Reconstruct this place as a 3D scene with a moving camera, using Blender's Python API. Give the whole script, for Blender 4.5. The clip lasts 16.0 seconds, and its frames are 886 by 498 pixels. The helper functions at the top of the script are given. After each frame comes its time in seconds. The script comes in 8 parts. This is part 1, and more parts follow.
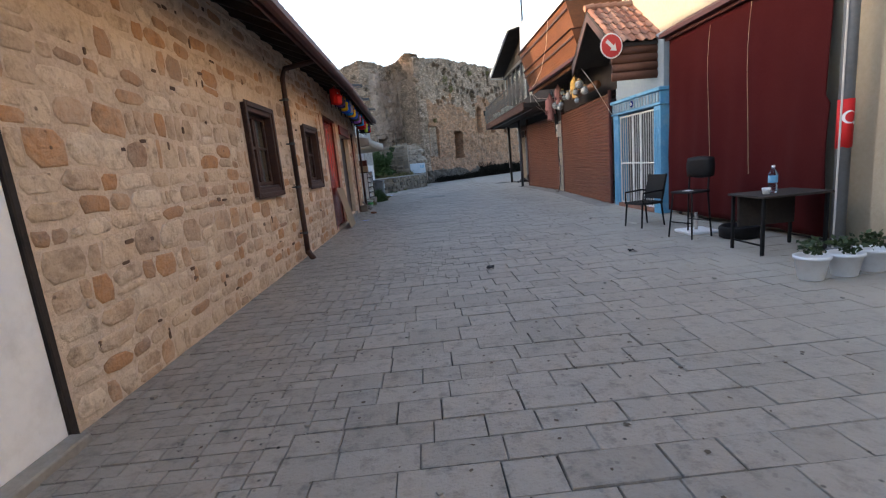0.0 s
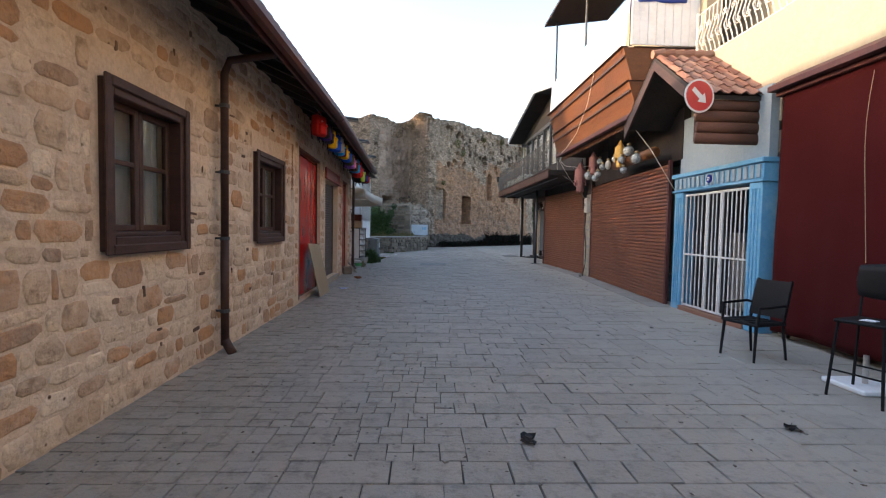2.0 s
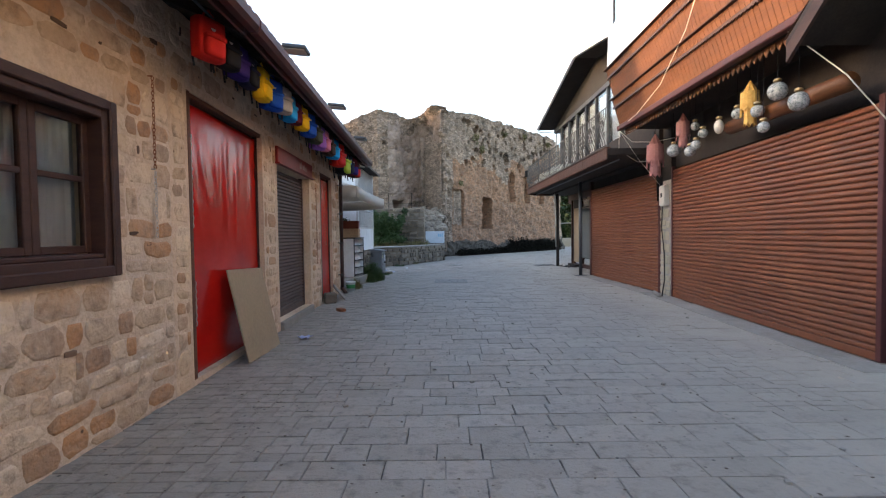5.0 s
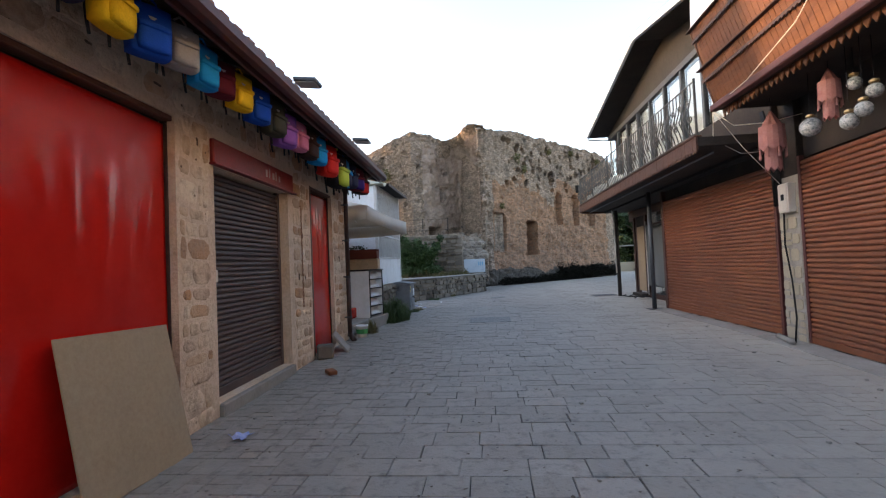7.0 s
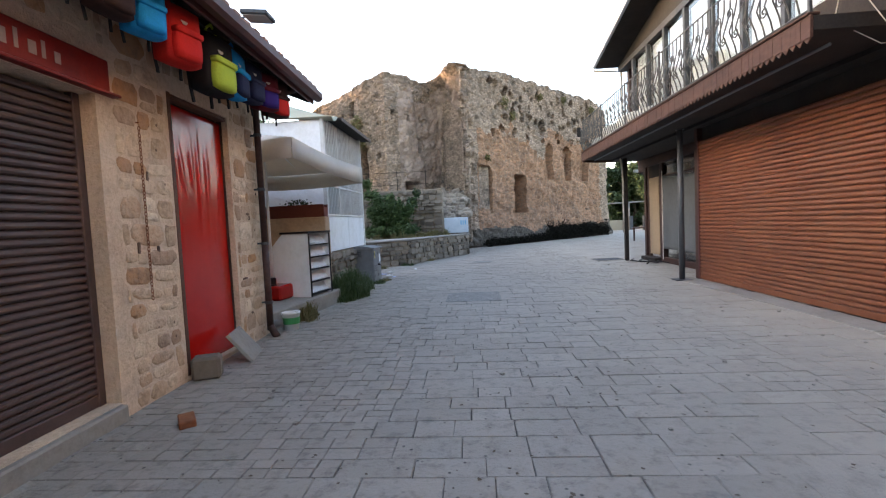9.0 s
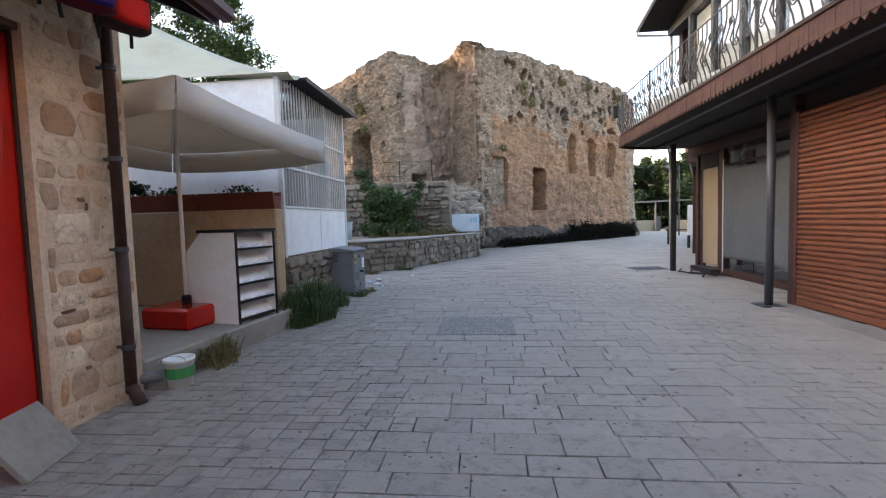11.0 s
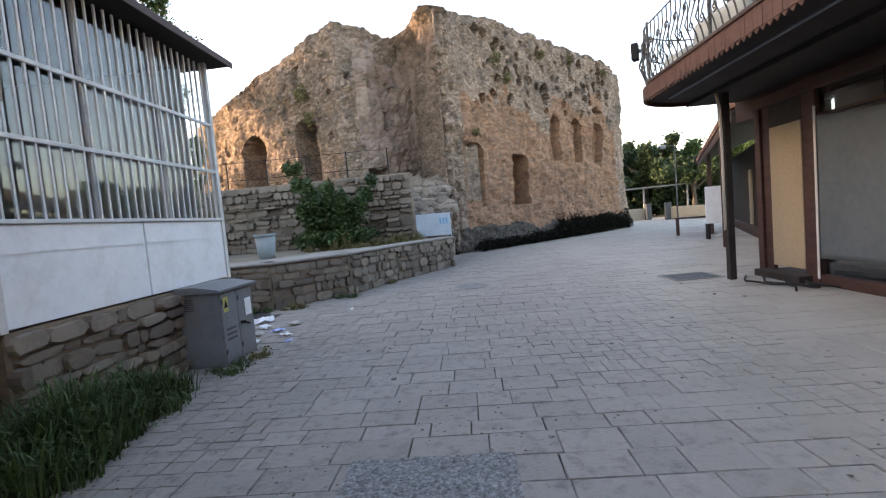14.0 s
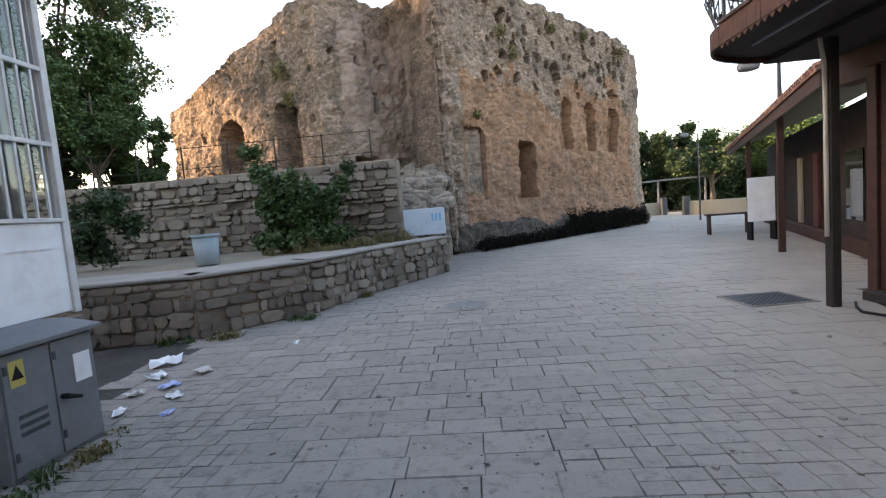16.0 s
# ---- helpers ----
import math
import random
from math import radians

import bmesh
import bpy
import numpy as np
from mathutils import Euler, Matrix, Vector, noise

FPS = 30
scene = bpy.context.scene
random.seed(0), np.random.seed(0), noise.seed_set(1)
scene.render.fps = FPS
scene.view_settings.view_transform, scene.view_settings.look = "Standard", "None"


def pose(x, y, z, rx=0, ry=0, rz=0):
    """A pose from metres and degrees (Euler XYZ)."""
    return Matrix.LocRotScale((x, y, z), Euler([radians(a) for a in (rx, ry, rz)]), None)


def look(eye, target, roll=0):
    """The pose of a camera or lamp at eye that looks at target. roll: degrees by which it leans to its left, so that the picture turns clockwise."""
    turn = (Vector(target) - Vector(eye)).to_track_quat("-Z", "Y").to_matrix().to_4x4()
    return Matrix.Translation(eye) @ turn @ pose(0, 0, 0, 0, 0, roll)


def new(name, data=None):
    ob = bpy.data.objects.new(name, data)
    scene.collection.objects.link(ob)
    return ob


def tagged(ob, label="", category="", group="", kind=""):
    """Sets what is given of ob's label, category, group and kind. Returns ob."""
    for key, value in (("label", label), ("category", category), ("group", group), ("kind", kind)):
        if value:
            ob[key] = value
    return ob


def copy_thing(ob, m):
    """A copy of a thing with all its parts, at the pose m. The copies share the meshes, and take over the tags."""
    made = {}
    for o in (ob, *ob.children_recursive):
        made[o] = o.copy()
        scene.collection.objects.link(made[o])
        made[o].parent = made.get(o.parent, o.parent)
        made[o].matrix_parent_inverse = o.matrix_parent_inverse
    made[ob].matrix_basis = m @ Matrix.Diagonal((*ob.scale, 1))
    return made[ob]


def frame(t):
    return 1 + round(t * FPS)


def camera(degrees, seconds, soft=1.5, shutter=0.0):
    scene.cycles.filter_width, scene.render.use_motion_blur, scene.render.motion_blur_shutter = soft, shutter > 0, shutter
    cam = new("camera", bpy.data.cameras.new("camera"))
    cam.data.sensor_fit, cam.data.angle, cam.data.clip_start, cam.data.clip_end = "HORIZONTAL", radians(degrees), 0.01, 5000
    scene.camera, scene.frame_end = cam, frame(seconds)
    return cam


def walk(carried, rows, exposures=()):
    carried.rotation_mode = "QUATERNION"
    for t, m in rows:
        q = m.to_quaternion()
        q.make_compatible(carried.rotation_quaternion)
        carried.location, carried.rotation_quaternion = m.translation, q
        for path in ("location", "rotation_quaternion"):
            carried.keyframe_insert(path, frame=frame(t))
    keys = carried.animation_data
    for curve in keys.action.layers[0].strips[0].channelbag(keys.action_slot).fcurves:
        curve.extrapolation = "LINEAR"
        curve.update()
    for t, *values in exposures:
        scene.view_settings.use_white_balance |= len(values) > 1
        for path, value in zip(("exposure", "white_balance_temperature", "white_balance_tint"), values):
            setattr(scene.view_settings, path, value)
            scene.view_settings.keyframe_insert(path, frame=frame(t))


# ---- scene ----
cam = camera(88.3, 16.0, soft=1.2)
PATH = [
    (0, (0.076, -0.099, 1.498), (0.124, 1.867, 1.134), -5.4),
    (0.5, (0.05, 0.722, 1.491), (0.196, 2.708, 1.31), -5.8),
    (1, (0.081, 1.457, 1.476), (0.114, 3.452, 1.34), -1.7),
    (1.5, (0.047, 2.175, 1.494), (0.254, 4.159, 1.36), -3.3),
    (2, (0.116, 2.947, 1.503), (0.189, 4.944, 1.413), 1.1),
    (2.5, (0.072, 3.549, 1.544), (0.306, 5.526, 1.35), -1.3),
    (3, (0.182, 4.332, 1.541), (0.225, 6.323, 1.355), -0.8),
    (3.5, (0.176, 4.947, 1.523), (0.155, 6.944, 1.407), 1.1),
    (3.7, (0.15, 5.24, 1.528), (0.189, 7.229, 1.322), -1.7),
    (5.8, (0.336, 8.258, 1.513), (0.292, 10.257, 1.519), -0.5),
    (6, (0.355, 8.513, 1.519), (0.277, 10.511, 1.504), -3.6),
    (6.5, (0.528, 9.05, 1.496), (0.304, 11.034, 1.611), -1.3),
    (7, (0.501, 9.87, 1.51), (0.295, 11.859, 1.578), -2.5),
    (7.5, (0.614, 10.591, 1.542), (0.432, 12.582, 1.572), -2.5),
    (8, (0.54, 11.433, 1.522), (0.358, 13.423, 1.46), -2.7),
    (8.5, (0.433, 12.182, 1.504), (0.387, 14.18, 1.416), -6.4),
    (9, (0.496, 12.905, 1.513), (0.352, 14.896, 1.398), -2.7),
    (9.2, (0.544, 13.131, 1.531), (0.419, 15.126, 1.454), -1.9),
    (11.3, (0.682, 15.995, 1.498), (0.449, 17.977, 1.37), -2.2),
    (11.5, (0.73, 16.247, 1.48), (0.476, 18.228, 1.367), -3.4),
    (12, (0.67, 16.996, 1.468), (0.56, 18.992, 1.395), -3.8),
    (12.5, (0.762, 17.617, 1.497), (0.599, 19.606, 1.353), -0.8),
    (13, (0.68, 18.384, 1.517), (0.705, 20.37, 1.282), -2.4),
    (13.5, (0.76, 19.008, 1.466), (0.702, 21.005, 1.384), -3.7),
    (14, (0.768, 19.701, 1.533), (0.645, 21.693, 1.402), -5.0),
    (14.5, (0.764, 20.311, 1.502), (0.705, 22.308, 1.427), -6.4),
    (15, (0.94, 20.805, 1.501), (0.583, 22.767, 1.349), -2.9),
    (15.5, (0.903, 21.568, 1.573), (0.788, 23.559, 1.416), -7.7),
    (16, (0.943, 22.141, 1.593), (0.801, 24.13, 1.432), -4.7),
]
EXPOSURES = [(0, 2.7, 6080, 18), (0.5, 2.68, 6080, 18), (1, 2.66, 6120, 18), (1.5, 2.78, 6140, 18), (2, 2.66, 6150, 18), (3, 2.84, 6200, 18), (3.5, 2.88, 6200, 18), (5.8, 2.97, 6180, 18), (6, 2.94, 6170, 18), (6.5, 2.6, 6130, 18), (7, 2.75, 6300, 20), (7.5, 2.9, 6350, 20), (8, 3.24, 6420, 20), (9, 3.3, 6500, 20), (11.5, 3.18, 6600, 22), (12, 3.28, 6620, 22), (12.5, 3.08, 6580, 21), (13, 3.2, 6620, 21), (13.5, 3.08, 6640, 22), (14, 3.07, 6660, 22), (14.5, 3.08, 6680, 22), (15, 3.09, 6690, 22), (16, 2.96, 6700, 22)]
walk(cam, [(t, look(eye, target, roll)) for t, eye, target, roll in PATH], EXPOSURES)

# ---- world, sun ----
SUN_EL, SUN_AZ = 8.5, 275.0          # degrees; azimuth clockwise from +y
world = bpy.data.worlds.new("world")
scene.world = world
world.use_nodes = True
wn = world.node_tree
sky = wn.nodes.new("ShaderNodeTexSky")
sky.sky_type = "NISHITA"
sky.sun_disc = False
sky.sun_elevation, sky.sun_rotation = radians(SUN_EL), radians(SUN_AZ)
sky.air_density, sky.dust_density, sky.ozone_density = 1.0, 2.0, 0.6
wn.nodes["Background"].inputs["Strength"].default_value = 0.15
wn.links.new(sky.outputs[0], wn.nodes["Background"].inputs["Color"])
sun = bpy.data.lights.new("sun", "SUN")
sun.energy, sun.angle, sun.color = 1.25, radians(0.6), (1.0, 0.74, 0.48)
sun_ob = new("sun", sun)
_az, _el = radians(SUN_AZ), radians(SUN_EL)
sun_ob.matrix_world = look((0, 0, 30), (-math.sin(_az) * math.cos(_el), -math.cos(_az) * math.cos(_el), 30 - math.sin(_el)))


# ---- materials ----
def surf(name, cols, rough=0.85, big=0.7, small=14.0, bump=0.25, metal=0.0, pieces=False, spread=0.35, stretch=(1, 1, 1), bump_scale=None, spec=0.4, bump_dist=0.01, dirt=None, dirt_scale=1.3, dirt_amount=0.5, cells=None, spots=None):
    """A procedural surface: a ramp of base colours driven by two scales of noise (and, for pieces, by a random value of each piece)."""
    m = bpy.data.materials.new(name)
    m.use_nodes = True
    nt = m.node_tree
    N, L = nt.nodes, nt.links
    b = N["Principled BSDF"]
    geo = N.new("ShaderNodeNewGeometry")
    mp = N.new("ShaderNodeMapping")
    mp.inputs["Scale"].default_value = stretch
    L.new(geo.outputs["Position"], mp.inputs["Vector"])
    n1, n2 = N.new("ShaderNodeTexNoise"), N.new("ShaderNodeTexNoise")
    for n, s, d in ((n1, big, 3), (n2, small, 5)):
        n.inputs["Scale"].default_value, n.inputs["Detail"].default_value, n.inputs["Roughness"].default_value = s, d, 0.65
        L.new(mp.outputs[0], n.inputs["Vector"])
    mixv = N.new("ShaderNodeMath")
    mixv.operation = "MULTIPLY_ADD"
    L.new(n1.outputs["Fac"], mixv.inputs[0])
    mixv.inputs[1].default_value = 0.55
    half = N.new("ShaderNodeMath")
    half.operation = "MULTIPLY"
    L.new(n2.outputs["Fac"], half.inputs[0])
    half.inputs[1].default_value = 0.45
    L.new(half.outputs[0], mixv.inputs[2])
    fac = mixv
    if pieces:
        info = N.new("ShaderNodeObjectInfo")
        add = N.new("ShaderNodeMath")
        add.operation = "ADD"
        L.new(info.outputs["Random"], add.inputs[0])
        L.new(geo.outputs["Random Per Island"], add.inputs[1])
        fr = N.new("ShaderNodeMath")
        fr.operation = "FRACT"
        L.new(add.outputs[0], fr.inputs[0])
        mix = N.new("ShaderNodeMix")
        mix.inputs["Factor"].default_value = spread
        L.new(mixv.outputs[0], mix.inputs["A"])
        L.new(fr.outputs[0], mix.inputs["B"])
        out = mix.outputs["Result"]
    else:
        st = N.new("ShaderNodeMapRange")
        st.inputs["From Min"].default_value, st.inputs["From Max"].default_value = 0.3, 0.7
        L.new(mixv.outputs[0], st.inputs["Value"])
        out = st.outputs[0]
    ramp = N.new("ShaderNodeValToRGB")
    L.new(out, ramp.inputs["Fac"])
    els = ramp.color_ramp.elements
    while len(els) < len(cols):
        els.new(0.5)
    for i, c in enumerate(cols):
        els[i].position = i / max(1, len(cols) - 1)
        els[i].color = (*c, 1)
    col = ramp.outputs["Color"]
    if dirt:
        n3 = N.new("ShaderNodeTexNoise")
        n3.inputs["Scale"].default_value, n3.inputs["Detail"].default_value, n3.inputs["Roughness"].default_value = dirt_scale, 6, 0.7
        L.new(geo.outputs["Position"], n3.inputs["Vector"])
        mr = N.new("ShaderNodeMapRange")
        mr.inputs["From Min"].default_value, mr.inputs["From Max"].default_value, mr.inputs["To Max"].default_value = 0.5, 0.72, dirt_amount
        L.new(n3.outputs["Fac"], mr.inputs["Value"])
        dm = N.new("ShaderNodeMix")
        dm.data_type = "RGBA"
        L.new(mr.outputs[0], dm.inputs["Factor"])
        L.new(col, dm.inputs["A"])
        dm.inputs["B"].default_value = (*dirt, 1)
        col = dm.outputs["Result"]
    if spots:
        vs_, n4 = N.new("ShaderNodeTexVoronoi"), N.new("ShaderNodeTexNoise")
        vs_.inputs["Scale"].default_value, n4.inputs["Scale"].default_value = spots[0], 1.1
        L.new(geo.outputs["Position"], vs_.inputs["Vector"])
        L.new(geo.outputs["Position"], n4.inputs["Vector"])
        s1, s2, s3 = N.new("ShaderNodeMapRange"), N.new("ShaderNodeMapRange"), N.new("ShaderNodeMath")
        s1.inputs["From Min"].default_value, s1.inputs["From Max"].default_value = 0.16, 0.08
        s2.inputs["From Min"].default_value, s2.inputs["From Max"].default_value = 0.45, 0.60
        L.new(vs_.outputs["Distance"], s1.inputs["Value"])
        L.new(n4.outputs["Fac"], s2.inputs["Value"])
        s3.operation = "MULTIPLY"
        L.new(s1.outputs[0], s3.inputs[0])
        L.new(s2.outputs[0], s3.inputs[1])
        sm = N.new("ShaderNodeMix")
        sm.data_type = "RGBA"
        L.new(s3.outputs[0], sm.inputs["Factor"])
        L.new(col, sm.inputs["A"])
        sm.inputs["B"].default_value = (*spots[1], 1)
        col = sm.outputs["Result"]
    cell_height = None
    if cells:
        warp = N.new("ShaderNodeMix")
        warp.data_type = "VECTOR"
        warp.inputs["Factor"].default_value = 0.10
        L.new(geo.outputs["Position"], warp.inputs["A"])
        L.new(n2.outputs["Color"], warp.inputs["B"])
        cm = N.new("ShaderNodeMapping")
        cm.inputs["Scale"].default_value = (1, 1, 1.75)
        L.new(warp.outputs["Result"], cm.inputs["Vector"])
        ve, vc = N.new("ShaderNodeTexVoronoi"), N.new("ShaderNodeTexVoronoi")
        ve.feature = "DISTANCE_TO_EDGE"
        for v in (ve, vc):
            v.inputs["Scale"].default_value = cells[0]
            L.new(cm.outputs[0], v.inputs["Vector"])
        er = N.new("ShaderNodeMapRange")
        er.inputs["From Max"].default_value = 0.06
        L.new(ve.outputs["Distance"], er.inputs["Value"])
        cell_height = er.outputs[0]
        sep = N.new("ShaderNodeSeparateColor")
        L.new(vc.outputs["Color"], sep.inputs[0])
        vr = N.new("ShaderNodeMapRange")
        vr.inputs["To Min"].default_value, vr.inputs["To Max"].default_value = cells[2]
        L.new(sep.outputs[0], vr.inputs["Value"])
        tint = N.new("ShaderNodeVectorMath")
        tint.operation = "SCALE"
        L.new(col, tint.inputs[0])
        L.new(vr.outputs[0], tint.inputs["Scale"])
        jm = N.new("ShaderNodeMix")
        jm.data_type = "RGBA"
        L.new(er.outputs[0], jm.inputs["Factor"])
        jm.inputs["A"].default_value = (*cells[1], 1)
        L.new(tint.outputs[0], jm.inputs["B"])
        col = jm.outputs["Result"]
    L.new(col, b.inputs["Base Color"])
    b.inputs["Roughness"].default_value, b.inputs["Metallic"].default_value = rough, metal
    b.inputs["Specular IOR Level"].default_value = spec
    if bump:
        bp = N.new("ShaderNodeBump")
        bp.inputs["Strength"].default_value, bp.inputs["Distance"].default_value = bump, bump_dist
        if cell_height:
            hs = N.new("ShaderNodeMath")
            hs.operation = "MULTIPLY_ADD"
            L.new(cell_height, hs.inputs[0])
            hs.inputs[1].default_value = 0.5
            L.new(n2.outputs["Fac"], hs.inputs[2])
            L.new(hs.outputs[0], bp.inputs["Height"])
        else:
            L.new((n2 if bump_scale is None else n1).outputs["Fac"], bp.inputs["Height"])
        L.new(bp.outputs[0], b.inputs["Normal"])
    return m


def pane(name, tint=(0.9, 0.95, 0.95), rough=0.03):
    m = bpy.data.materials.new(name)
    m.use_nodes = True
    b = m.node_tree.nodes["Principled BSDF"]
    b.inputs["Base Color"].default_value = (*tint, 1)
    b.inputs["Roughness"].default_value = rough
    b.inputs["Transmission Weight"].default_value = 1.0
    b.inputs["IOR"].default_value = 1.45
    return m


STONE = surf("warm_limestone", [(0.198, 0.125, 0.079), (0.427, 0.312, 0.215), (0.57, 0.444, 0.318), (0.656, 0.528, 0.392), (0.456, 0.321, 0.215), (0.713, 0.589, 0.451), (0.513, 0.388, 0.278), (0.466, 0.251, 0.121), (0.37, 0.262, 0.186), (0.613, 0.484, 0.352), (0.327, 0.195, 0.123)], 0.92, 4.0, 18, 1.8, pieces=True, spread=0.74, bump_dist=0.016, dirt=(0.21, 0.14, 0.092), dirt_scale=7.0, dirt_amount=0.8, spots=(9.0, (0.13, 0.08, 0.05)))
MORTAR = surf("cream_mortar", [(0.44, 0.335, 0.242), (0.616, 0.488, 0.371), (0.704, 0.575, 0.451)], 0.95, 1.5, 26, 1.2, bump_dist=0.016, dirt=(0.30, 0.21, 0.14), dirt_scale=3.0, dirt_amount=0.7)
STONE_PALE = surf("pale_limestone", [(0.212, 0.129, 0.076), (0.455, 0.321, 0.21), (0.607, 0.456, 0.313), (0.698, 0.543, 0.385), (0.485, 0.331, 0.21), (0.74, 0.604, 0.443), (0.546, 0.399, 0.273), (0.471, 0.255, 0.122), (0.394, 0.269, 0.182), (0.653, 0.497, 0.344), (0.348, 0.201, 0.121)], 0.92, 4.0, 18, 1.8, pieces=True, spread=0.74, bump_dist=0.016, dirt=(0.21, 0.14, 0.092), dirt_scale=7.0, dirt_amount=0.8, spots=(9.0, (0.13, 0.08, 0.05)))
MORTAR_PALE = surf("pale_cream_mortar", [(0.456, 0.335, 0.23), (0.638, 0.488, 0.353), (0.73, 0.575, 0.429)], 0.95, 1.5, 26, 1.2, bump_dist=0.016, dirt=(0.30, 0.21, 0.14), dirt_scale=3.0, dirt_amount=0.7)
PAVE = surf("grey_paving_stone", [(0.166, 0.15, 0.132), (0.248, 0.224, 0.196), (0.302, 0.271, 0.238), (0.361, 0.325, 0.284)], 0.62, 0.45, 28, 1.2, pieces=True, spread=0.34, bump_dist=0.012, dirt=(0.10, 0.097, 0.092), dirt_scale=8.0, dirt_amount=0.8, spots=(11.0, (0.03, 0.029, 0.028)))
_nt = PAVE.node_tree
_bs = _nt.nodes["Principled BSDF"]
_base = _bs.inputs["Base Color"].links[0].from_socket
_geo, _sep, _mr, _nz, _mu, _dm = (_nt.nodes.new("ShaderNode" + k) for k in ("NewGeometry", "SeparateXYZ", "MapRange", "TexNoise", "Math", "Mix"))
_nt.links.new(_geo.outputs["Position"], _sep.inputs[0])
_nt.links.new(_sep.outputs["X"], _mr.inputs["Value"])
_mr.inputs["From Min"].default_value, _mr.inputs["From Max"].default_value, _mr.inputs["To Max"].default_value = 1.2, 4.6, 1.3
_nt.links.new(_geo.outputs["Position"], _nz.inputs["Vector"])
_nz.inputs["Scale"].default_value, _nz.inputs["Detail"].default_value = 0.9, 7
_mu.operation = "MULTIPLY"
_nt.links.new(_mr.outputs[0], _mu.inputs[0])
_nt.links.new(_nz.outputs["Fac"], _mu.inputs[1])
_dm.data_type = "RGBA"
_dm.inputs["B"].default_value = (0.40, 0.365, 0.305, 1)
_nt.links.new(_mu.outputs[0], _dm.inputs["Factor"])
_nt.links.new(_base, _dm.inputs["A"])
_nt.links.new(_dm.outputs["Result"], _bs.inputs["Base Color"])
JOINT = surf("dark_joint_sand", [(0.018, 0.017, 0.016), (0.045, 0.042, 0.038), (0.13, 0.122, 0.11)], 0.95, 0.9, 18, 0.5)
GROUND = surf("dry_earth", [(0.125, 0.101, 0.070), (0.195, 0.164, 0.117), (0.250, 0.218, 0.156)], 0.95, 0.4, 9, 0.6)
RUIN = surf("weathered_rubble_stone", [(0.077, 0.057, 0.043), (0.181, 0.132, 0.097), (0.3, 0.216, 0.157), (0.363, 0.263, 0.192), (0.264, 0.188, 0.138), (0.118, 0.083, 0.06)], 0.95, 0.6, 9.0, 1.0, bump_dist=0.07, dirt=(0.055, 0.047, 0.039), dirt_scale=1.1, dirt_amount=0.95, cells=(6.5, (0.22, 0.185, 0.145), (0.62, 1.3)))
RUIN_OCHRE = surf("ochre_worn_masonry", [(0.111, 0.056, 0.033), (0.209, 0.109, 0.061), (0.3, 0.162, 0.092), (0.323, 0.179, 0.106), (0.228, 0.128, 0.079), (0.122, 0.069, 0.042)], 0.95, 0.5, 8.0, 0.9, bump_dist=0.05, dirt=(0.10, 0.078, 0.058), dirt_scale=1.1, dirt_amount=0.7, cells=(4.4, (0.20, 0.15, 0.105), (0.72, 1.24)), spots=(2.6, (0.05, 0.036, 0.026)))
RUIN_PLASTER = surf("old_pinkish_plaster", [(0.151, 0.11, 0.086), (0.267, 0.196, 0.154), (0.337, 0.253, 0.199), (0.227, 0.158, 0.118)], 0.95, 0.5, 6.0, 0.7, bump_dist=0.03, dirt=(0.085, 0.072, 0.06), dirt_scale=1.2, dirt_amount=0.7)
RUIN_FOOT = surf("dark_foot_masonry", [(0.022, 0.018, 0.014), (0.055, 0.045, 0.036), (0.11, 0.092, 0.072), (0.04, 0.034, 0.027)], 0.95, 0.8, 9.0, 1.0, bump_dist=0.05)
WOOD_DARK = surf("dark_stained_wood", [(0.023, 0.009, 0.007), (0.043, 0.018, 0.013), (0.066, 0.029, 0.019)], 0.6, 2, 30, 0.3, stretch=(1, 1, 6))
EARTHMORTAR = surf("earthy_mortar", [(0.123, 0.096, 0.069), (0.197, 0.153, 0.11), (0.258, 0.205, 0.147)], 0.95, 2, 20, 0.7)
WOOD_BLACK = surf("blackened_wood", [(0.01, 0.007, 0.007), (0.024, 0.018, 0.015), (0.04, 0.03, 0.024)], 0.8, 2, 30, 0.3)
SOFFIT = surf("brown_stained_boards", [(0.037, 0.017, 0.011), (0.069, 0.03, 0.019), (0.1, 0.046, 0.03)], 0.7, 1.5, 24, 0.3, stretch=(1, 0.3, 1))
WOOD_ORANGE = surf("orange_varnished_wood", [(0.061, 0.02, 0.006), (0.114, 0.039, 0.011), (0.157, 0.06, 0.019)], 0.5, 1.2, 20, 0.3, stretch=(1, 0.25, 4), dirt=(0.05, 0.022, 0.010), dirt_scale=1.0, dirt_amount=0.6)
MAROON = surf("maroon_painted_metal", [(0.045, 0.013, 0.013), (0.075, 0.021, 0.019), (0.105, 0.034, 0.030)], 0.55, 1.5, 20, 0.15)
RED = surf("red_painted_sheet", [(0.336, 0.007, 0.004), (0.426, 0.01, 0.006), (0.482, 0.013, 0.008)], 0.20, 0.8, 3.5, 0.12, spec=0.42, bump_dist=0.02)
SHUT_BROWN = surf("brown_shutter_enamel", [(0.126, 0.041, 0.018), (0.168, 0.055, 0.024), (0.205, 0.076, 0.033)], 0.42, 0.8, 12, 0.1, dirt=(0.11, 0.05, 0.03), dirt_amount=0.45)
SHUT_DARK = surf("dark_brown_shutter", [(0.045, 0.028, 0.024), (0.072, 0.045, 0.039), (0.112, 0.069, 0.058)], 0.5, 1, 15, 0.15)
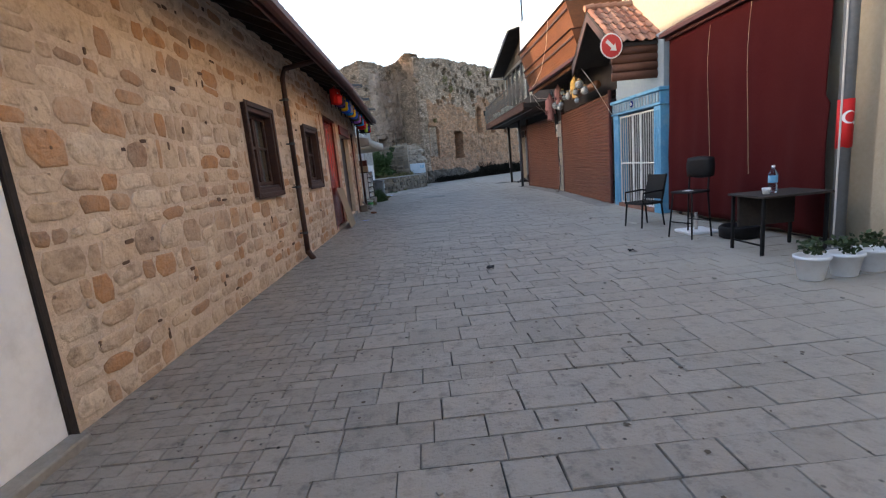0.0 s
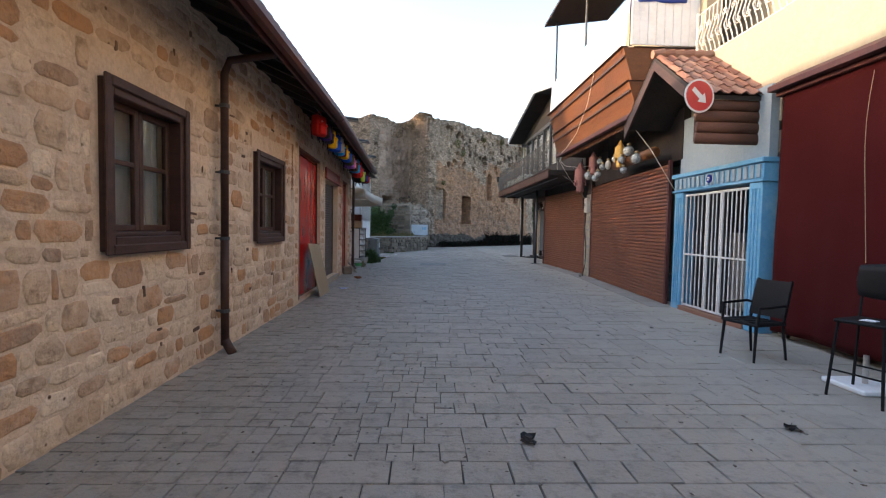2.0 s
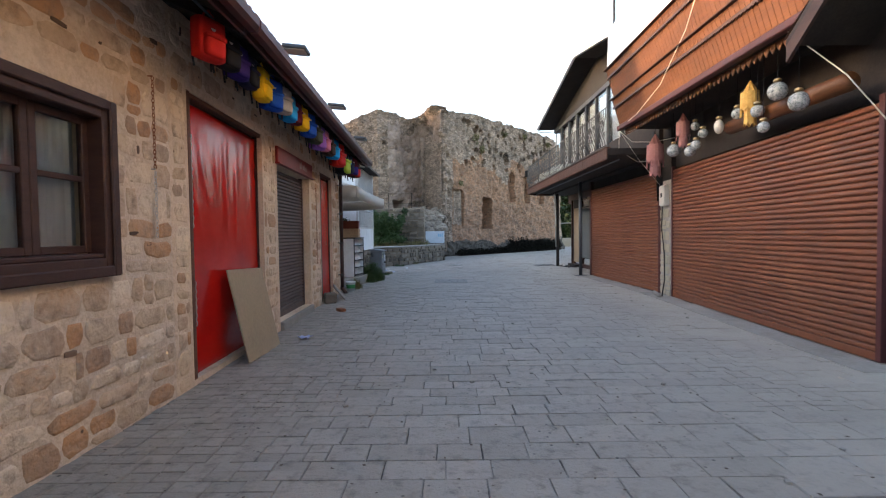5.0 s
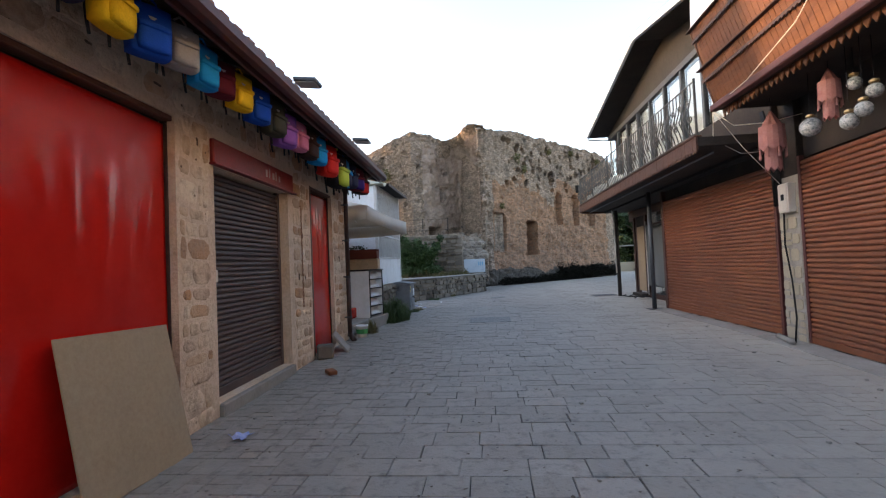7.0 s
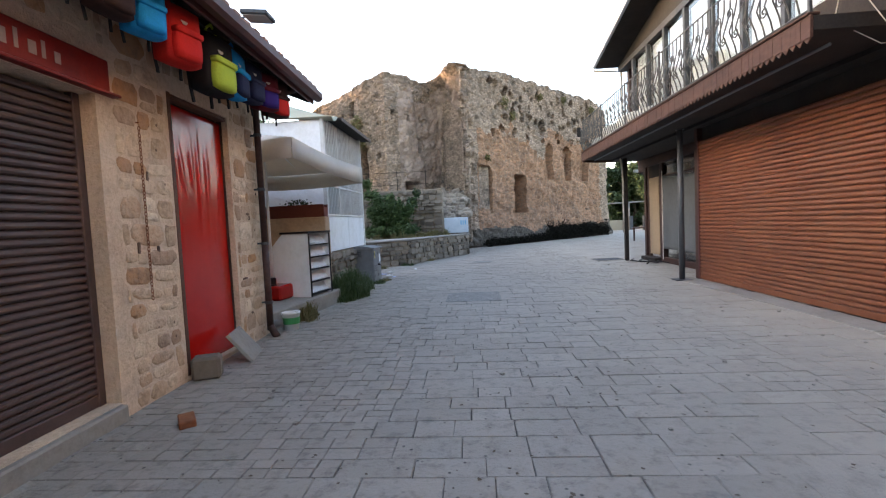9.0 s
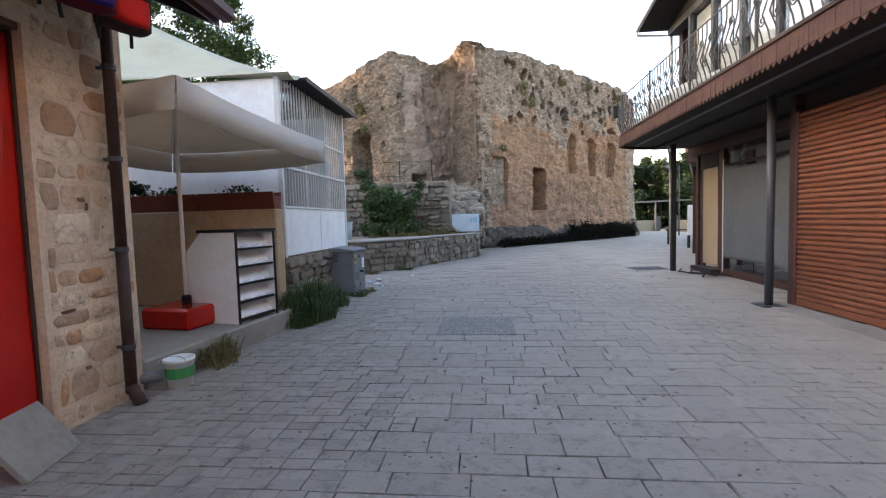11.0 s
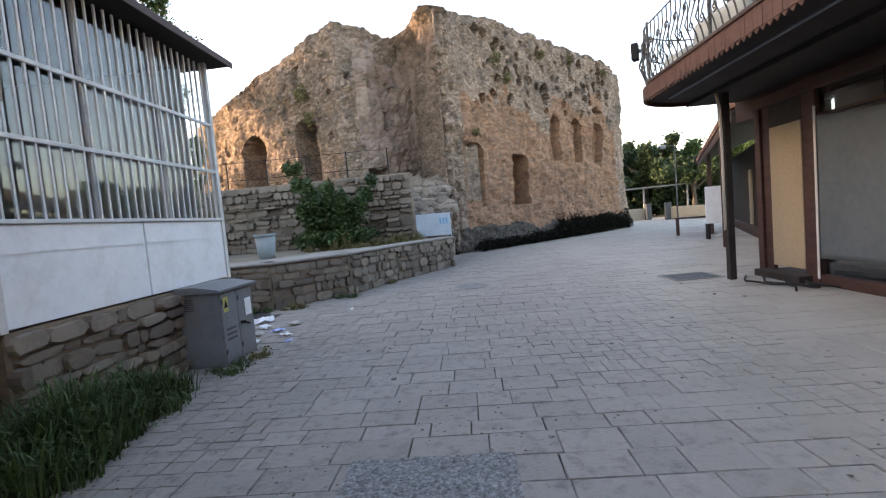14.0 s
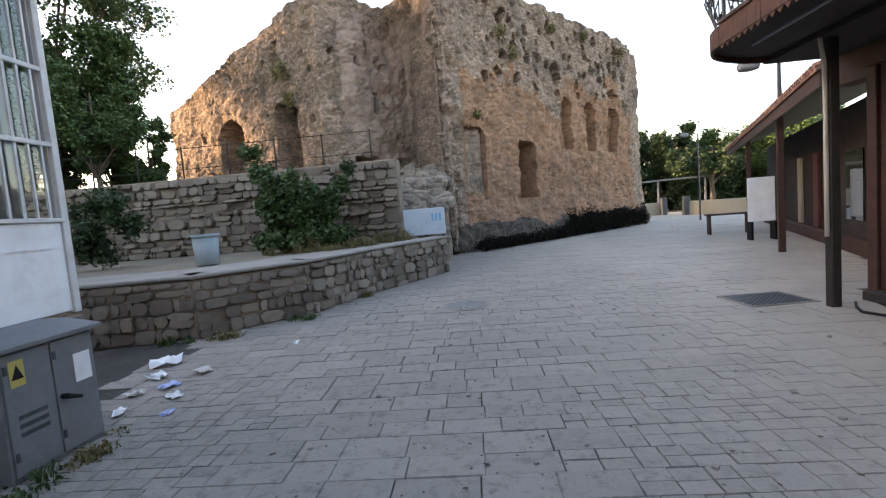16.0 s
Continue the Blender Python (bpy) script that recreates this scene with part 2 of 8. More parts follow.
CURTAIN = surf("burgundy_awning_cloth", [(0.036, 0.0055, 0.006), (0.047, 0.007, 0.0075), (0.06, 0.011, 0.0105)], 0.95, 0.5, 60, 0.2, spec=0.08)
WHITE = surf("white_paint", [(0.66, 0.67, 0.68), (0.77, 0.78, 0.79), (0.82, 0.83, 0.84)], 0.55, 0.9, 14, 0.15, dirt=(0.46, 0.43, 0.39), dirt_scale=2.0, dirt_amount=0.35)
CREAM = surf("cream_render", [(0.267, 0.234, 0.173), (0.323, 0.284, 0.213), (0.356, 0.323, 0.256)], 0.9, 0.6, 18, 0.4, dirt=(0.30, 0.24, 0.16), dirt_scale=1.2, dirt_amount=0.5)
BLUE = surf("light_blue_paint", [(0.078, 0.265, 0.452), (0.117, 0.328, 0.515), (0.172, 0.374, 0.546)], 0.5, 1.2, 20, 0.2, dirt=(0.45, 0.52, 0.55), dirt_scale=3, dirt_amount=0.35)
PALEBLUE = surf("pale_blue_plaster", [(0.186, 0.254, 0.304), (0.248, 0.31, 0.353), (0.298, 0.347, 0.378)], 0.85, 1.2, 20, 0.3)
TILE = surf("terracotta_tile", [(0.156, 0.066, 0.043), (0.226, 0.101, 0.066), (0.281, 0.156, 0.109), (0.242, 0.133, 0.098)], 0.85, 2, 24, 0.3, pieces=True, spread=0.5, dirt=(0.15, 0.12, 0.10), dirt_scale=4, dirt_amount=0.6)
GREY_METAL = surf("grey_painted_metal", [(0.125, 0.133, 0.144), (0.164, 0.172, 0.183), (0.203, 0.211, 0.218)], 0.55, 1.2, 16, 0.15, dirt=(0.12, 0.10, 0.08), dirt_scale=2.5, dirt_amount=0.45)
DARK_METAL = surf("dark_grey_metal", [(0.03, 0.033, 0.037), (0.05, 0.054, 0.06), (0.075, 0.08, 0.086)], 0.5, 2, 20, 0.15)
IRON = surf("weathered_wrought_iron", [(0.035, 0.034, 0.033), (0.07, 0.069, 0.066), (0.13, 0.128, 0.122)], 0.55, 4, 30, 0.2)
BLACK = surf("black_plastic", [(0.005, 0.005, 0.005), (0.008, 0.008, 0.009), (0.012, 0.011, 0.011)], 0.6, 3, 30, 0.1, spec=0.2)
CARDBOARD = surf("brown_hardboard", [(0.244, 0.180, 0.112), (0.302, 0.229, 0.146), (0.351, 0.273, 0.180)], 0.85, 0.9, 25, 0.15, dirt=(0.18, 0.13, 0.08), dirt_scale=1.8, dirt_amount=0.35)
CLOTH_GREY = surf("grey_sheet_cloth", [(0.064, 0.075, 0.082), (0.083, 0.095, 0.103), (0.099, 0.112, 0.119)], 0.8, 0.8, 12, 0.3)
CANVAS = surf("off_white_canvas", [(0.58, 0.55, 0.49), (0.68, 0.65, 0.59), (0.74, 0.71, 0.66)], 0.9, 1.5, 30, 0.2)
# off-white awning with its shade and yellowish backlight put into the base colour
CANVAS_SHADED = surf("shaded_awning_cloth", [(0.30, 0.29, 0.215), (0.36, 0.35, 0.265), (0.40, 0.39, 0.30)], 0.9, 1.2, 30, 0.2)
TAN_RENDER = surf("tan_stained_render", [(0.29, 0.2, 0.124), (0.435, 0.304, 0.195), (0.522, 0.38, 0.254)], 0.9, 0.8, 18, 0.4, dirt=(0.15, 0.10, 0.065), dirt_scale=1.6, dirt_amount=0.6)
CHIP = surf("dark_stone_chip", [(0.06, 0.035, 0.024), (0.12, 0.075, 0.05), (0.20, 0.135, 0.095)], 0.9, 4, 30, 0.6, pieces=True, spread=0.7)
CONCRETE = surf("worn_concrete", [(0.194, 0.176, 0.151), (0.266, 0.245, 0.216), (0.324, 0.302, 0.266)], 0.9, 0.9, 20, 0.5, dirt=(0.15, 0.13, 0.11), dirt_scale=2, dirt_amount=0.5)
RUBBLE = surf("grey_field_stone", [(0.073, 0.058, 0.046), (0.139, 0.114, 0.089), (0.205, 0.169, 0.132), (0.254, 0.212, 0.166), (0.181, 0.13, 0.085)], 0.92, 1.5, 18, 0.8, pieces=True, spread=0.65, dirt=(0.07, 0.06, 0.045), dirt_scale=3.5, dirt_amount=0.6)
LEAF = surf("green_leaves", [(0.016, 0.033, 0.008), (0.031, 0.062, 0.014), (0.051, 0.090, 0.022), (0.078, 0.109, 0.031)], 0.6, 1.5, 8, 0, pieces=True, spread=0.6)
LEAF_DARK = surf("dark_green_leaves", [(0.011, 0.023, 0.006), (0.022, 0.043, 0.011), (0.039, 0.066, 0.017)], 0.6, 1.5, 8, 0, pieces=True, spread=0.6)
DRYGRASS = surf("dry_grass", [(0.078, 0.078, 0.027), (0.148, 0.129, 0.051), (0.211, 0.172, 0.078)], 0.8, 1.5, 8, 0, pieces=True, spread=0.6)
BARK = surf("grey_brown_bark", [(0.05, 0.038, 0.028), (0.09, 0.07, 0.05), (0.13, 0.105, 0.08)], 0.95, 2, 20, 0.8)
# plaster with the gloom of unlit rooms put into its base colour
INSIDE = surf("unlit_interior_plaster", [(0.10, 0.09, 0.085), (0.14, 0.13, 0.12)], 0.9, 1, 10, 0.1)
GLASS = pane("window_glass")
POST_GREY = surf("blue_grey_paint", [(0.041, 0.046, 0.054), (0.056, 0.062, 0.071), (0.075, 0.081, 0.09)], 0.45, 2, 20, 0.1)
# cloth lets some light through
_nt = CANVAS.node_tree
_tr, _mx = _nt.nodes.new("ShaderNodeBsdfTranslucent"), _nt.nodes.new("ShaderNodeMixShader")
_tr.inputs["Color"].default_value = (0.62, 0.52, 0.40, 1)
_mx.inputs[0].default_value = 0.35
_nt.links.new(_nt.nodes["Principled BSDF"].outputs[0], _mx.inputs[1])
_nt.links.new(_tr.outputs[0], _mx.inputs[2])
_nt.links.new(_mx.outputs[0], _nt.nodes["Material Output"].inputs["Surface"])
GABLE = surf("grey_brown_render", [(0.034, 0.029, 0.026), (0.048, 0.041, 0.036), (0.062, 0.053, 0.046)], 0.9, 1, 14, 0.3)


# ---- building helpers ----
rnd = random.Random(7)


def box(bm, lo, hi, bevel=0.0, m=None):
    """A box from lo to hi, with its edges bevelled."""
    vs = [bm.verts.new((x, y, z)) for x in (lo[0], hi[0]) for y in (lo[1], hi[1]) for z in (lo[2], hi[2])]
    fs = [bm.faces.new([vs[i] for i in f]) for f in ((0, 1, 3, 2), (4, 6, 7, 5), (0, 4, 5, 1), (2, 3, 7, 6), (0, 2, 6, 4), (1, 5, 7, 3))]
    if bevel:
        es = list({e for f in fs for e in f.edges})
        r = bmesh.ops.bevel(bm, geom=es, offset=bevel, segments=1, affect="EDGES", profile=0.5)
        vs = list({v for f in r["faces"] for v in f.verts} | {v for v in vs if v.is_valid})
    if m is not None:
        for v in vs:
            v.co = m @ v.co
    return vs


def tube(bm, pts, r, n=8, caps=True):
    """A round bar along the points; r is one radius or one for each point."""
    pts = [Vector(p) for p in pts]
    rs = r if isinstance(r, (list, tuple)) else [r] * len(pts)
    rings = []
    for i, p in enumerate(pts):
        d = (pts[min(i + 1, len(pts) - 1)] - pts[max(i - 1, 0)]).normalized()
        a = d.orthogonal().normalized() if i == 0 else (a - d * a.dot(d)).normalized()
        b = d.cross(a)
        rings.append([bm.verts.new(p + (a * math.cos(2 * math.pi * k / n) + b * math.sin(2 * math.pi * k / n)) * rs[i]) for k in range(n)])
    for q, w in zip(rings, rings[1:]):
        for k in range(n):
            bm.faces.new((q[k], q[(k + 1) % n], w[(k + 1) % n], w[k]))
    if caps:
        bm.faces.new(rings[0][::-1])
        bm.faces.new(rings[-1])


def lathe(bm, prof, n=16, m=None):
    """A turned body from a profile of (radius, height)."""
    rings = []
    for r, z in prof:
        ring = [bm.verts.new((r * math.cos(2 * math.pi * k / n), r * math.sin(2 * math.pi * k / n), z)) for k in range(n)]
        rings.append(ring)
    for q, w in zip(rings, rings[1:]):
        for k in range(n):
            bm.faces.new((q[k], q[(k + 1) % n], w[(k + 1) % n], w[k]))
    bm.faces.new(rings[0][::-1])
    bm.faces.new(rings[-1])
    if m is not None:
        for ring in rings:
            for v in ring:
                v.co = m @ v.co


def prism(bm, outline, y0, y1, axis="y"):
    """A solid from an outline (two coordinates) pulled along an axis."""
    def at(p, h):
        return {"y": (p[0], h, p[1]), "x": (h, p[0], p[1]), "z": (p[0], p[1], h)}[axis]
    a = [bm.verts.new(at(p, y0)) for p in outline]
    b = [bm.verts.new(at(p, y1)) for p in outline]
    n = len(outline)
    for i in range(n):
        bm.faces.new((a[i], a[(i + 1) % n], b[(i + 1) % n], b[i]))
    bm.faces.new(a[::-1])
    bm.faces.new(b)


def mesh_of(bm, name, material, smooth=False):
    bmesh.ops.recalc_face_normals(bm, faces=bm.faces[:])
    me = bpy.data.meshes.new(name)
    bm.to_mesh(me)
    bm.free()
    me.materials.append(material)
    if smooth:
        for p in me.polygons:
            p.use_smooth = True
    return me


def part(name, bm, material, parent, label="", smooth=False):
    """One mesh object under a thing or a part."""
    ob = new(name, mesh_of(bm, name, material, smooth))
    ob.parent = parent
    if label:
        ob["label"] = label
    return ob


def thing(name, m, label, category, group="", kind=""):
    """An Empty at the base of a thing that has parts."""
    ob = new(name)
    ob.empty_display_size = 0.2
    ob.matrix_world = m
    return tagged(ob, label, category, group, kind)


def single(name, bm, material, m, label, category, group="", kind="", smooth=False):
    """A thing, or a piece of the setting, that is one mesh."""
    ob = new(name, mesh_of(bm, name, material, smooth))
    ob.matrix_world = m
    return tagged(ob, label, category, group, kind)


def BM():
    return bmesh.new()


def boxes(*list_of, bevel=0.0):
    bm = BM()
    for lo, hi in list_of:
        box(bm, lo, hi, bevel)
    return bm


def walling(u0, u1, z0, z1, holes, thick):
    """A wall along y, with its face at x = 0 and its body at negative x, with rectangular openings (u0, u1, z0, z1)."""
    us = sorted({u0, u1, *[h[0] for h in holes], *[h[1] for h in holes]})
    zs = sorted({z0, z1, *[h[2] for h in holes], *[h[3] for h in holes]})
    bm = BM()
    solid = {}
    for i in range(len(us) - 1):
        for j in range(len(zs) - 1):
            cu, cz = (us[i] + us[i + 1]) / 2, (zs[j] + zs[j + 1]) / 2
            solid[i, j] = not any(h[0] < cu < h[1] and h[2] < cz < h[3] for h in holes)
    P = {}
    def v(i, j, k):
        if (i, j, k) not in P:
            P[i, j, k] = bm.verts.new((-thick * k, us[i], zs[j]))
        return P[i, j, k]
    for (i, j), s in solid.items():
        if not s:
            continue
        for k in (0, 1):
            bm.faces.new([v(i, j, k), v(i + 1, j, k), v(i + 1, j + 1, k), v(i, j + 1, k)])
        for di, dj, a, b in ((-1, 0, (i, j), (i, j + 1)), (1, 0, (i + 1, j), (i + 1, j + 1)), (0, -1, (i, j), (i + 1, j)), (0, 1, (i, j + 1), (i + 1, j + 1))):
            if not solid.get((i + di, j + dj), False):
                bm.faces.new([v(*a, 0), v(*b, 0), v(*b, 1), v(*a, 1)])
    return bm


def frame_of(p0, p1):
    """The pose at p0 whose y axis runs towards p1 on the plan."""
    return pose(p0[0], p0[1], 0, 0, 0, math.degrees(math.atan2(p1[1] - p0[1], p1[0] - p0[0])) - 90)


# ---- ground ----
bm = BM()
vs = [bm.verts.new(p) for p in ((-700, -700, -0.06), (700, -700, -0.06), (700, 900, -0.06), (-700, 900, -0.06))]
bm.faces.new(vs)
single("ground", bm, GROUND, Matrix(), "dry brown earth beyond the paved lane", "ground", kind="structure")
bm = BM()
lane = [(-2.9, -12), (9, -12), (9, 30), (14, 40), (22, 52), (22, 64), (9, 64), (9, 50), (-0.5, 37.5), (-0.5, 33), (-2.2, 29.2), (-5.6, 28), (-5.6, 18), (-2.9, 18)]
prism(bm, lane, -0.05, -0.014, "z")
road = single("road", bm, JOINT, Matrix(), "dark sandy joints under the stone paving of the lane", "paving", kind="structure")

# ---- building on the walker's left: stone wall, bent a little at BEND ----
WX, BEND, SLOPE, WEND = -2.32, 11.45, 0.035, 8.0
L1 = pose(WX, 0, 0)
L2 = frame_of((WX, BEND), (WX - SLOPE, BEND + 1))
WIN1, WIN2 = (6.44, 7.60, 1.28, 2.58), (9.46, 10.66, 1.27, 2.53)
RED1, ROLL, RED2 = (0.33, 2.40, 0.06, 3.02), (3.03, 4.98, 0.14, 2.68), (5.90, 7.10, 0.05, 2.96)
wall1 = single("wall_west_1", walling(2.66, BEND, -0.05, 3.75, [WIN1, WIN2], 0.45), MORTAR, L1, "cream mortar wall set with warm brown limestone", "wall", kind="structure")
wall2 = single("wall_west_2", walling(0, WEND, -0.05, 3.75, [RED1, ROLL, RED2], 0.45), MORTAR_PALE, L2, "cream mortar wall set with warm limestone, with shop openings", "wall", kind="structure")
single("wall_west_end", boxes(((-6.5, WEND - 0.35, -0.05), (-0.45, WEND - 0.003, 3.75))), MORTAR, L2, "cream rendered end wall of the stone building", "wall", kind="structure")
# white neighbour before the stone wall
single("wall_white", boxes(((-0.45, -12, -0.05), (0.02, 2.60, 3.75)), bevel=0.006), WHITE, L1, "smooth white painted wall beside the stone building", "wall", kind="structure")
single("trim", boxes(((-0.2, 2.602, -0.02), (0.045, 2.658, 3.7)), bevel=0.008), WOOD_BLACK, L1, "black strip between the white and the stone wall", "trim", kind="structure")
single("baseboard", boxes(((0.022, -12, -0.04), (0.16, 2.60, 0.06)), bevel=0.01), CONCRETE, L1, "pale concrete kerb along the white wall", "kerb", kind="structure")
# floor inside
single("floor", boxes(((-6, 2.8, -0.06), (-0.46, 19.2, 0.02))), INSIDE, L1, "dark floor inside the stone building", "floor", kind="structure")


def eave(name, m, u0, u1):
    """Roof over the pavement: boarded soffit, maroon fascia, gutter, tiles above."""
    r = thing(name, m, "tiled roof with a dark boarded soffit and maroon gutter", "roof", kind="structure")
    n = max(1, round((u1 - u0) / 0.6))
    bm = BM()
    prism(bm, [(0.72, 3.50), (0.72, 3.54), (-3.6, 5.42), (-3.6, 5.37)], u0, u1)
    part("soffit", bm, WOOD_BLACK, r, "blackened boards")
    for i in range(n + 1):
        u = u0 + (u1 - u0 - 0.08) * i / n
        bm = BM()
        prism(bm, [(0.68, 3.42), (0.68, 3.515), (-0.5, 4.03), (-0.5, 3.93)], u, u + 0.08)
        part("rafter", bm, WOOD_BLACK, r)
    part("fascia", boxes(((0.715, u0, 3.40), (0.745, u1, 3.58)), bevel=0.006), MAROON, r, "maroon painted board")
    bm = BM()
    prism(bm, [(0.75, 3.47), (0.78, 3.43), (0.85, 3.43), (0.885, 3.47), (0.885, 3.55), (0.87, 3.55), (0.87, 3.48), (0.84, 3.45), (0.79, 3.45), (0.765, 3.48), (0.765, 3.55), (0.75, 3.55)], u0, u1)
    part("gutter", bm, MAROON, r, "maroon metal gutter")
    bm = BM()
    k = 0
    u = u0
    while u < u1 - 0.02:
        w = min(0.22, u1 - u)
        prism(bm, [(0.80, 3.57), (0.80, 3.60), (-3.7, 5.54), (-3.7, 5.50)], u, u + w * 0.98)
        prism(bm, [(0.82, 3.60), (0.82, 3.645), (-3.7, 5.585), (-3.7, 5.54)], u + 0.06, u + w - 0.05)
        u += w
    part("roof_tiles", bm, TILE, r, "rows of terracotta tiles")
    return r


eave("roof_west_1", L1, -6.0, BEND)
eave("roof_west_2", L2, 0.003, WEND + 0.35)
# back slope and rear wall close the building
bm = BM()
prism(bm, [(-3.6, 5.5), (-3.6, 5.40), (-7.6, 3.6), (-7.6, 3.7)], -6, 19.4)
single("roof_west_back", bm, TILE, L1, "terracotta back slope of the roof", "roof", kind="structure")
single("wall_west_rear", boxes(((-7.5, -6, -0.05), (-7.1, 19.3, 3.7))), CREAM, L1, "rendered rear wall", "wall", kind="structure")


# ---- buildings on the walker's right ----
A0, A1, B0, B1 = (5.08, 12.2), (5.46, 17.72), (5.52, 18.36), (5.38, 23.33)
RA, RS = frame_of(A0, A1), frame_of(B0, B1)      # shop with the lamps, shutter under the balcony
RB = frame_of((5.42, 17.8), (5.36, 23.3))        # balcony house
RC = pose(5.09, 12.2, 0)                         # timber canopy
LA, LB = 5.53, 4.97
RN = pose(5.2, 0, 0)
# wall behind curtain and stone wall by the pole
single("wall_east_1", boxes(((0.25, -12, -0.05), (0.6, 9.6, 3.7))), CREAM, RN, "yellowed cream rendered wall", "wall", kind="structure")
single("wall_east_2", boxes(((0.10, -12, 3.704), (0.6, 9.6, 4.84))), CREAM, RN, "sunlit yellow cream upper wall", "wall", kind="structure")
single("wall_east_3", boxes(((0.13, 9.604, 3.2), (0.6, 12.05, 4.84))), CREAM, RN, "cream rendered upper wall over the blue door", "wall", kind="structure")
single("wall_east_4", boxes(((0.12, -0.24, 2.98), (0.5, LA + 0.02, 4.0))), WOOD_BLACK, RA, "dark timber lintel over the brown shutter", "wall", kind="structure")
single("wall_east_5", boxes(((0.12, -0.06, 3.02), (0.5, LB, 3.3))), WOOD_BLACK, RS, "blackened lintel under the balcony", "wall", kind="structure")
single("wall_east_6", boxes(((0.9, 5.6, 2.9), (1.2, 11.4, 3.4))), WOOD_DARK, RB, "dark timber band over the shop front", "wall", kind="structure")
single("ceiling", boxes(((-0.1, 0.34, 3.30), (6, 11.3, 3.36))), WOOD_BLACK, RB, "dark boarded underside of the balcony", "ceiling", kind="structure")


def shutter(name, m, width, height, base, mat_, label, pitch=0.078, rail=True):
    """A closed roller shutter: slats between two guide rails, a bottom bar and a box; built along y, face at x = 0."""
    t = thing(name, m, label, "shutter", kind="structure")
    n = int((height - 0.1) / pitch)
    bm = BM()
    prof = [(0.006, 0.0), (-0.012, 0.006), (-0.020, pitch * 0.35), (-0.016, pitch * 0.68), (-0.002, pitch * 0.84), (0.014, pitch * 0.90), (0.014, pitch - 0.001), (0.022, pitch - 0.001), (0.022, 0.0)]
    prism(bm, prof, 0.045, width - 0.045)
    me = mesh_of(bm, "slat", mat_)
    for i in range(n):
        s = new("slat", me)
        s.parent = t
        s.location = (0, 0, base + 0.10 + i * pitch)
    part("bottom_bar", boxes(((-0.02, 0.045, base), (0.025, width - 0.045, base + 0.098)), bevel=0.006), mat_, t)
    for y in (0.0, width - 0.07):
        part("guide_rail", boxes(((-0.03, y, base), (0.04, y + 0.07, base + height)), bevel=0.005), MAROON if rail else mat_, t, "dark red-brown steel rail")
    return t


shutter("roller_door_1", RA @ pose(0.03, 0.02, 0), LA - 0.02, 2.98, 0.02, SHUT_BROWN, "closed red-brown ribbed roller shutter of a shop")
shutter("roller_door_2", RS @ pose(0.03, 0.06, 0), LB - 0.06, 3.0, 0.02, SHUT_BROWN, "closed red-brown ribbed roller shutter under the balcony")
shutter("roller_door_3", L2 @ pose(-0.16, ROLL[1], 0, 0, 0, 180), ROLL[1] - ROLL[0], 2.54, ROLL[2], SHUT_DARK, "closed dark brown roller shutter in a stone opening", 0.062, False)

# ---- ruin: a long wall, a broken niche and an oblique face ----
RUIN_PLAN = [(-15.3, 46.9), (-4.5, 39.8), (-3.3, 40.7), (-2.4, 42.0), (-1.6, 43.0), (-0.75, 42.9), (0.0, 41.7), (0.12, 40.2), (0.07, 38.87), (10.3, 49.3), (11.2, 50.6), (4, 58)]


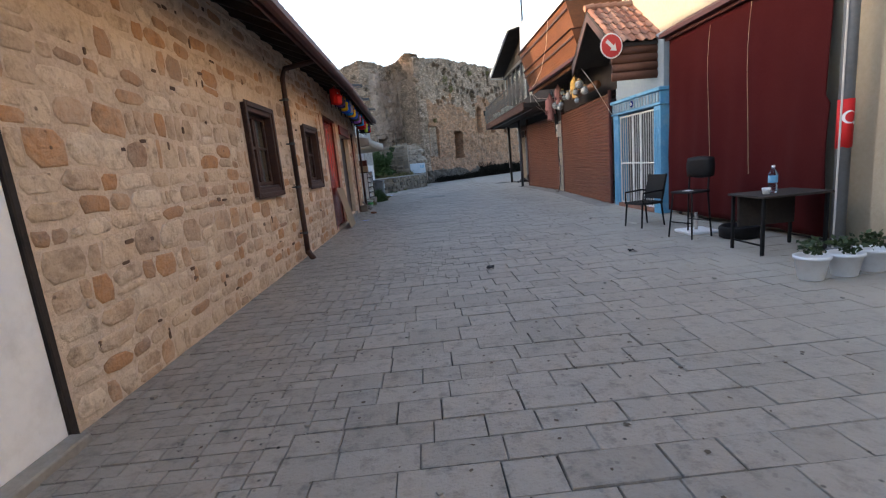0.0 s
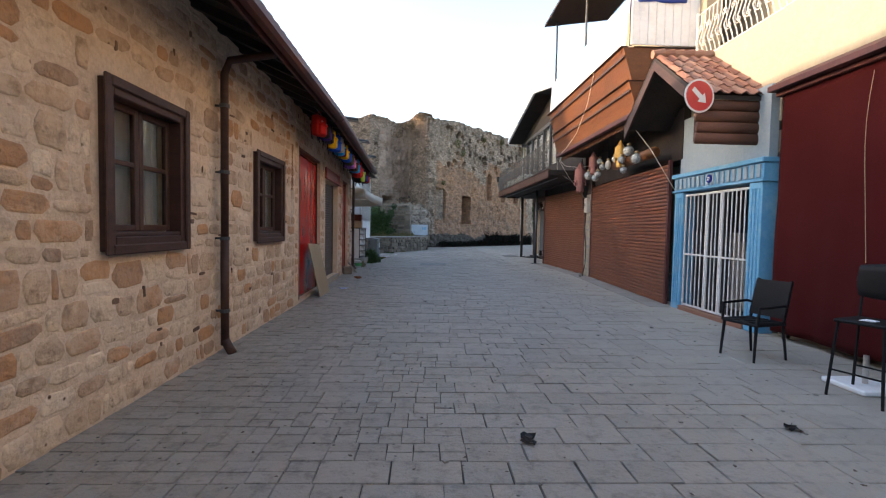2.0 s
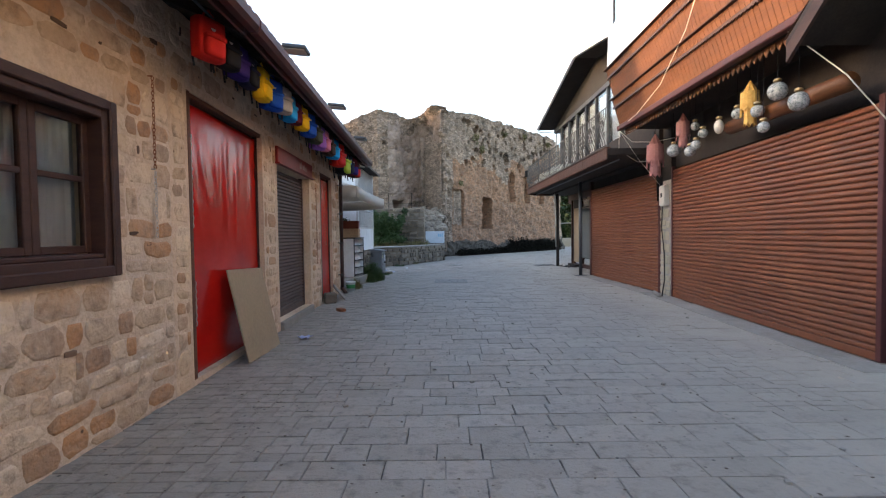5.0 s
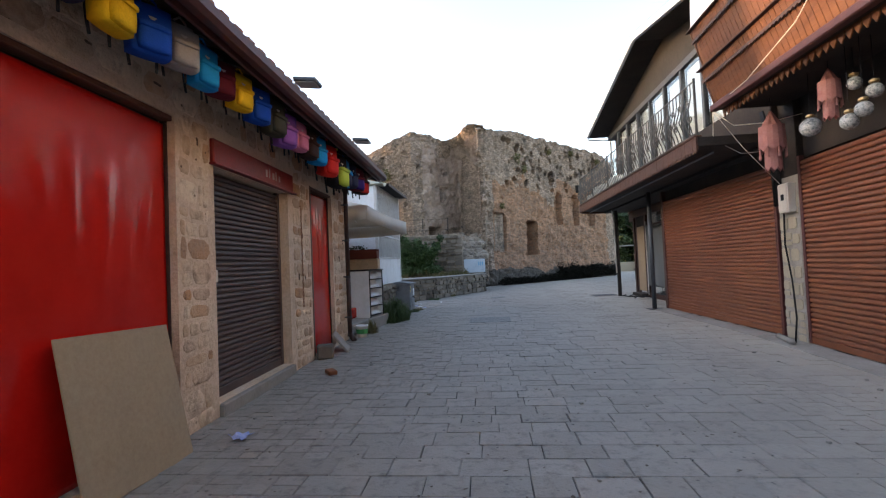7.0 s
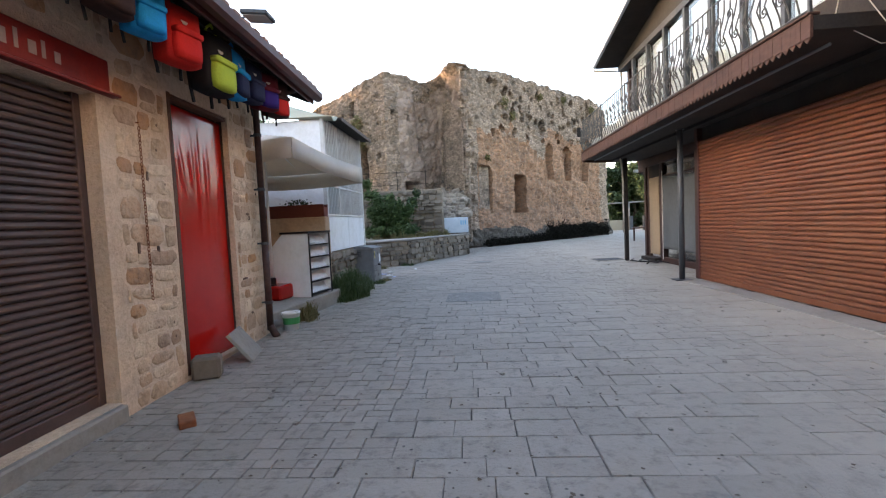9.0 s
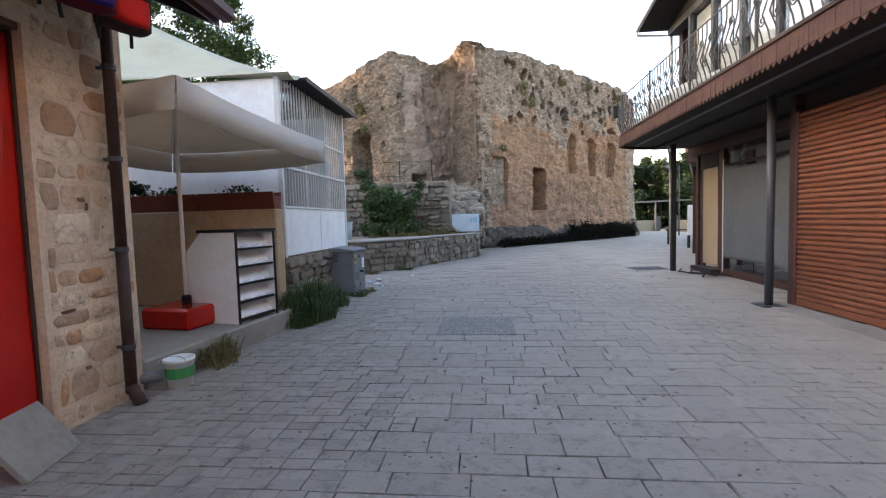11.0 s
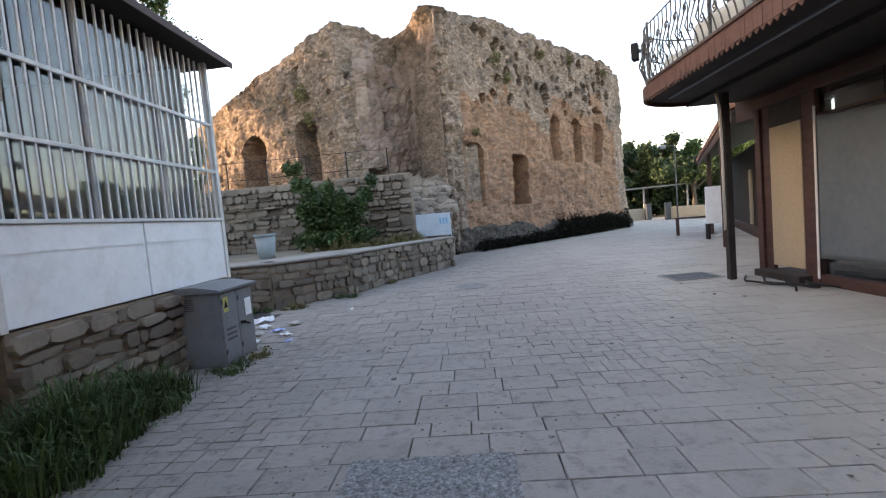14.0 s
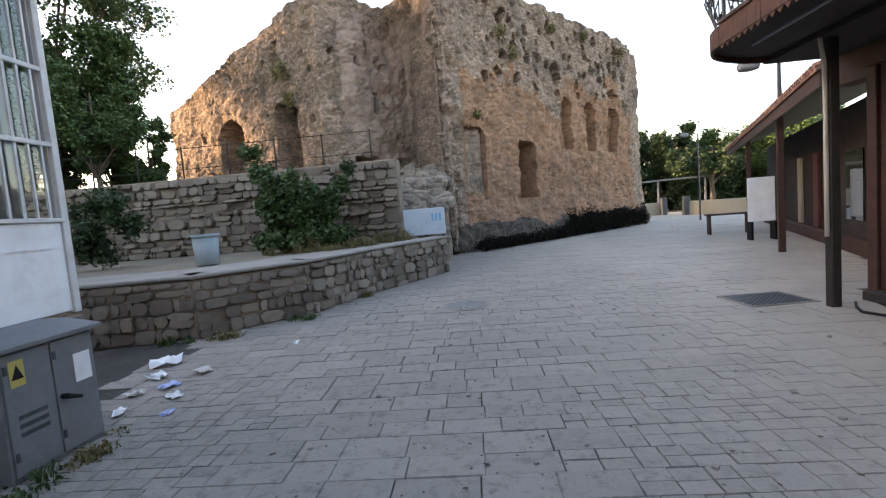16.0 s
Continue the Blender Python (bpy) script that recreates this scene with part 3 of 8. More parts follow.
def ruin():
    pts = [Vector(p) for p in RUIN_PLAN]
    seg = [(b - a).length for a, b in zip(pts, pts[1:])]
    acc = [0.0]
    for s in seg:
        acc.append(acc[-1] + s)
    sA, sK, sC, sE = acc[1], acc[8], acc[8] + 0.75, acc[9]
    # top of the wall along the plan
    tops = [(0, 8.3), (sA * 0.5, 9.5), (sA, 10.6), (acc[2], 10.5), (acc[3], 10.3), (acc[4], 10.4), (acc[5], 10.7), (acc[6], 10.9), (acc[7], 10.7), (sK, 10.15), (sK + 1.2, 10.35), (sC + 3, 10.5), (sC + 8, 10.4), (sE, 10.2), (acc[10], 9.6), (acc[11], 9.0)]
    # openings: centre and half width along the face, foot, head, arched, depth
    holes = [(sC + 0.92, 0.50, 2.25, 4.7, 0, 0.8), (sC + 4.15, 0.64, 1.9, 4.28, 0, 1.2), (sC + 7.3, 0.42, 4.1, 6.5, 1, 0.45), (sC + 9.5, 0.45, 4.1, 6.5, 1, 0.45), (sC + 11.7, 0.45, 4.1, 6.4, 1, 0.45),
             (sA - 2.45, 0.75, 3.6, 6.8, 1, 3.0), (sA - 6.9, 1.1, 3.6, 6.75, 1, 3.0), (sA - 2.9, 0.22, 8.3, 9.3, 0, 0.6),
             (acc[2] + 1.0, 0.2, 5.9, 6.75, 0, 0.6), (acc[2] + 0.25, 0.55, 3.4, 4.08, 0, 1.0)]
    pock = random.Random(3)
    for _ in range(84):
        holes.append((sC + pock.uniform(1.5, 13.5), pock.uniform(0.08, 0.2), 0, 0, 2, pock.uniform(0.25, 0.5), pock.uniform(6.6, 9.8)))
    for _ in range(26):
        holes.append((pock.uniform(sA - 11, acc[4]), pock.uniform(0.08, 0.14), 0, 0, 2, pock.uniform(0.2, 0.35), pock.uniform(4.5, 9.3)))
    nu = 560
    nz = 132
    total = acc[-1]
    co, faces = [], []
    for i in range(nu + 1):
        s = total * i / nu
        k = max(j for j in range(len(seg)) if acc[j] <= s + 1e-6)
        d = (pts[k + 1] - pts[k]).normalized()
        nrm = Vector((0, 0))
        for ds in (-0.45, -0.2, 0.0, 0.2, 0.45):
            k2 = max(j for j in range(len(seg)) if acc[j] <= max(0, min(total - 0.01, s + ds)) + 1e-6)
            d2 = (pts[k2 + 1] - pts[k2]).normalized()
            nrm += Vector((d2.y, -d2.x))
        nrm.normalize()
        p = pts[k] + d * (s - acc[k])
        for (a, h0), (b, h1) in zip(tops, tops[1:]):
            if a <= s <= b + 1e-6:
                top = h0 + (h1 - h0) * (s - a) / (b - a)
        top += 0.13 * noise.fractal(Vector((s * 1.3, 3, 0)), 1.0, 2.0, 4)
        for j in range(nz + 1):
            z = top * j / nz - 0.1
            q3 = Vector((p.x, p.y, z))
            off = 0.16 * noise.fractal(q3 * 0.6, 1.0, 2.0, 3) + 0.07 * noise.fractal(q3 * 2.4, 1.0, 2.0, 2)
            dist = noise.voronoi(Vector((q3.x * 2.6, q3.y * 2.6, q3.z * 4.2)))[0]
            off += 0.055 * min(1.0, (dist[1] - dist[0]) * 2.5) - 0.03
            # ragged foot, broken edge of the niche
            off += 0.5 * max(0, 1 - z / 2.2) ** 1.5 * (1 if s > sC + 2.0 else 0.2 + 0.8 * max(0, (s - sC - 0.8) / 1.2))
            if abs(s - sK) < 0.9:
                off += (1 - abs(s - sK) / 0.9) * (0.75 * noise.fractal(Vector((1, s * 1.6, z * 1.7)), 1.0, 2.0, 4) - 0.1)
            for h in holes:
                if h[4] == 2:
                    if (s - h[0]) ** 2 + ((z - h[6]) * 0.8) ** 2 < h[1] ** 2:
                        off -= h[5]
                    continue
                du = abs(s - h[0])
                if du < h[1] and h[2] < z:
                    head = h[3] - (h[1] - math.sqrt(max(0, h[1] ** 2 - du ** 2)) if h[4] == 1 else 0)
                    if z < head:
                        off -= h[5]
            # dome fragment over the niche
            lean = 0.0
            if acc[2] < s < acc[7] and z > 7.6:
                w = math.sin(math.pi * ((s - acc[2]) / (acc[7] - acc[2])) ** 1.5)
                lean = 1.9 * w * ((z - 7.6) / 3.0) ** 2
            co.append((p.x + nrm.x * off - 0.25 * lean, p.y + nrm.y * off - lean, z))
    kinds = []
    for i in range(nu):
        s = total * (i + 0.5) / nu
        for j in range(nz):
            a = i * (nz + 1) + j
            faces.append((a, a + nz + 1, a + nz + 2, a + 1))
            x, y, z = co[a]
            edge = 1.7 * noise.fractal(Vector((x * 0.45, y * 0.45, z * 0.6)), 1.0, 2.0, 6)
            # dark foot, worn ochre face below the small windows, old plaster in the niche, bare rubble elsewhere
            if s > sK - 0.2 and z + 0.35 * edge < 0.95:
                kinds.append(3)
            elif acc[1] + 0.9 < s < acc[7] and 3.2 < z + edge < 9.6:
                kinds.append(2)
            elif sC + 0.3 < s < sE and z + edge < 6.9:
                kinds.append(1)
            else:
                kinds.append(0)
    # thickness: a top strip going inwards
    base = len(co)
    for i in range(nu + 1):
        x, y, z = co[i * (nz + 1) + nz]
        s = total * i / nu
        k = max(j for j in range(len(seg)) if acc[j] <= s + 1e-6)
        d = (pts[k + 1] - pts[k]).normalized()
        th = min(1.6, 0.3 * (sK - s)) if acc[4] < s < sK else 0.2 if sK <= s < sK + 2.2 else 3.4 if s < sA - 0.5 else 1.6
        co.append((x - d.y * th, y + d.x * th, z - 0.15))
        co.append((x - d.y * th, y + d.x * th, 0))
    for i in range(nu):
        a, b = i * (nz + 1) + nz, (i + 1) * (nz + 1) + nz
        faces.append((a, b, base + 2 * i + 2, base + 2 * i))
        faces.append((base + 2 * i, base + 2 * i + 2, base + 2 * i + 3, base + 2 * i + 1))
    me = bpy.data.meshes.new("ruin")
    me.from_pydata(co, [], faces)
    for mat_ in (RUIN, RUIN_OCHRE, RUIN_PLASTER, RUIN_FOOT):
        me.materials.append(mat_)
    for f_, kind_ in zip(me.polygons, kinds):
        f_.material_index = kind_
    ob = new("ruined_stone_building", me)
    tagged(ob, "roofless ruined medieval building of weathered rubble stone", "ruin", kind="structure")
    return ob


ruin_ob = ruin()


# ---- west side: windows, doors, pipes, bags ----
PATCH = surf("pale_logo_patch", [(0.45, 0.43, 0.40), (0.55, 0.53, 0.50)], 0.7, 6, 60, 0.1)
LACE = surf("grey_lace_curtain", [(0.30, 0.32, 0.33), (0.42, 0.44, 0.45)], 0.9, 3, 40, 0.2, stretch=(1, 6, 1))


def wall_window(name, m, y0, y1, z0, z1):
    """A two-leaf window with a moulded dark frame, four panes and a sill, in the local frame of the wall."""
    w = thing(name, m, "dark-stained wooden window with four panes", "window", kind="structure")
    f = 0.11
    bm = BM()
    for lo, hi in (((-0.1, y0, z0), (0.05, y0 + f, z1)), ((-0.1, y1 - f, z0), (0.05, y1, z1)), ((-0.1, y0 + f, z1 - f), (0.05, y1 - f, z1)), ((-0.1, y0 + f, z0), (0.05, y1 - f, z0 + f))):
        box(bm, lo, hi, 0.008)
    part("window_frame", bm, WOOD_DARK, w)
    bm = BM()
    for lo, hi in (((0.05, y0 - 0.02, z0 - 0.03), (0.075, y0 + 0.055, z1 + 0.03)), ((0.05, y1 - 0.055, z0 - 0.03), (0.075, y1 + 0.02, z1 + 0.03)), ((0.05, y0 + 0.055, z1 - 0.05), (0.075, y1 - 0.055, z1 + 0.03)), ((0.05, y0 + 0.055, z0 - 0.03), (0.075, y1 - 0.055, z0 + 0.05))):
        box(bm, lo, hi, 0.01)
    part("moulding", bm, WOOD_DARK, w)
    part("window_sill", boxes(((-0.08, y0 + f, z0 + f), (0.035, y1 - f, z0 + f + 0.035)), bevel=0.008), WOOD_DARK, w)
    ym, zm = (y0 + y1) / 2, (z0 + z1) / 2 + 0.06
    for a, b in ((y0 + f + 0.003, ym - 0.003), (ym + 0.003, y1 - f - 0.003)):
        s = 0.055
        bm = BM()
        lo_z, hi_z = z0 + f + 0.04, z1 - f - 0.003
        for lo, hi in (((-0.11, a, lo_z), (-0.06, a + s, hi_z)), ((-0.11, b - s, lo_z), (-0.06, b, hi_z)), ((-0.11, a + s, hi_z - s), (-0.06, b - s, hi_z)), ((-0.11, a + s, lo_z), (-0.06, b - s, lo_z + s)), ((-0.105, a + s, zm - 0.02), (-0.065, b - s, zm + 0.02))):
            box(bm, lo, hi, 0.005)
        sash = part("sash", bm, WOOD_DARK, w)
        for p, q in ((lo_z + s, zm - 0.02), (zm + 0.02, hi_z - s)):
            part("pane", boxes(((-0.088, a + s - 0.004, p - 0.004), (-0.082, b - s + 0.004, q + 0.004))), GLASS, sash)
    bm = BM()
    n = 40
    rows = []
    for i in range(n + 1):
        y = y0 + f + (y1 - y0 - 2 * f) * i / n
        x = -0.17 + 0.012 * math.sin(i * 1.4) + 0.006 * math.sin(i * 3.1)
        rows.append((bm.verts.new((x, y, z0 + f)), bm.verts.new((x, y, z1 - f))))
    for p, q in zip(rows, rows[1:]):
        bm.faces.new((p[0], q[0], q[1], p[1]))
    part("lace_curtain", bm, LACE, w, "thin grey lace")
    return w


wall_window("window_1", L1, *WIN1)
wall_window("window_2", L1, *WIN2)


def downpipe(name, m, y, top, x=0.11):
    p = thing(name, m, "dark brown metal downpipe clamped to the stone wall", "downpipe")
    bm = BM()
    tube(bm, [(x, y, 0.10), (x, y, 1.35)], 0.047, 12)
    part("lower_pipe", bm, WOOD_DARK, p, smooth=True)
    bm = BM()
    tube(bm, [(x + 0.10, y - 0.02, 0.0), (x + 0.05, y, 0.06), (x, y, 0.16)], [0.05, 0.052, 0.05], 12)
    part("shoe", bm, WOOD_DARK, p, smooth=True)
    bm = BM()
    tube(bm, [(x, y, 1.33), (x, y, top - 0.35), (x + 0.06, y, top - 0.2), (0.66, y, top - 0.12), (0.80, y, top - 0.02)], 0.044, 12)
    part("upper_pipe", bm, WOOD_DARK, p, smooth=True)
    for z in (0.5, 1.34, 2.1, 2.85):
        bm = BM()
        tube(bm, [(x, y, z - 0.02), (x, y, z + 0.02)], 0.055, 12)
        box(bm, (0.0, y - 0.012, z - 0.012), (x - 0.04, y + 0.012, z + 0.012))
        part("clamp", bm, DARK_METAL, p)
    return p


downpipe("downpipe", L1, 8.30, 3.56)
downpipe("downpipe", L2, 7.72, 3.56)


JAMB = surf("brown_painted_wood", [(0.06, 0.022, 0.012), (0.10, 0.038, 0.020), (0.13, 0.055, 0.030)], 0.7, 2, 30, 0.3, stretch=(1, 1, 6))


def red_door(name, m, h, label, strips):
    """A sheet-covered shop door in an opening h: red sheet with sags, dark jambs and pale tape strips."""
    y0, y1, z0, z1 = h
    d = thing(name, m, label, "door", kind="structure")
    bm = BM()
    ny, nz = 60, 60
    g = {}
    for i in range(ny + 1):
        for j in range(nz + 1):
            y, z = y0 + 0.07 + (y1 - y0 - 0.09) * i / ny, z0 + (z1 - z0 - 0.08) * j / nz
            u, v = i / ny, j / nz
            fan = (u - 0.5) * (1.6 - 0.9 * v)
            x = -0.10 + 0.016 * noise.noise(Vector((y * 1.6, z * 0.6, 2.0)))
            x += 0.020 * max(0.0, noise.noise(Vector((fan * 13 + z0 * 9, z * 1.5, 5.0)))) * max(0.0, math.sin(math.pi * min(1.0, max(0.0, (v - 0.42) / 0.55))))
            g[i, j] = bm.verts.new((x, y, z))
    for i in range(ny):
        for j in range(nz):
            bm.faces.new((g[i, j], g[i + 1, j], g[i + 1, j + 1], g[i, j + 1]))
    sheet = part("sheet", bm, RED, d, "glossy red plastic sheet, slightly rumpled", smooth=True)
    sol = sheet.modifiers.new("thick", "SOLIDIFY")
    sol.thickness = 0.006
    part("backing", boxes(((-0.20, y0 + 0.01, z0), (-0.15, y1 - 0.01, z1 - 0.02))), WOOD_DARK, d)
    part("jamb", boxes(((-0.13, y0, z0), (0.006, y0 + 0.060, z1)), bevel=0.006), JAMB, d, "brown wooden jamb")
    part("jamb", boxes(((-0.14, y1 - 0.02, z0), (-0.07, y1, z1)), bevel=0.006), WOOD_DARK, d)
    part("head", boxes(((-0.13, y0 + 0.068, z1 - 0.05), (-0.02, y1, z1)), bevel=0.006), JAMB, d)
    for y, a, b in strips:
        bm = BM()
        n = int((b - a) / 0.042)
        for i in range(n):
            z = a + i * 0.042
            mm = pose(-0.040, y, z, 0, 0, 90 if i % 2 else 0)
            pts = [mm @ Vector((0.013 * math.cos(t), 0, 0.028 * math.sin(t))) for t in [2 * math.pi * k / 8 for k in range(9)]]
            tube(bm, pts, 0.0055, 5, False)
        part("chain", bm, CHAIN, d, "galvanised steel chain")
    return d


CHAIN = surf("galvanised_chain", [(0.35, 0.33, 0.3), (0.5, 0.48, 0.45), (0.6, 0.58, 0.55)], 0.45, 8, 40, 0.1, metal=0.7)
RUST = surf("rusty_iron", [(0.12, 0.04, 0.018), (0.22, 0.075, 0.03), (0.3, 0.12, 0.05)], 0.9, 8, 40, 0.4)
red_door("door_1", L2, RED1, "tall shop door covered with glossy red sheet", [(0.46, 1.65, 2.62), (0.47, 0.62, 1.1)])
red_door("door_2", L2, RED2, "narrow shop door covered with glossy red sheet", [])
FADED_WHITE = surf("faded_white_print", [(0.27, 0.22, 0.209), (0.372, 0.319, 0.303)], 0.7, 6, 40, 0.1)
HEADER_RED = surf("dull_red_paint", [(0.12, 0.006, 0.006), (0.19, 0.010, 0.008), (0.24, 0.014, 0.010)], 0.45, 1.5, 20, 0.2)
# red board over the dark shutter
sh_ = thing("shutter_header", L2, "red painted sheet-metal box over the dark shutter", "shutter box")
part("casing", boxes(((-0.06, ROLL[0] - 0.06, 2.71), (0.045, ROLL[1] + 0.12, 2.97)), bevel=0.012), HEADER_RED, sh_)
for k_, (w_, h_) in enumerate(((0.05, 0.10), (0.03, 0.13), (0.06, 0.09), (0.03, 0.12), (0.05, 0.08))):
    part("lettering", boxes(((0.046, ROLL[0] + 1.15 + k_ * 0.10, 2.78), (0.049, ROLL[0] + 1.15 + k_ * 0.10 + w_, 2.78 + h_))), FADED_WHITE, sh_, "faded white lettering")
part("drip_flange", boxes(((-0.02, ROLL[0] - 0.08, 2.685), (0.075, ROLL[1] + 0.20, 2.708)), bevel=0.005), HEADER_RED, sh_)
single("door_sill", boxes(((-0.3, ROLL[0], -0.02), (0.06, ROLL[1], 0.135)), bevel=0.015), CONCRETE, L2, "worn concrete sill under the dark shutter", "sill")
single("shutter_lock", boxes(((-0.135, ROLL[0] + 0.05, 1.42), (-0.06, ROLL[0] + 0.15, 1.56)), bevel=0.01), CANVAS, L2, "small white lock box on the dark shutter", "lock")


def chain(m, label, mat_, z0, z1):
    bm = BM()
    n = int((z1 - z0) / 0.032)
    for i in range(n):
        mm = pose(0.03, 0, z0 + i * 0.032, 0, 0, 90 if i % 2 else 0)
        tube(bm, [mm @ Vector((0.011 * math.cos(t), 0, 0.021 * math.sin(t))) for t in [2 * math.pi * k / 8 for k in range(9)]], 0.0035, 4, False)
    tube(bm, [(-0.01, 0, z1 - 0.01), (0.032, 0, z1 - 0.01)], 0.006, 6)
    return single("chain", bm, mat_, m, label, "chain", "chains on the wall")


chain(L2 @ pose(0, -0.28, 0), "rusty iron chain hanging on the stone wall", RUST, 2.15, 2.95)
chain(L2 @ pose(0, -0.28, 0), "galvanised chain hanging below a rusty one", CHAIN, 1.55, 2.14)
chain(L2 @ pose(0, 5.42, 0), "rusty iron chain hanging between two shop doors", RUST, 0.95, 2.55)


# board leaning on the red door, slab and brick at the narrow door
def leaning(name, m, w, h, t, mat_, label, cat):
    bm = BM()
    box(bm, (-t / 2, -w / 2, 0), (t / 2, w / 2, h), 0.004)
    return single(name, bm, mat_, m, label, cat)


leaning("board", L2 @ pose(0.27, 1.60, 0.0, -2.5, -13, 0), 1.08, 1.14, 0.018, CARDBOARD, "brown hardboard sheet leaning against the red door", "board")
leaning("paving_slab", L2 @ pose(0.34, 6.75, 0.0, 0, -38, 12), 0.50, 0.42, 0.04, CONCRETE, "grey stone slab leaning at the red door", "slab")
single("stone_block", boxes(((-0.14, -0.1, 0), (0.14, 0.1, 0.24)), bevel=0.03), RUBBLE, L2 @ pose(0.16, 5.98, 0, 0, 0, 20), "rough brown stone block beside the red door", "stone")
single("brick", boxes(((-0.06, -0.11, 0), (0.06, 0.11, 0.06)), bevel=0.008), RUST, L2 @ pose(0.62, 4.85, 0, 0, 0, 35), "broken red brick lying on the paving", "brick")

# ---- backpacks hung under the eave ----
STRAP = surf("black_webbing", [(0.012, 0.012, 0.014), (0.03, 0.03, 0.033)], 0.8, 6, 60, 0.2)
BAGCOL = {
    "red": (0.50, 0.02, 0.015), "black": (0.014, 0.014, 0.017), "purple": (0.035, 0.018, 0.15), "navy": (0.018, 0.022, 0.055),
    "yellow": (0.74, 0.47, 0.012), "blue": (0.01, 0.07, 0.42), "grey": (0.33, 0.31, 0.29), "cyan": (0.01, 0.27, 0.62), "maroon": (0.10, 0.012, 0.022),
    "olive": (0.05, 0.05, 0.035), "lilac": (0.26, 0.10, 0.42), "pink": (0.62, 0.20, 0.32), "brown": (0.045, 0.025, 0.022), "lime": (0.38, 0.48, 0.05),
}
BAGMAT = {k: surf("nylon_" + k, [tuple(c * 0.75 for c in v), v, tuple(min(0.9, c * 1.12) for c in v)], 0.85, 6, 70, 0.25, spec=0.15) for k, v in BAGCOL.items()}
r = thing("hanging_rail", L2, "thin steel rail under the eave that holds the bags", "rail")
bm = BM()
tube(bm, [(0.50, -0.7, 3.50), (0.50, 7.7, 3.50)], 0.012, 8)
part("bar", bm, DARK_METAL, r)
for y in (-0.6, 1.8, 4.2, 6.6, 7.6):
    bm = BM()
    tube(bm, [(0.50, y, 3.50), (0.50, y, 3.64)], 0.006, 6)
    part("hanger", bm, DARK_METAL, r)


def pillow_box(bm, lo, hi, puff, cuts=4):
    """A soft box, rounded at its edges and swollen in the middle."""
    c, h = (Vector(lo) + Vector(hi)) / 2, (Vector(hi) - Vector(lo)) / 2
    made = bmesh.ops.create_cube(bm, size=2.0)
    es = list({e for v in made["verts"] for e in v.link_edges})
    bmesh.ops.subdivide_edges(bm, edges=es, cuts=cuts, use_grid_fill=True)
    vs = bm.verts[:]
    for v in vs:
        p = v.co.copy()
        s = p.normalized() * 1.18
        q = p.lerp(s, puff)
        v.co = Vector((c.x + q.x * h.x, c.y + q.y * h.y, c.z + q.z * h.z))


def backpack(colour, second, y, drop, turn, size=1.0, x=0.55):
    m = L2 @ pose(x, y, 3.55 - drop, 0, 0, turn) @ Matrix.Scale(size, 4)
    words = {"navy": "dark navy", "cyan": "bright cyan blue", "lime": "lime green and black", "olive": "dark camouflage"}.get(colour, colour)
    b = thing("backpack", m, words + " nylon backpack with front pocket under the eave", "backpack", "backpacks under the eave")
    bm = BM()
    pillow_box(bm, (-0.08, -0.14, -0.44), (0.06, 0.14, -0.07), 0.24)
    part("body", bm, BAGMAT["black" if colour == "lime" else colour], b, smooth=True)
    bm = BM()
    pillow_box(bm, (0.03, -0.105, -0.42), (0.10, 0.105, -0.24), 0.35, 3)
    part("front_pocket", bm, BAGMAT[second], b, smooth=True)
    bm = BM()
    pillow_box(bm, (0.045, -0.11, -0.265), (0.112, 0.11, -0.225), 0.25, 3)
    part("pocket_flap", bm, BAGMAT[colour], b, smooth=True)
    for yy in (-0.05, 0.05):
        bm = BM()
        tube(bm, [(0.0, yy * 1.3, -0.11), (0.0, yy * 1.0, -0.03), (0.0, 0.0, 0.012)], 0.009, 6)
        part("carry_handle", bm, BAGMAT[colour], b)
    bm = BM()
    for yy in (-0.09, 0.09):
        tube(bm, [(-0.085, yy * 0.8, -0.12), (-0.12, yy, -0.25), (-0.10, yy * 1.1, -0.40), (-0.09, yy, -0.50)], 0.011, 5)
    part("shoulder_strap", bm, STRAP, b)
    bm = BM()
    lathe(bm, [(0.028, 0), (0.028, 0.006)], 14, pose(0.054, 0, -0.16, 0, 80, 0))
    part("badge", bm, PATCH, b, "small pale round badge")
    return b


ROW = [("red", "red"), ("black", "black"), ("purple", "purple"), ("navy", "black"), ("yellow", "yellow"), ("blue", "blue"), ("grey", "grey"), ("cyan", "cyan"), ("maroon", "maroon"), ("yellow", "yellow"), ("blue", "blue"),
       ("olive", "olive"), ("lilac", "lilac"), ("pink", "pink"), ("brown", "brown"), ("cyan", "cyan"), ("red", "red"), ("lime", "lime"), ("cyan", "navy"), ("navy", "navy"), ("maroon", "purple"), ("brown", "red")]
BAGY = [-0.16, 0.14, 0.43, 0.70, 1.08, 1.42, 1.73, 2.06, 2.36, 2.66, 3.02, 3.40, 3.80, 4.20, 4.55, 4.90, 5.30, 5.88, 6.34, 6.72, 7.08, 7.40]
for i, ((c, s), y) in enumerate(zip(ROW, BAGY)):
    backpack(c, s, y, rnd.uniform(0, 0.012), rnd.uniform(-30, 5), rnd.uniform(0.90, 1.02) + (0.6 if c == "lime" else 0.3 if i > 15 else 0.1 if i > 10 else 0), 0.50 + rnd.uniform(-0.03, 0.03))


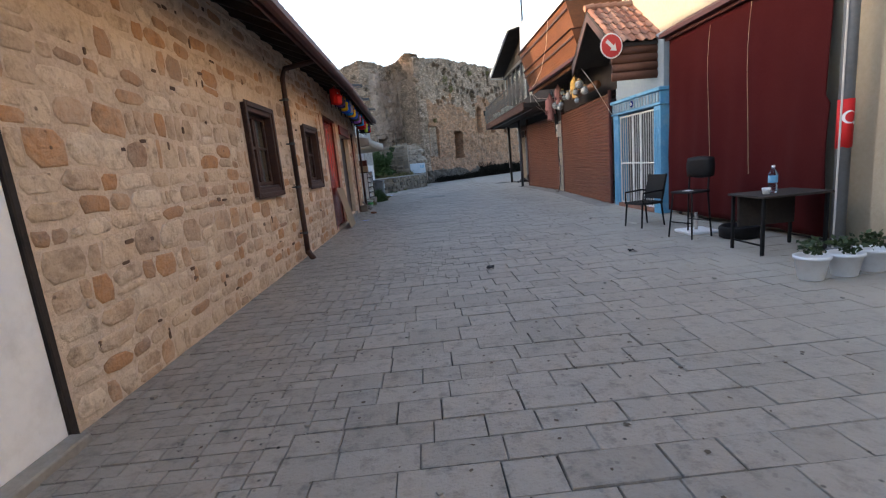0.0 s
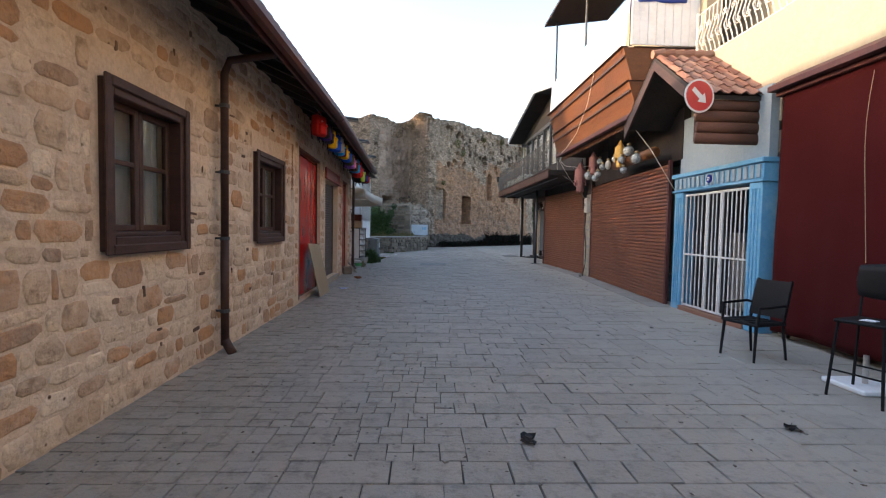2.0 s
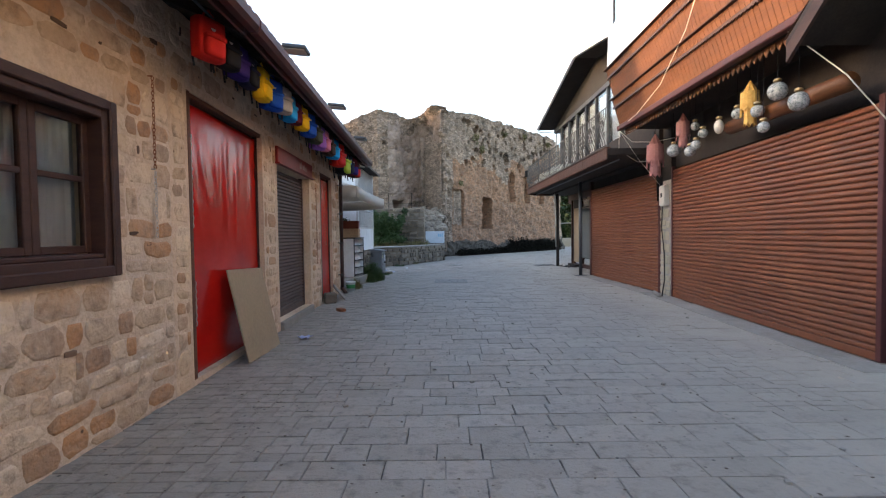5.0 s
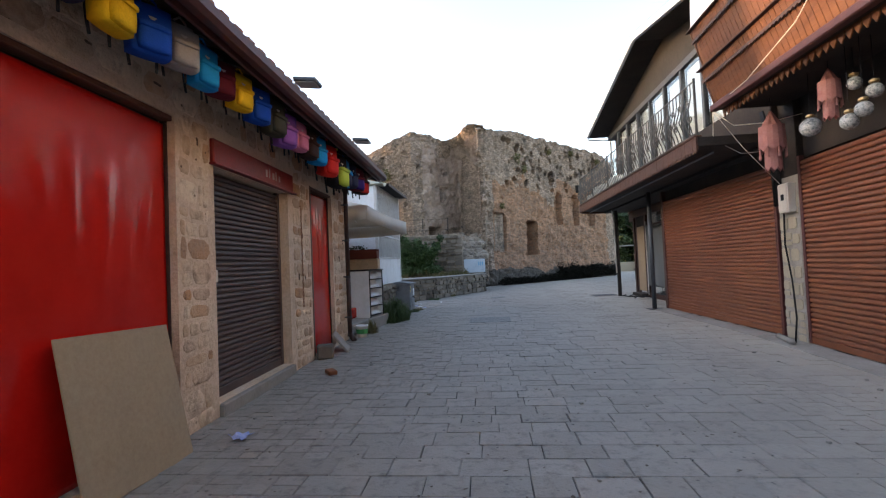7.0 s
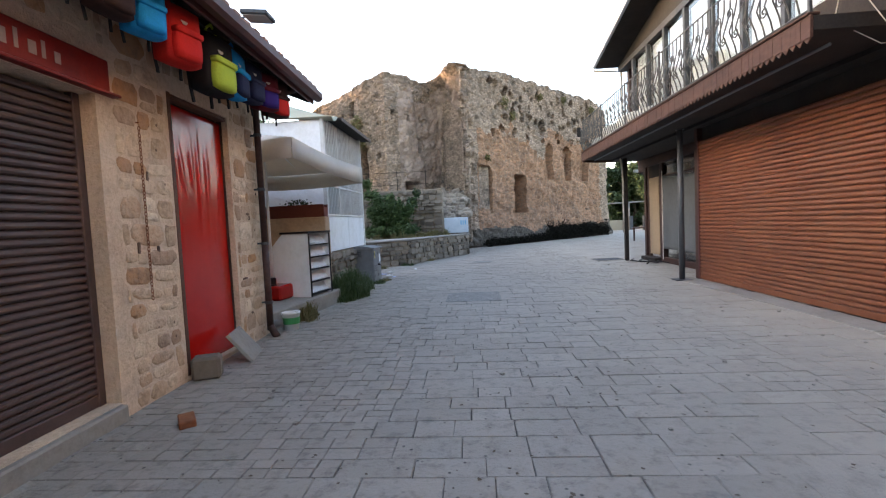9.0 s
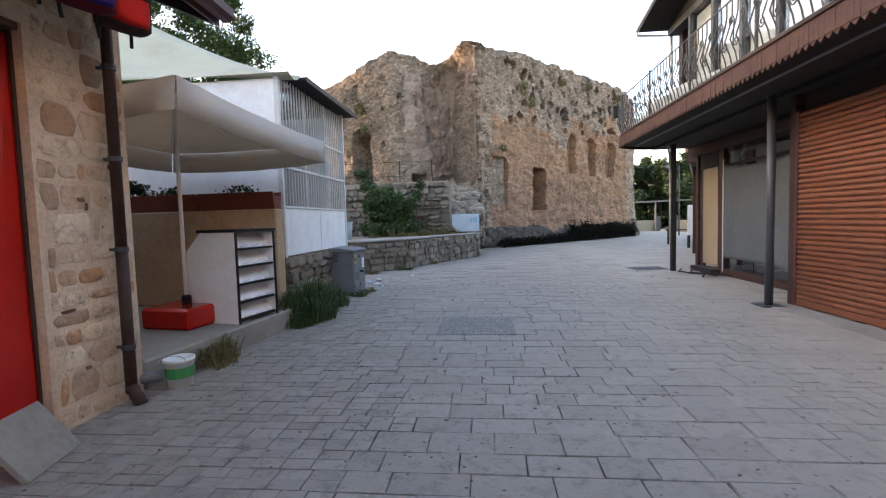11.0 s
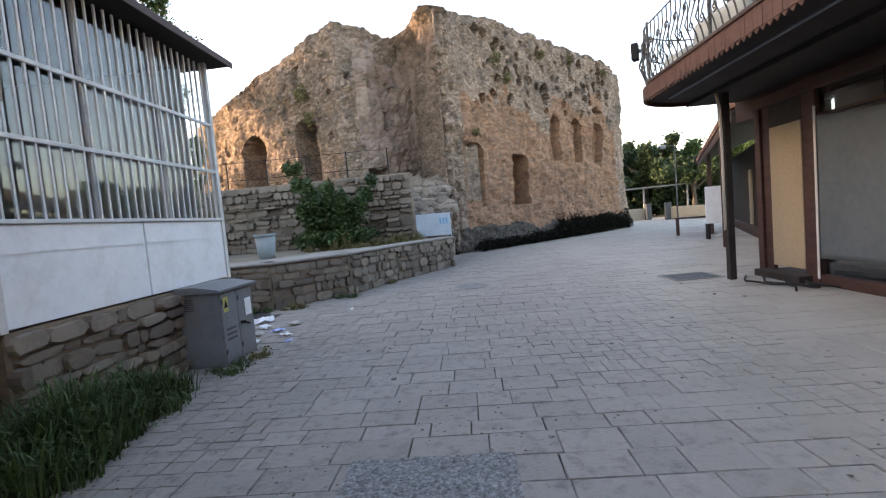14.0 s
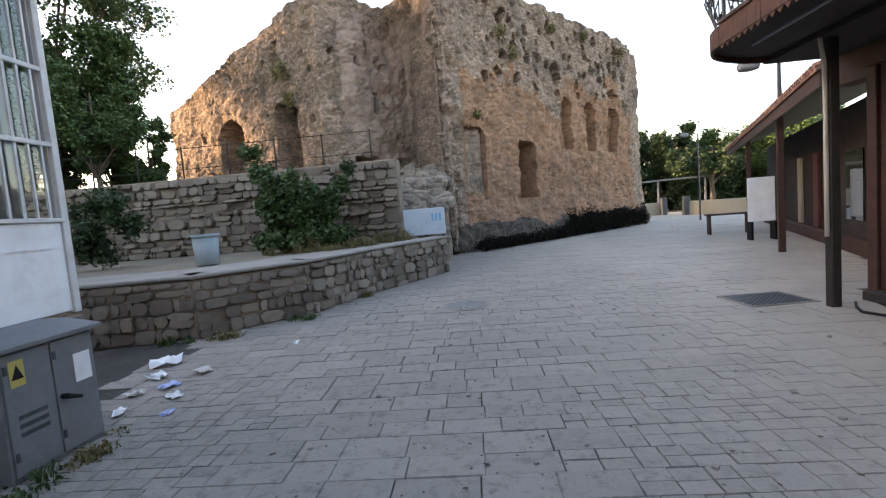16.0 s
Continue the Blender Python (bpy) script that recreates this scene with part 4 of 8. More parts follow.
# floodlights on the eave
def floodlight(m):
    f = thing("floodlight", m, "flat dark floodlight on a bracket over the gutter", "floodlight", "floodlights on the eave")
    part("housing", boxes(((0.12, -0.12, 0.02), (0.40, 0.12, 0.07)), bevel=0.012), DARK_METAL, f)
    bm = BM()
    tube(bm, [(-0.02, 0, -0.10), (0.05, 0, 0.0), (0.16, 0, 0.045)], 0.012, 6)
    part("bracket", bm, DARK_METAL, f)
    part("lens", boxes(((0.14, -0.1, 0.012), (0.38, 0.1, 0.019))), PATCH, f)
    return f


fl = floodlight(L2 @ pose(0.62, 1.15, 3.72, 0, 6, 0))
for y in (3.55, 6.15):
    copy_thing(fl, L2 @ pose(0.62, y, 3.72, 0, 6, 0))


# ---- east side, first house: cloth, ledge, railings ----
def hanging_cloth():
    t = thing("awning_cloth", RN, "long burgundy cloth screen hanging from a rail to the ground", "awning")
    bm = BM()
    ny, nz = 70, 34
    g = {}
    for i in range(ny + 1):
        for j in range(nz + 1):
            v = j / nz
            y = 5.55 + (9.42 - 5.55) * i / ny + (0.32 * (v - 0.25) if i < 6 and v > 0.5 else 0) * (6 - i) / 6
            z = 0.10 + (3.50 - 0.10) * v
            fold = 0.045 * math.sin(y * 5.1 + 0.8 * math.sin(y * 1.7)) + 0.02 * math.sin(y * 13 + z)
            pull = 0.16 * max(0.0, 1 - (y - 5.5) / 1.0) * math.sin(z * 1.3)
            x = 0.02 + fold * (1 - v) * 0.8 - pull * 0.6 + 0.02 * noise.noise(Vector((y, z, 1)))
            g[i, j] = bm.verts.new((x, y, z))
    for i in range(ny):
        for j in range(nz):
            bm.faces.new((g[i, j], g[i + 1, j], g[i + 1, j + 1], g[i, j + 1]))
    c = part("cloth", bm, CURTAIN, t, "burgundy cloth with soft folds and pale scuffs", smooth=True)
    c.modifiers.new("thick", "SOLIDIFY").thickness = 0.008
    part("rail", boxes(((-0.05, 5.4, 3.50), (0.09, 9.5, 3.56)), bevel=0.01), MAROON, t)
    bm = BM()
    prism(bm, [(-0.16, 3.565), (-0.16, 3.64), (0.08, 3.78), (0.095, 3.565)], 5.2, 9.52)
    part("cassette", bm, MAROON, t, "dusty maroon awning box")
    for y, z0, z1 in ((8.05, 1.2, 3.4), (7.05, 0.9, 3.45)):
        bm = BM()
        tube(bm, [(-0.022 - 0.01 * math.sin(k), y + 0.06 * math.sin(k * 0.5), z1 + (z0 - z1) * k / 8) for k in range(9)], 0.004, 5)
        part("scuff_line", bm, CARDBOARD, t, "pale crease line")
    return t


hanging_cloth()


def railing(name, m, length, height, label, material, posts=3, pitch=0.13, curl=True):
    """A balcony railing along y with bellied wrought bars."""
    r = thing(name, m, label, "railing")
    for z in (0.06, height):
        bm = BM()
        tube(bm, [(0, 0, z), (0, length, z)], 0.014, 6)
        part("rail", bm, material, r)
    n = int(length / pitch)
    bm = BM()
    tube(bm, [(0, 0, 0.06), (-0.03, 0, height * 0.2), (-0.10, 0, height * 0.38), (-0.03, 0, height * 0.62), (0, 0, height * 0.78), (0, 0, height)], 0.011, 5)
    me = mesh_of(bm, "bar", material)
    bm = BM()
    if curl:
        q = 0.075
        up = [(-0.05, q - q * (1 - k / 14) * math.cos(k * 0.75), height * 0.66 + q * (1 - k / 14) * math.sin(k * 0.75)) for k in range(12)]
        dn = [(-0.06, -q + q * (1 - k / 14) * math.cos(k * 0.75), height * 0.34 - q * (1 - k / 14) * math.sin(k * 0.75)) for k in range(12)]
        tube(bm, up[::-1] + dn, 0.0095, 5)
    scroll = mesh_of(bm, "scroll", material)
    for i in range(1, n):
        o = new("bar", me)
        o.parent = r
        o.location = (0, length * i / n, 0)
        if curl and i % 2:
            o = new("scroll", scroll)
            o.parent = r
            o.location = (0, length * i / n, 0)
    for i in range(posts):
        y = length * i / max(1, posts - 1)
        part("post", boxes(((-0.018, y - 0.018, 0), (0.018, y + 0.018, height + 0.05)), bevel=0.004), material, r)
    return r


WHITE_IRON = surf("white_painted_iron", [(0.52, 0.52, 0.50), (0.66, 0.66, 0.64)], 0.5, 4, 30, 0.15, dirt=(0.3, 0.2, 0.14), dirt_scale=6, dirt_amount=0.4)
railing("balcony_railing", RN @ pose(0.22, 4.4, 4.85), 7.6, 0.95, "white wrought-iron balcony railing with curled bars", WHITE_IRON, 4, 0.12)
single("balcony_floor", boxes(((0.6, 4.0, 4.66), (1.6, 12.05, 4.80)), bevel=0.01), CREAM, RN, "cream balcony floor over the awning", "balcony")
single("wall_east_7", boxes(((1.6, -12, 3.7), (1.9, 17.5, 9.0))), CREAM, RN, "cream wall behind the upper balcony", "wall", kind="structure")

# stone wall and pole beside the cloth
single("pilaster", boxes(((0.08, 4.2, -0.02), (0.26, 5.1, 3.7)), bevel=0.02), CREAM, RN, "weathered cream stone pilaster", "pilaster", kind="structure")
pole = thing("street_pole", pose(5.12, 5.32, 0), "grey painted steel pole with a small flag tied on", "pole")
bm = BM()
tube(bm, [(0, 0, 0), (0, 0, 7.5)], 0.075, 16)
part("shaft", bm, GREY_METAL, pole, smooth=True)
bm = BM()
tube(bm, [(-0.08, -0.03, 0), (-0.08, -0.03, 7.0)], 0.012, 6)
part("cable", bm, PATCH, pole)
bm = BM()
lathe(bm, [(0.14, 0), (0.14, 0.02), (0.085, 0.03), (0.085, 0.12)], 16)
part("foot", bm, GREY_METAL, pole)
FLAGRED = surf("red_flag_cloth", [(0.50, 0.012, 0.012), (0.60, 0.02, 0.018)], 0.7, 3, 40, 0.15)
FLAGWHITE = surf("white_flag_print", [(0.72, 0.70, 0.68), (0.78, 0.77, 0.75)], 0.7, 3, 40, 0.1)
bm = BM()
g = []
for i in range(15):
    a = math.radians(150 + 200 * i / 14)
    g.append((bm.verts.new((0.083 * math.cos(a), 0.083 * math.sin(a), 1.25 - 0.01 * math.sin(i))), bm.verts.new((0.083 * math.cos(a), 0.083 * math.sin(a), 1.81))))
for p, q in zip(g, g[1:]):
    bm.faces.new((p[0], q[0], q[1], p[1]))
flag = part("flag", bm, FLAGRED, pole, "red flag with a white crescent and star", smooth=True)
flag.modifiers.new("thick", "SOLIDIFY").thickness = 0.004
bm = BM()
for k in range(20):
    a0, a1 = math.radians(40 + 280 * k / 20), math.radians(40 + 280 * (k + 1) / 20)
    q = []
    for a, rr, c in ((a0, 0.075, 0), (a1, 0.075, 0), (a1, 0.06, 0.016), (a0, 0.06, 0.016)):
        w = 0.005 + c + rr * math.cos(a)
        th = math.radians(252) + w / 0.088
        q.append(bm.verts.new((0.088 * math.cos(th), 0.088 * math.sin(th), 1.60 + rr * math.sin(a))))
    bm.faces.new(q)
star = []
for k in range(10):
    a, rr = math.radians(90 + 36 * k), (0.032 if k % 2 == 0 else 0.013)
    th = math.radians(252) + (0.065 + rr * math.cos(a)) / 0.0885
    star.append(bm.verts.new((0.0885 * math.cos(th), 0.0885 * math.sin(th), 1.53 + rr * math.sin(a))))
bm.faces.new(star)
part("crescent", bm, FLAGWHITE, flag, "white crescent and star")


# chairs, stool, table, bottle, pots
def chair(m, label):
    c = thing("chair", m, label, "chair")
    bm = BM()
    box(bm, (-0.24, -0.24, 0.42), (0.24, 0.24, 0.455), 0.012)
    for i in range(5):
        box(bm, (-0.22 + i * 0.092, -0.22, 0.455), (-0.155 + i * 0.092, 0.22, 0.462))
    part("seat", bm, BLACK, c)
    for x in (-0.21, 0.21):
        for y, lean in ((-0.21, -0.03), (0.21, 0.06)):
            bm = BM()
            tube(bm, [(x * 1.06, y + lean, 0), (x, y, 0.43)], [0.014, 0.019], 8)
            part("leg", bm, BLACK, c)
        bm = BM()
        tube(bm, [(x * 1.1, -0.22, 0.43), (x * 1.14, -0.21, 0.64), (x * 1.14, 0.18, 0.66), (x * 1.05, 0.25, 0.64)], 0.017, 8)
        part("armrest", bm, BLACK, c)
    bm = BM()
    prism(bm, [(0.20, 0.50), (0.225, 0.50), (0.33, 0.93), (0.305, 0.94)], -0.22, 0.22, "x")
    part("backrest", bm, BLACK, c)
    for x in (-0.21, 0.21):
        bm = BM()
        tube(bm, [(x, 0.21, 0.43), (x, 0.26, 0.62), (x * 0.98, 0.33, 0.95)], 0.018, 8)
        part("back_post", bm, BLACK, c)
    return c


chair(pose(4.13, 8.35, 0, 0, 0, -75), "black plastic armchair standing beside the burgundy cloth")


def bar_chair(m):
    c = thing("bar_chair", m, "tall black bar chair with a cushion over its back", "chair")
    part("seat", boxes(((-0.2, -0.2, 0.70), (0.2, 0.2, 0.735)), bevel=0.012), BLACK, c)
    for x in (-0.17, 0.17):
        for y in (-0.17, 0.17):
            bm = BM()
            tube(bm, [(x * 1.25, y * 1.25, 0), (x, y, 0.71)], 0.013, 6)
            part("leg", bm, BLACK, c)
        bm = BM()
        tube(bm, [(x, 0.17, 0.71), (x, 0.22, 1.18)], 0.013, 6)
        part("back_post", bm, BLACK, c)
    for y in (-0.2, 0.2):
        bm = BM()
        tube(bm, [(-0.2, y, 0.25), (0.2, y, 0.25)], 0.01, 6)
        part("stretcher", bm, BLACK, c)
    bm = BM()
    pillow_box(bm, (-0.21, 0.14, 0.92), (0.21, 0.30, 1.24), 0.4)
    part("back_cushion", bm, BLACK, c, "soft black cushion", smooth=True)
    return c


bar_chair(pose(4.2, 6.95, 0, 0, 0, -70))


def high_table(m):
    t = thing("table", m, "dark bistro table with a thin top and square legs", "table")
    part("tabletop", boxes(((-0.45, -0.33, 0.72), (0.45, 0.33, 0.75)), bevel=0.006), WOOD_BLACK, t)
    for x in (-0.4, 0.4):
        for y in (-0.28, 0.28):
            part("leg", boxes(((x - 0.018, y - 0.018, 0), (x + 0.018, y + 0.018, 0.72)), bevel=0.003), BLACK, t)
        part("stretcher", boxes(((x - 0.01, -0.26, 0.12), (x + 0.01, 0.26, 0.14))), BLACK, t)
    part("cloth_skirt", boxes(((-0.38, 0.20, 0.30), (0.40, 0.24, 0.715)), bevel=0.01), WOOD_BLACK, t, "dark cloth hanging below the top")
    return t


high_table(pose(4.58, 5.62, 0, 0, 0, 0))
WATER = pane("clear_plastic", (0.75, 0.88, 0.95), 0.08)
bottle = thing("water_bottle", pose(4.50, 5.62, 0.75), "large clear plastic water bottle with a blue label", "bottle")
bm = BM()
lathe(bm, [(0.045, 0), (0.052, 0.02), (0.052, 0.10), (0.047, 0.12), (0.052, 0.14), (0.052, 0.23), (0.018, 0.30), (0.018, 0.32)], 16)
part("body", bm, WATER, bottle, smooth=True)
bm = BM()
lathe(bm, [(0.0535, 0.13), (0.0535, 0.21)], 16)
part("label", bm, BLUE, bottle, "blue printed label")
bm = BM()
lathe(bm, [(0.02, 0.32), (0.02, 0.345)], 12)
part("cap", bm, WHITE, bottle)
bm = BM()
lathe(bm, [(0.035, 0), (0.05, 0.07), (0.05, 0.08)], 14)
single("cup", bm, WHITE, pose(4.34, 5.52, 0.75), "white paper cup on the dark table", "cup", smooth=True)


def leaf_cluster(bm, centre, radii, count, size, r, flat=0.0):
    """Many small leaves, each a bent quad, in an uneven ellipsoid."""
    for _ in range(count):
        while True:
            d = Vector((r.uniform(-1, 1), r.uniform(-1, 1), r.uniform(-1, 1)))
            if 0.05 < d.length < 1:
                break
        d *= 0.55 + 0.6 * noise.noise(d * 1.7 + Vector(centre)) if d.length > 0.55 else 1
        p = Vector(centre) + Vector((d.x * radii[0], d.y * radii[1], d.z * radii[2]))
        s = size * r.uniform(0.6, 1.4)
        q = Euler((r.uniform(-1.2, 1.2), r.uniform(-1.2, 1.2), r.uniform(0, 6.3))).to_matrix()
        vs = [bm.verts.new(p + q @ Vector(c)) for c in ((0, 0, 0), (s * 0.45, s * 0.5, s * 0.1), (0, s * 1.1, 0), (-s * 0.45, s * 0.5, s * 0.1))]
        bm.faces.new(vs)


def flower_pot(m, label, h, seed):
    p = thing("flower_pot", m, label, "plant pot", "white flower pots")
    bm = BM()
    lathe(bm, [(0.10, 0), (0.11, 0.01), (0.145, h - 0.03), (0.16, h - 0.03), (0.16, h), (0.14, h), (0.135, h - 0.04)], 18)
    part("pot", bm, WHITE, p, smooth=True)
    bm = BM()
    leaf_cluster(bm, (0, 0, h + 0.09), (0.18, 0.18, 0.14), 110, 0.05, random.Random(seed))
    part("plant", bm, LEAF_DARK, p, "low dark green plant")
    return p


flower_pot(pose(3.90, 4.28, 0), "white plastic flower pot with a dark green plant", 0.25, 1)
flower_pot(pose(4.27, 4.30, 0), "white plastic flower pot with a bushy plant", 0.24, 2)
flower_pot(pose(4.62, 4.36, 0), "white plastic flower pot beside the wall", 0.24, 3)
bm = BM()
lathe(bm, [(0.22, 0), (0.26, 0.02), (0.27, 0.16), (0.24, 0.19), (0.22, 0.08)], 20)
single("basket", bm, BLACK, pose(4.72, 6.55, 0), "round black plastic basket on the ground", "basket", smooth=True)
base = thing("parasol_stand", pose(4.48, 7.25, 0), "white concrete parasol base with a short steel tube", "parasol base")
part("slab", boxes(((-0.24, -0.24, 0), (0.24, 0.24, 0.05)), bevel=0.012), WHITE, base)
bm = BM()
tube(bm, [(0, 0, 0.05), (0, 0, 0.33)], 0.025, 10)
part("tube", bm, CHAIN, base)
single("paper", boxes(((-0.06, -0.05, 0.0), (0.06, 0.05, 0.006))), WHITE, pose(4.15, 6.92, 0.736, 0, 0, 20), "folded white paper on the bar chair", "paper")


# ---- blue door and porch ----
BX = pose(5.14, 9.62, 0)            # local y runs 0..2.4
door = thing("door_3", BX, "white barred gate in a light blue painted frame", "door", kind="structure")
for y0, y1 in ((0.0, 0.28), (2.12, 2.40)):
    part("door_post", boxes(((-0.03, y0, 0.0), (0.25, y1, 2.30)), bevel=0.012), BLUE, door, "light blue painted post")
    bm = BM()
    for k in range(3):
        box(bm, (-0.045, y0 + 0.05 + k * 0.07, 0.12), (-0.031, y0 + 0.085 + k * 0.07, 2.2), 0.004)
    part("fluting", bm, BLUE, door)
part("header", boxes(((-0.06, -0.04, 2.303), (0.25, 2.46, 2.34)), bevel=0.006), BLUE, door)
part("frieze", boxes(((-0.03, -0.02, 2.342), (0.25, 2.43, 2.58)), bevel=0.006), BLUE, door)
for k in range(17):
    part("frieze_block", boxes(((-0.055, 0.03 + k * 0.14, 2.36), (-0.031, 0.11 + k * 0.14, 2.56)), bevel=0.006), PALEBLUE, door)
part("cornice", boxes(((-0.08, -0.05, 2.583), (0.25, 2.47, 2.66)), bevel=0.012), BLUE, door)
part("gable_panel", boxes(((0.06, 0.02, 2.663), (0.2, 2.4, 3.75)), bevel=0.004), PALEBLUE, door, "pale blue plaster under the porch")
bm = BM()
lathe(bm, [(0.075, 0), (0.075, 0.012), (0.05, 0.016)], 20, pose(-0.06, 1.25, 2.47, 0, -90, 0))
eye = part("glass_bead", bm, surf("deep_blue_glass", [(0.005, 0.01, 0.12), (0.008, 0.02, 0.2)], 0.1, 3, 20, 0), door, "round blue glass bead")
bm = BM()
lathe(bm, [(0.035, 0), (0.035, 0.004)], 16, pose(-0.077, 1.25, 2.47, 0, -90, 0))
part("bead_ring", bm, WHITE, eye)
bm = BM()
lathe(bm, [(0.015, 0), (0.015, 0.004)], 12, pose(-0.082, 1.25, 2.47, 0, -90, 0))
part("bead_pupil", bm, BLACK, eye)
part("threshold", boxes(((-0.05, 0.283, 0.0), (0.25, 2.117, 0.09)), bevel=0.01), TILE, door, "reddish threshold stone")
for a, b in ((0.29, 1.0), (1.01, 1.4), (1.41, 2.11)):
    bm = BM()
    for lo, hi in (((0.02, a, 0.10), (0.05, a + 0.035, 2.25)), ((0.02, b - 0.035, 0.10), (0.05, b, 2.25)), ((0.02, a + 0.035, 0.10), (0.05, b - 0.035, 0.135)), ((0.02, a + 0.035, 2.21), (0.05, b - 0.035, 2.25)), ((0.02, a + 0.035, 1.08), (0.05, b - 0.035, 1.11))):
        box(bm, lo, hi, 0.003)
    leaf = part("gate_leaf", bm, WHITE_IRON, door)
    n = max(1, round((b - a - 0.07) / 0.115))
    for k in range(1, n):
        y = a + 0.035 + (b - a - 0.07) * k / n
        part("gate_bar", boxes(((0.026, y - 0.008, 0.13), (0.042, y + 0.008, 2.215))), WHITE_IRON, leaf)
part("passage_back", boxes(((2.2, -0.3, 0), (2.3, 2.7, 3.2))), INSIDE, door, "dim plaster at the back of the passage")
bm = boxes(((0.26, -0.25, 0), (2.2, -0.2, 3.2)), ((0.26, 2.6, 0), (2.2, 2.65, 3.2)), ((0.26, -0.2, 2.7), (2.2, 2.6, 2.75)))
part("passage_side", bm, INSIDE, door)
bm = BM()
for k in range(9):
    box(bm, (1.1 + 0.02, 0.5 + k * 0.2, 0.0), (2.1, 0.7 + k * 0.2, 0.17 + k * 0.17))
part("inner_stair", bm, CONCRETE, door, "worn concrete steps behind the gate")

porch = thing("porch_roof", pose(5.2, 0, 0), "small tiled gable porch with dark timber sides over the blue door", "porch")
RIDGE, EAVE_N, EAVE_F = (11.35, 4.72), (9.86, 3.62), (12.55, 3.72)
x0, x1 = -0.95, 0.24
for (ya, za), nm in ((EAVE_N, "near"), (EAVE_F, "far")):
    bm = BM()
    prism(bm, [(RIDGE[0], RIDGE[1]), (RIDGE[0], RIDGE[1] - 0.07), (ya, za - 0.07), (ya, za)], x0, x1, "x")
    part("roof_slope", bm, WOOD_BLACK, porch)
    d = Vector((0, ya - RIDGE[0], za - RIDGE[1]))
    L = d.length
    d.normalize()
    nrm = Vector((0, -d.z, d.y)) if d.y > 0 else Vector((0, d.z, -d.y))
    if nrm.z < 0:
        nrm = -nrm
    bm = BM()
    pr = [(-0.10, 0.0), (-0.07, 0.035), (-0.03, 0.055), (0.01, 0.035), (0.04, 0.012), (0.10, 0.012), (0.10, 0.0), (0.04, 0.0), (0.01, 0.02), (-0.03, 0.04), (-0.07, 0.02), (-0.09, 0.0)]
    cols, rows_ = 6, 6
    lo = [bm.verts.new((p[0], 0.0, p[1])) for p in pr]
    hi = [bm.verts.new((p[0], L / rows_ * 1.12, p[1] - 0.02)) for p in pr]
    for k in range(len(pr)):
        bm.faces.new((lo[k], lo[(k + 1) % len(pr)], hi[(k + 1) % len(pr)], hi[k]))
    bm.faces.new(lo[::-1])
    bm.faces.new(hi)
    me = mesh_of(bm, "roof_tile", TILE)
    for i in range(cols):
        for j in range(rows_):
            o = new("roof_tile", me)
            o.parent = porch
            p = Vector((x0 + 0.10 + i * 0.2, RIDGE[0], RIDGE[1])) + d * (L * (j + 1) / rows_ + 0.03) + nrm * (0.03 + rnd.uniform(0, 0.012))
            o.matrix_local = Matrix.Translation(p) @ Matrix(((1, 0, 0), (0, -d.y, nrm.y), (0, -d.z, nrm.z))).to_4x4() @ pose(0, 0, 0, 0, 0, rnd.uniform(-2, 2))
bm = BM()
for k in range(7):
    tube(bm, [(x0 - 0.04 + k * 0.18, RIDGE[0], RIDGE[1] + 0.05), (x0 + 0.17 + k * 0.18, RIDGE[0], RIDGE[1] + 0.075)], [0.075, 0.09], 10)
part("ridge_tile", bm, TILE, porch)
for k in range(4):
    bm = BM()
    tube(bm, [(x0 - 0.02 + 0.02 * (k % 2), 0, 0), (x1 + 0.03, 0, 0)], 0.092, 10)
    bmesh.ops.transform(bm, matrix=Matrix.Translation((0, EAVE_N[0] + 0.06, 2.97 + k * 0.17)) @ Matrix.Diagonal((1, 0.55, 0.97, 1)), verts=bm.verts[:])
    part("side_log", bm, JAMB, porch, "dark brown half-round log", smooth=True)
for (ya, za) in (EAVE_N, EAVE_F):
    bm = BM()
    prism(bm, [(RIDGE[0], RIDGE[1] - 0.07), (RIDGE[0], RIDGE[1] - 0.24), (ya, za - 0.26), (ya, za - 0.07)], x0, x0 + 0.04, "x")
    part("barge_board", bm, WOOD_DARK, porch, "weathered brown barge board")
part("front_post", boxes(((x0 + 0.02, EAVE_N[0] + 0.08, 2.93), (x0 + 0.12, EAVE_N[0] + 0.18, 3.56)), bevel=0.006), WOOD_DARK, porch)

SIGNRED = surf("red_sign_enamel", [(0.50, 0.035, 0.035), (0.58, 0.05, 0.05)], 0.35, 3, 30, 0.05)
SIGNWHITE = surf("white_sign_enamel", [(0.66, 0.64, 0.62), (0.74, 0.72, 0.70)], 0.35, 3, 30, 0.05)
sign = thing("traffic_sign", pose(4.16, 9.74, 3.56, 0, 0, 8), "round red traffic sign with a white arrow on the porch corner", "traffic sign")
bm = BM()
lathe(bm, [(0.25, 0), (0.25, 0.006)], 40, pose(0, 0, 0, 90, 0, 0))
part("plate", bm, SIGNWHITE, sign)
bm = BM()
lathe(bm, [(0.222, 0), (0.222, 0.003)], 40, pose(0, -0.0065, 0, 90, 0, 0))
part("red_disc", bm, SIGNRED, sign)
bm = BM()
prism(bm, [(-0.15, -0.035), (0.03, -0.035), (0.03, -0.09), (0.15, 0.0), (0.03, 0.09), (0.03, 0.035), (-0.15, 0.035)], -0.014, -0.0105)
bmesh.ops.transform(bm, matrix=pose(0, 0, 0, 0, 42, 0), verts=bm.verts[:])
part("arrow", bm, SIGNWHITE, sign)
bm = BM()
tube(bm, [(0.05, 0.02, 0.05), (0.10, 0.16, 0.0)], 0.014, 6)
part("bracket", bm, DARK_METAL, sign)

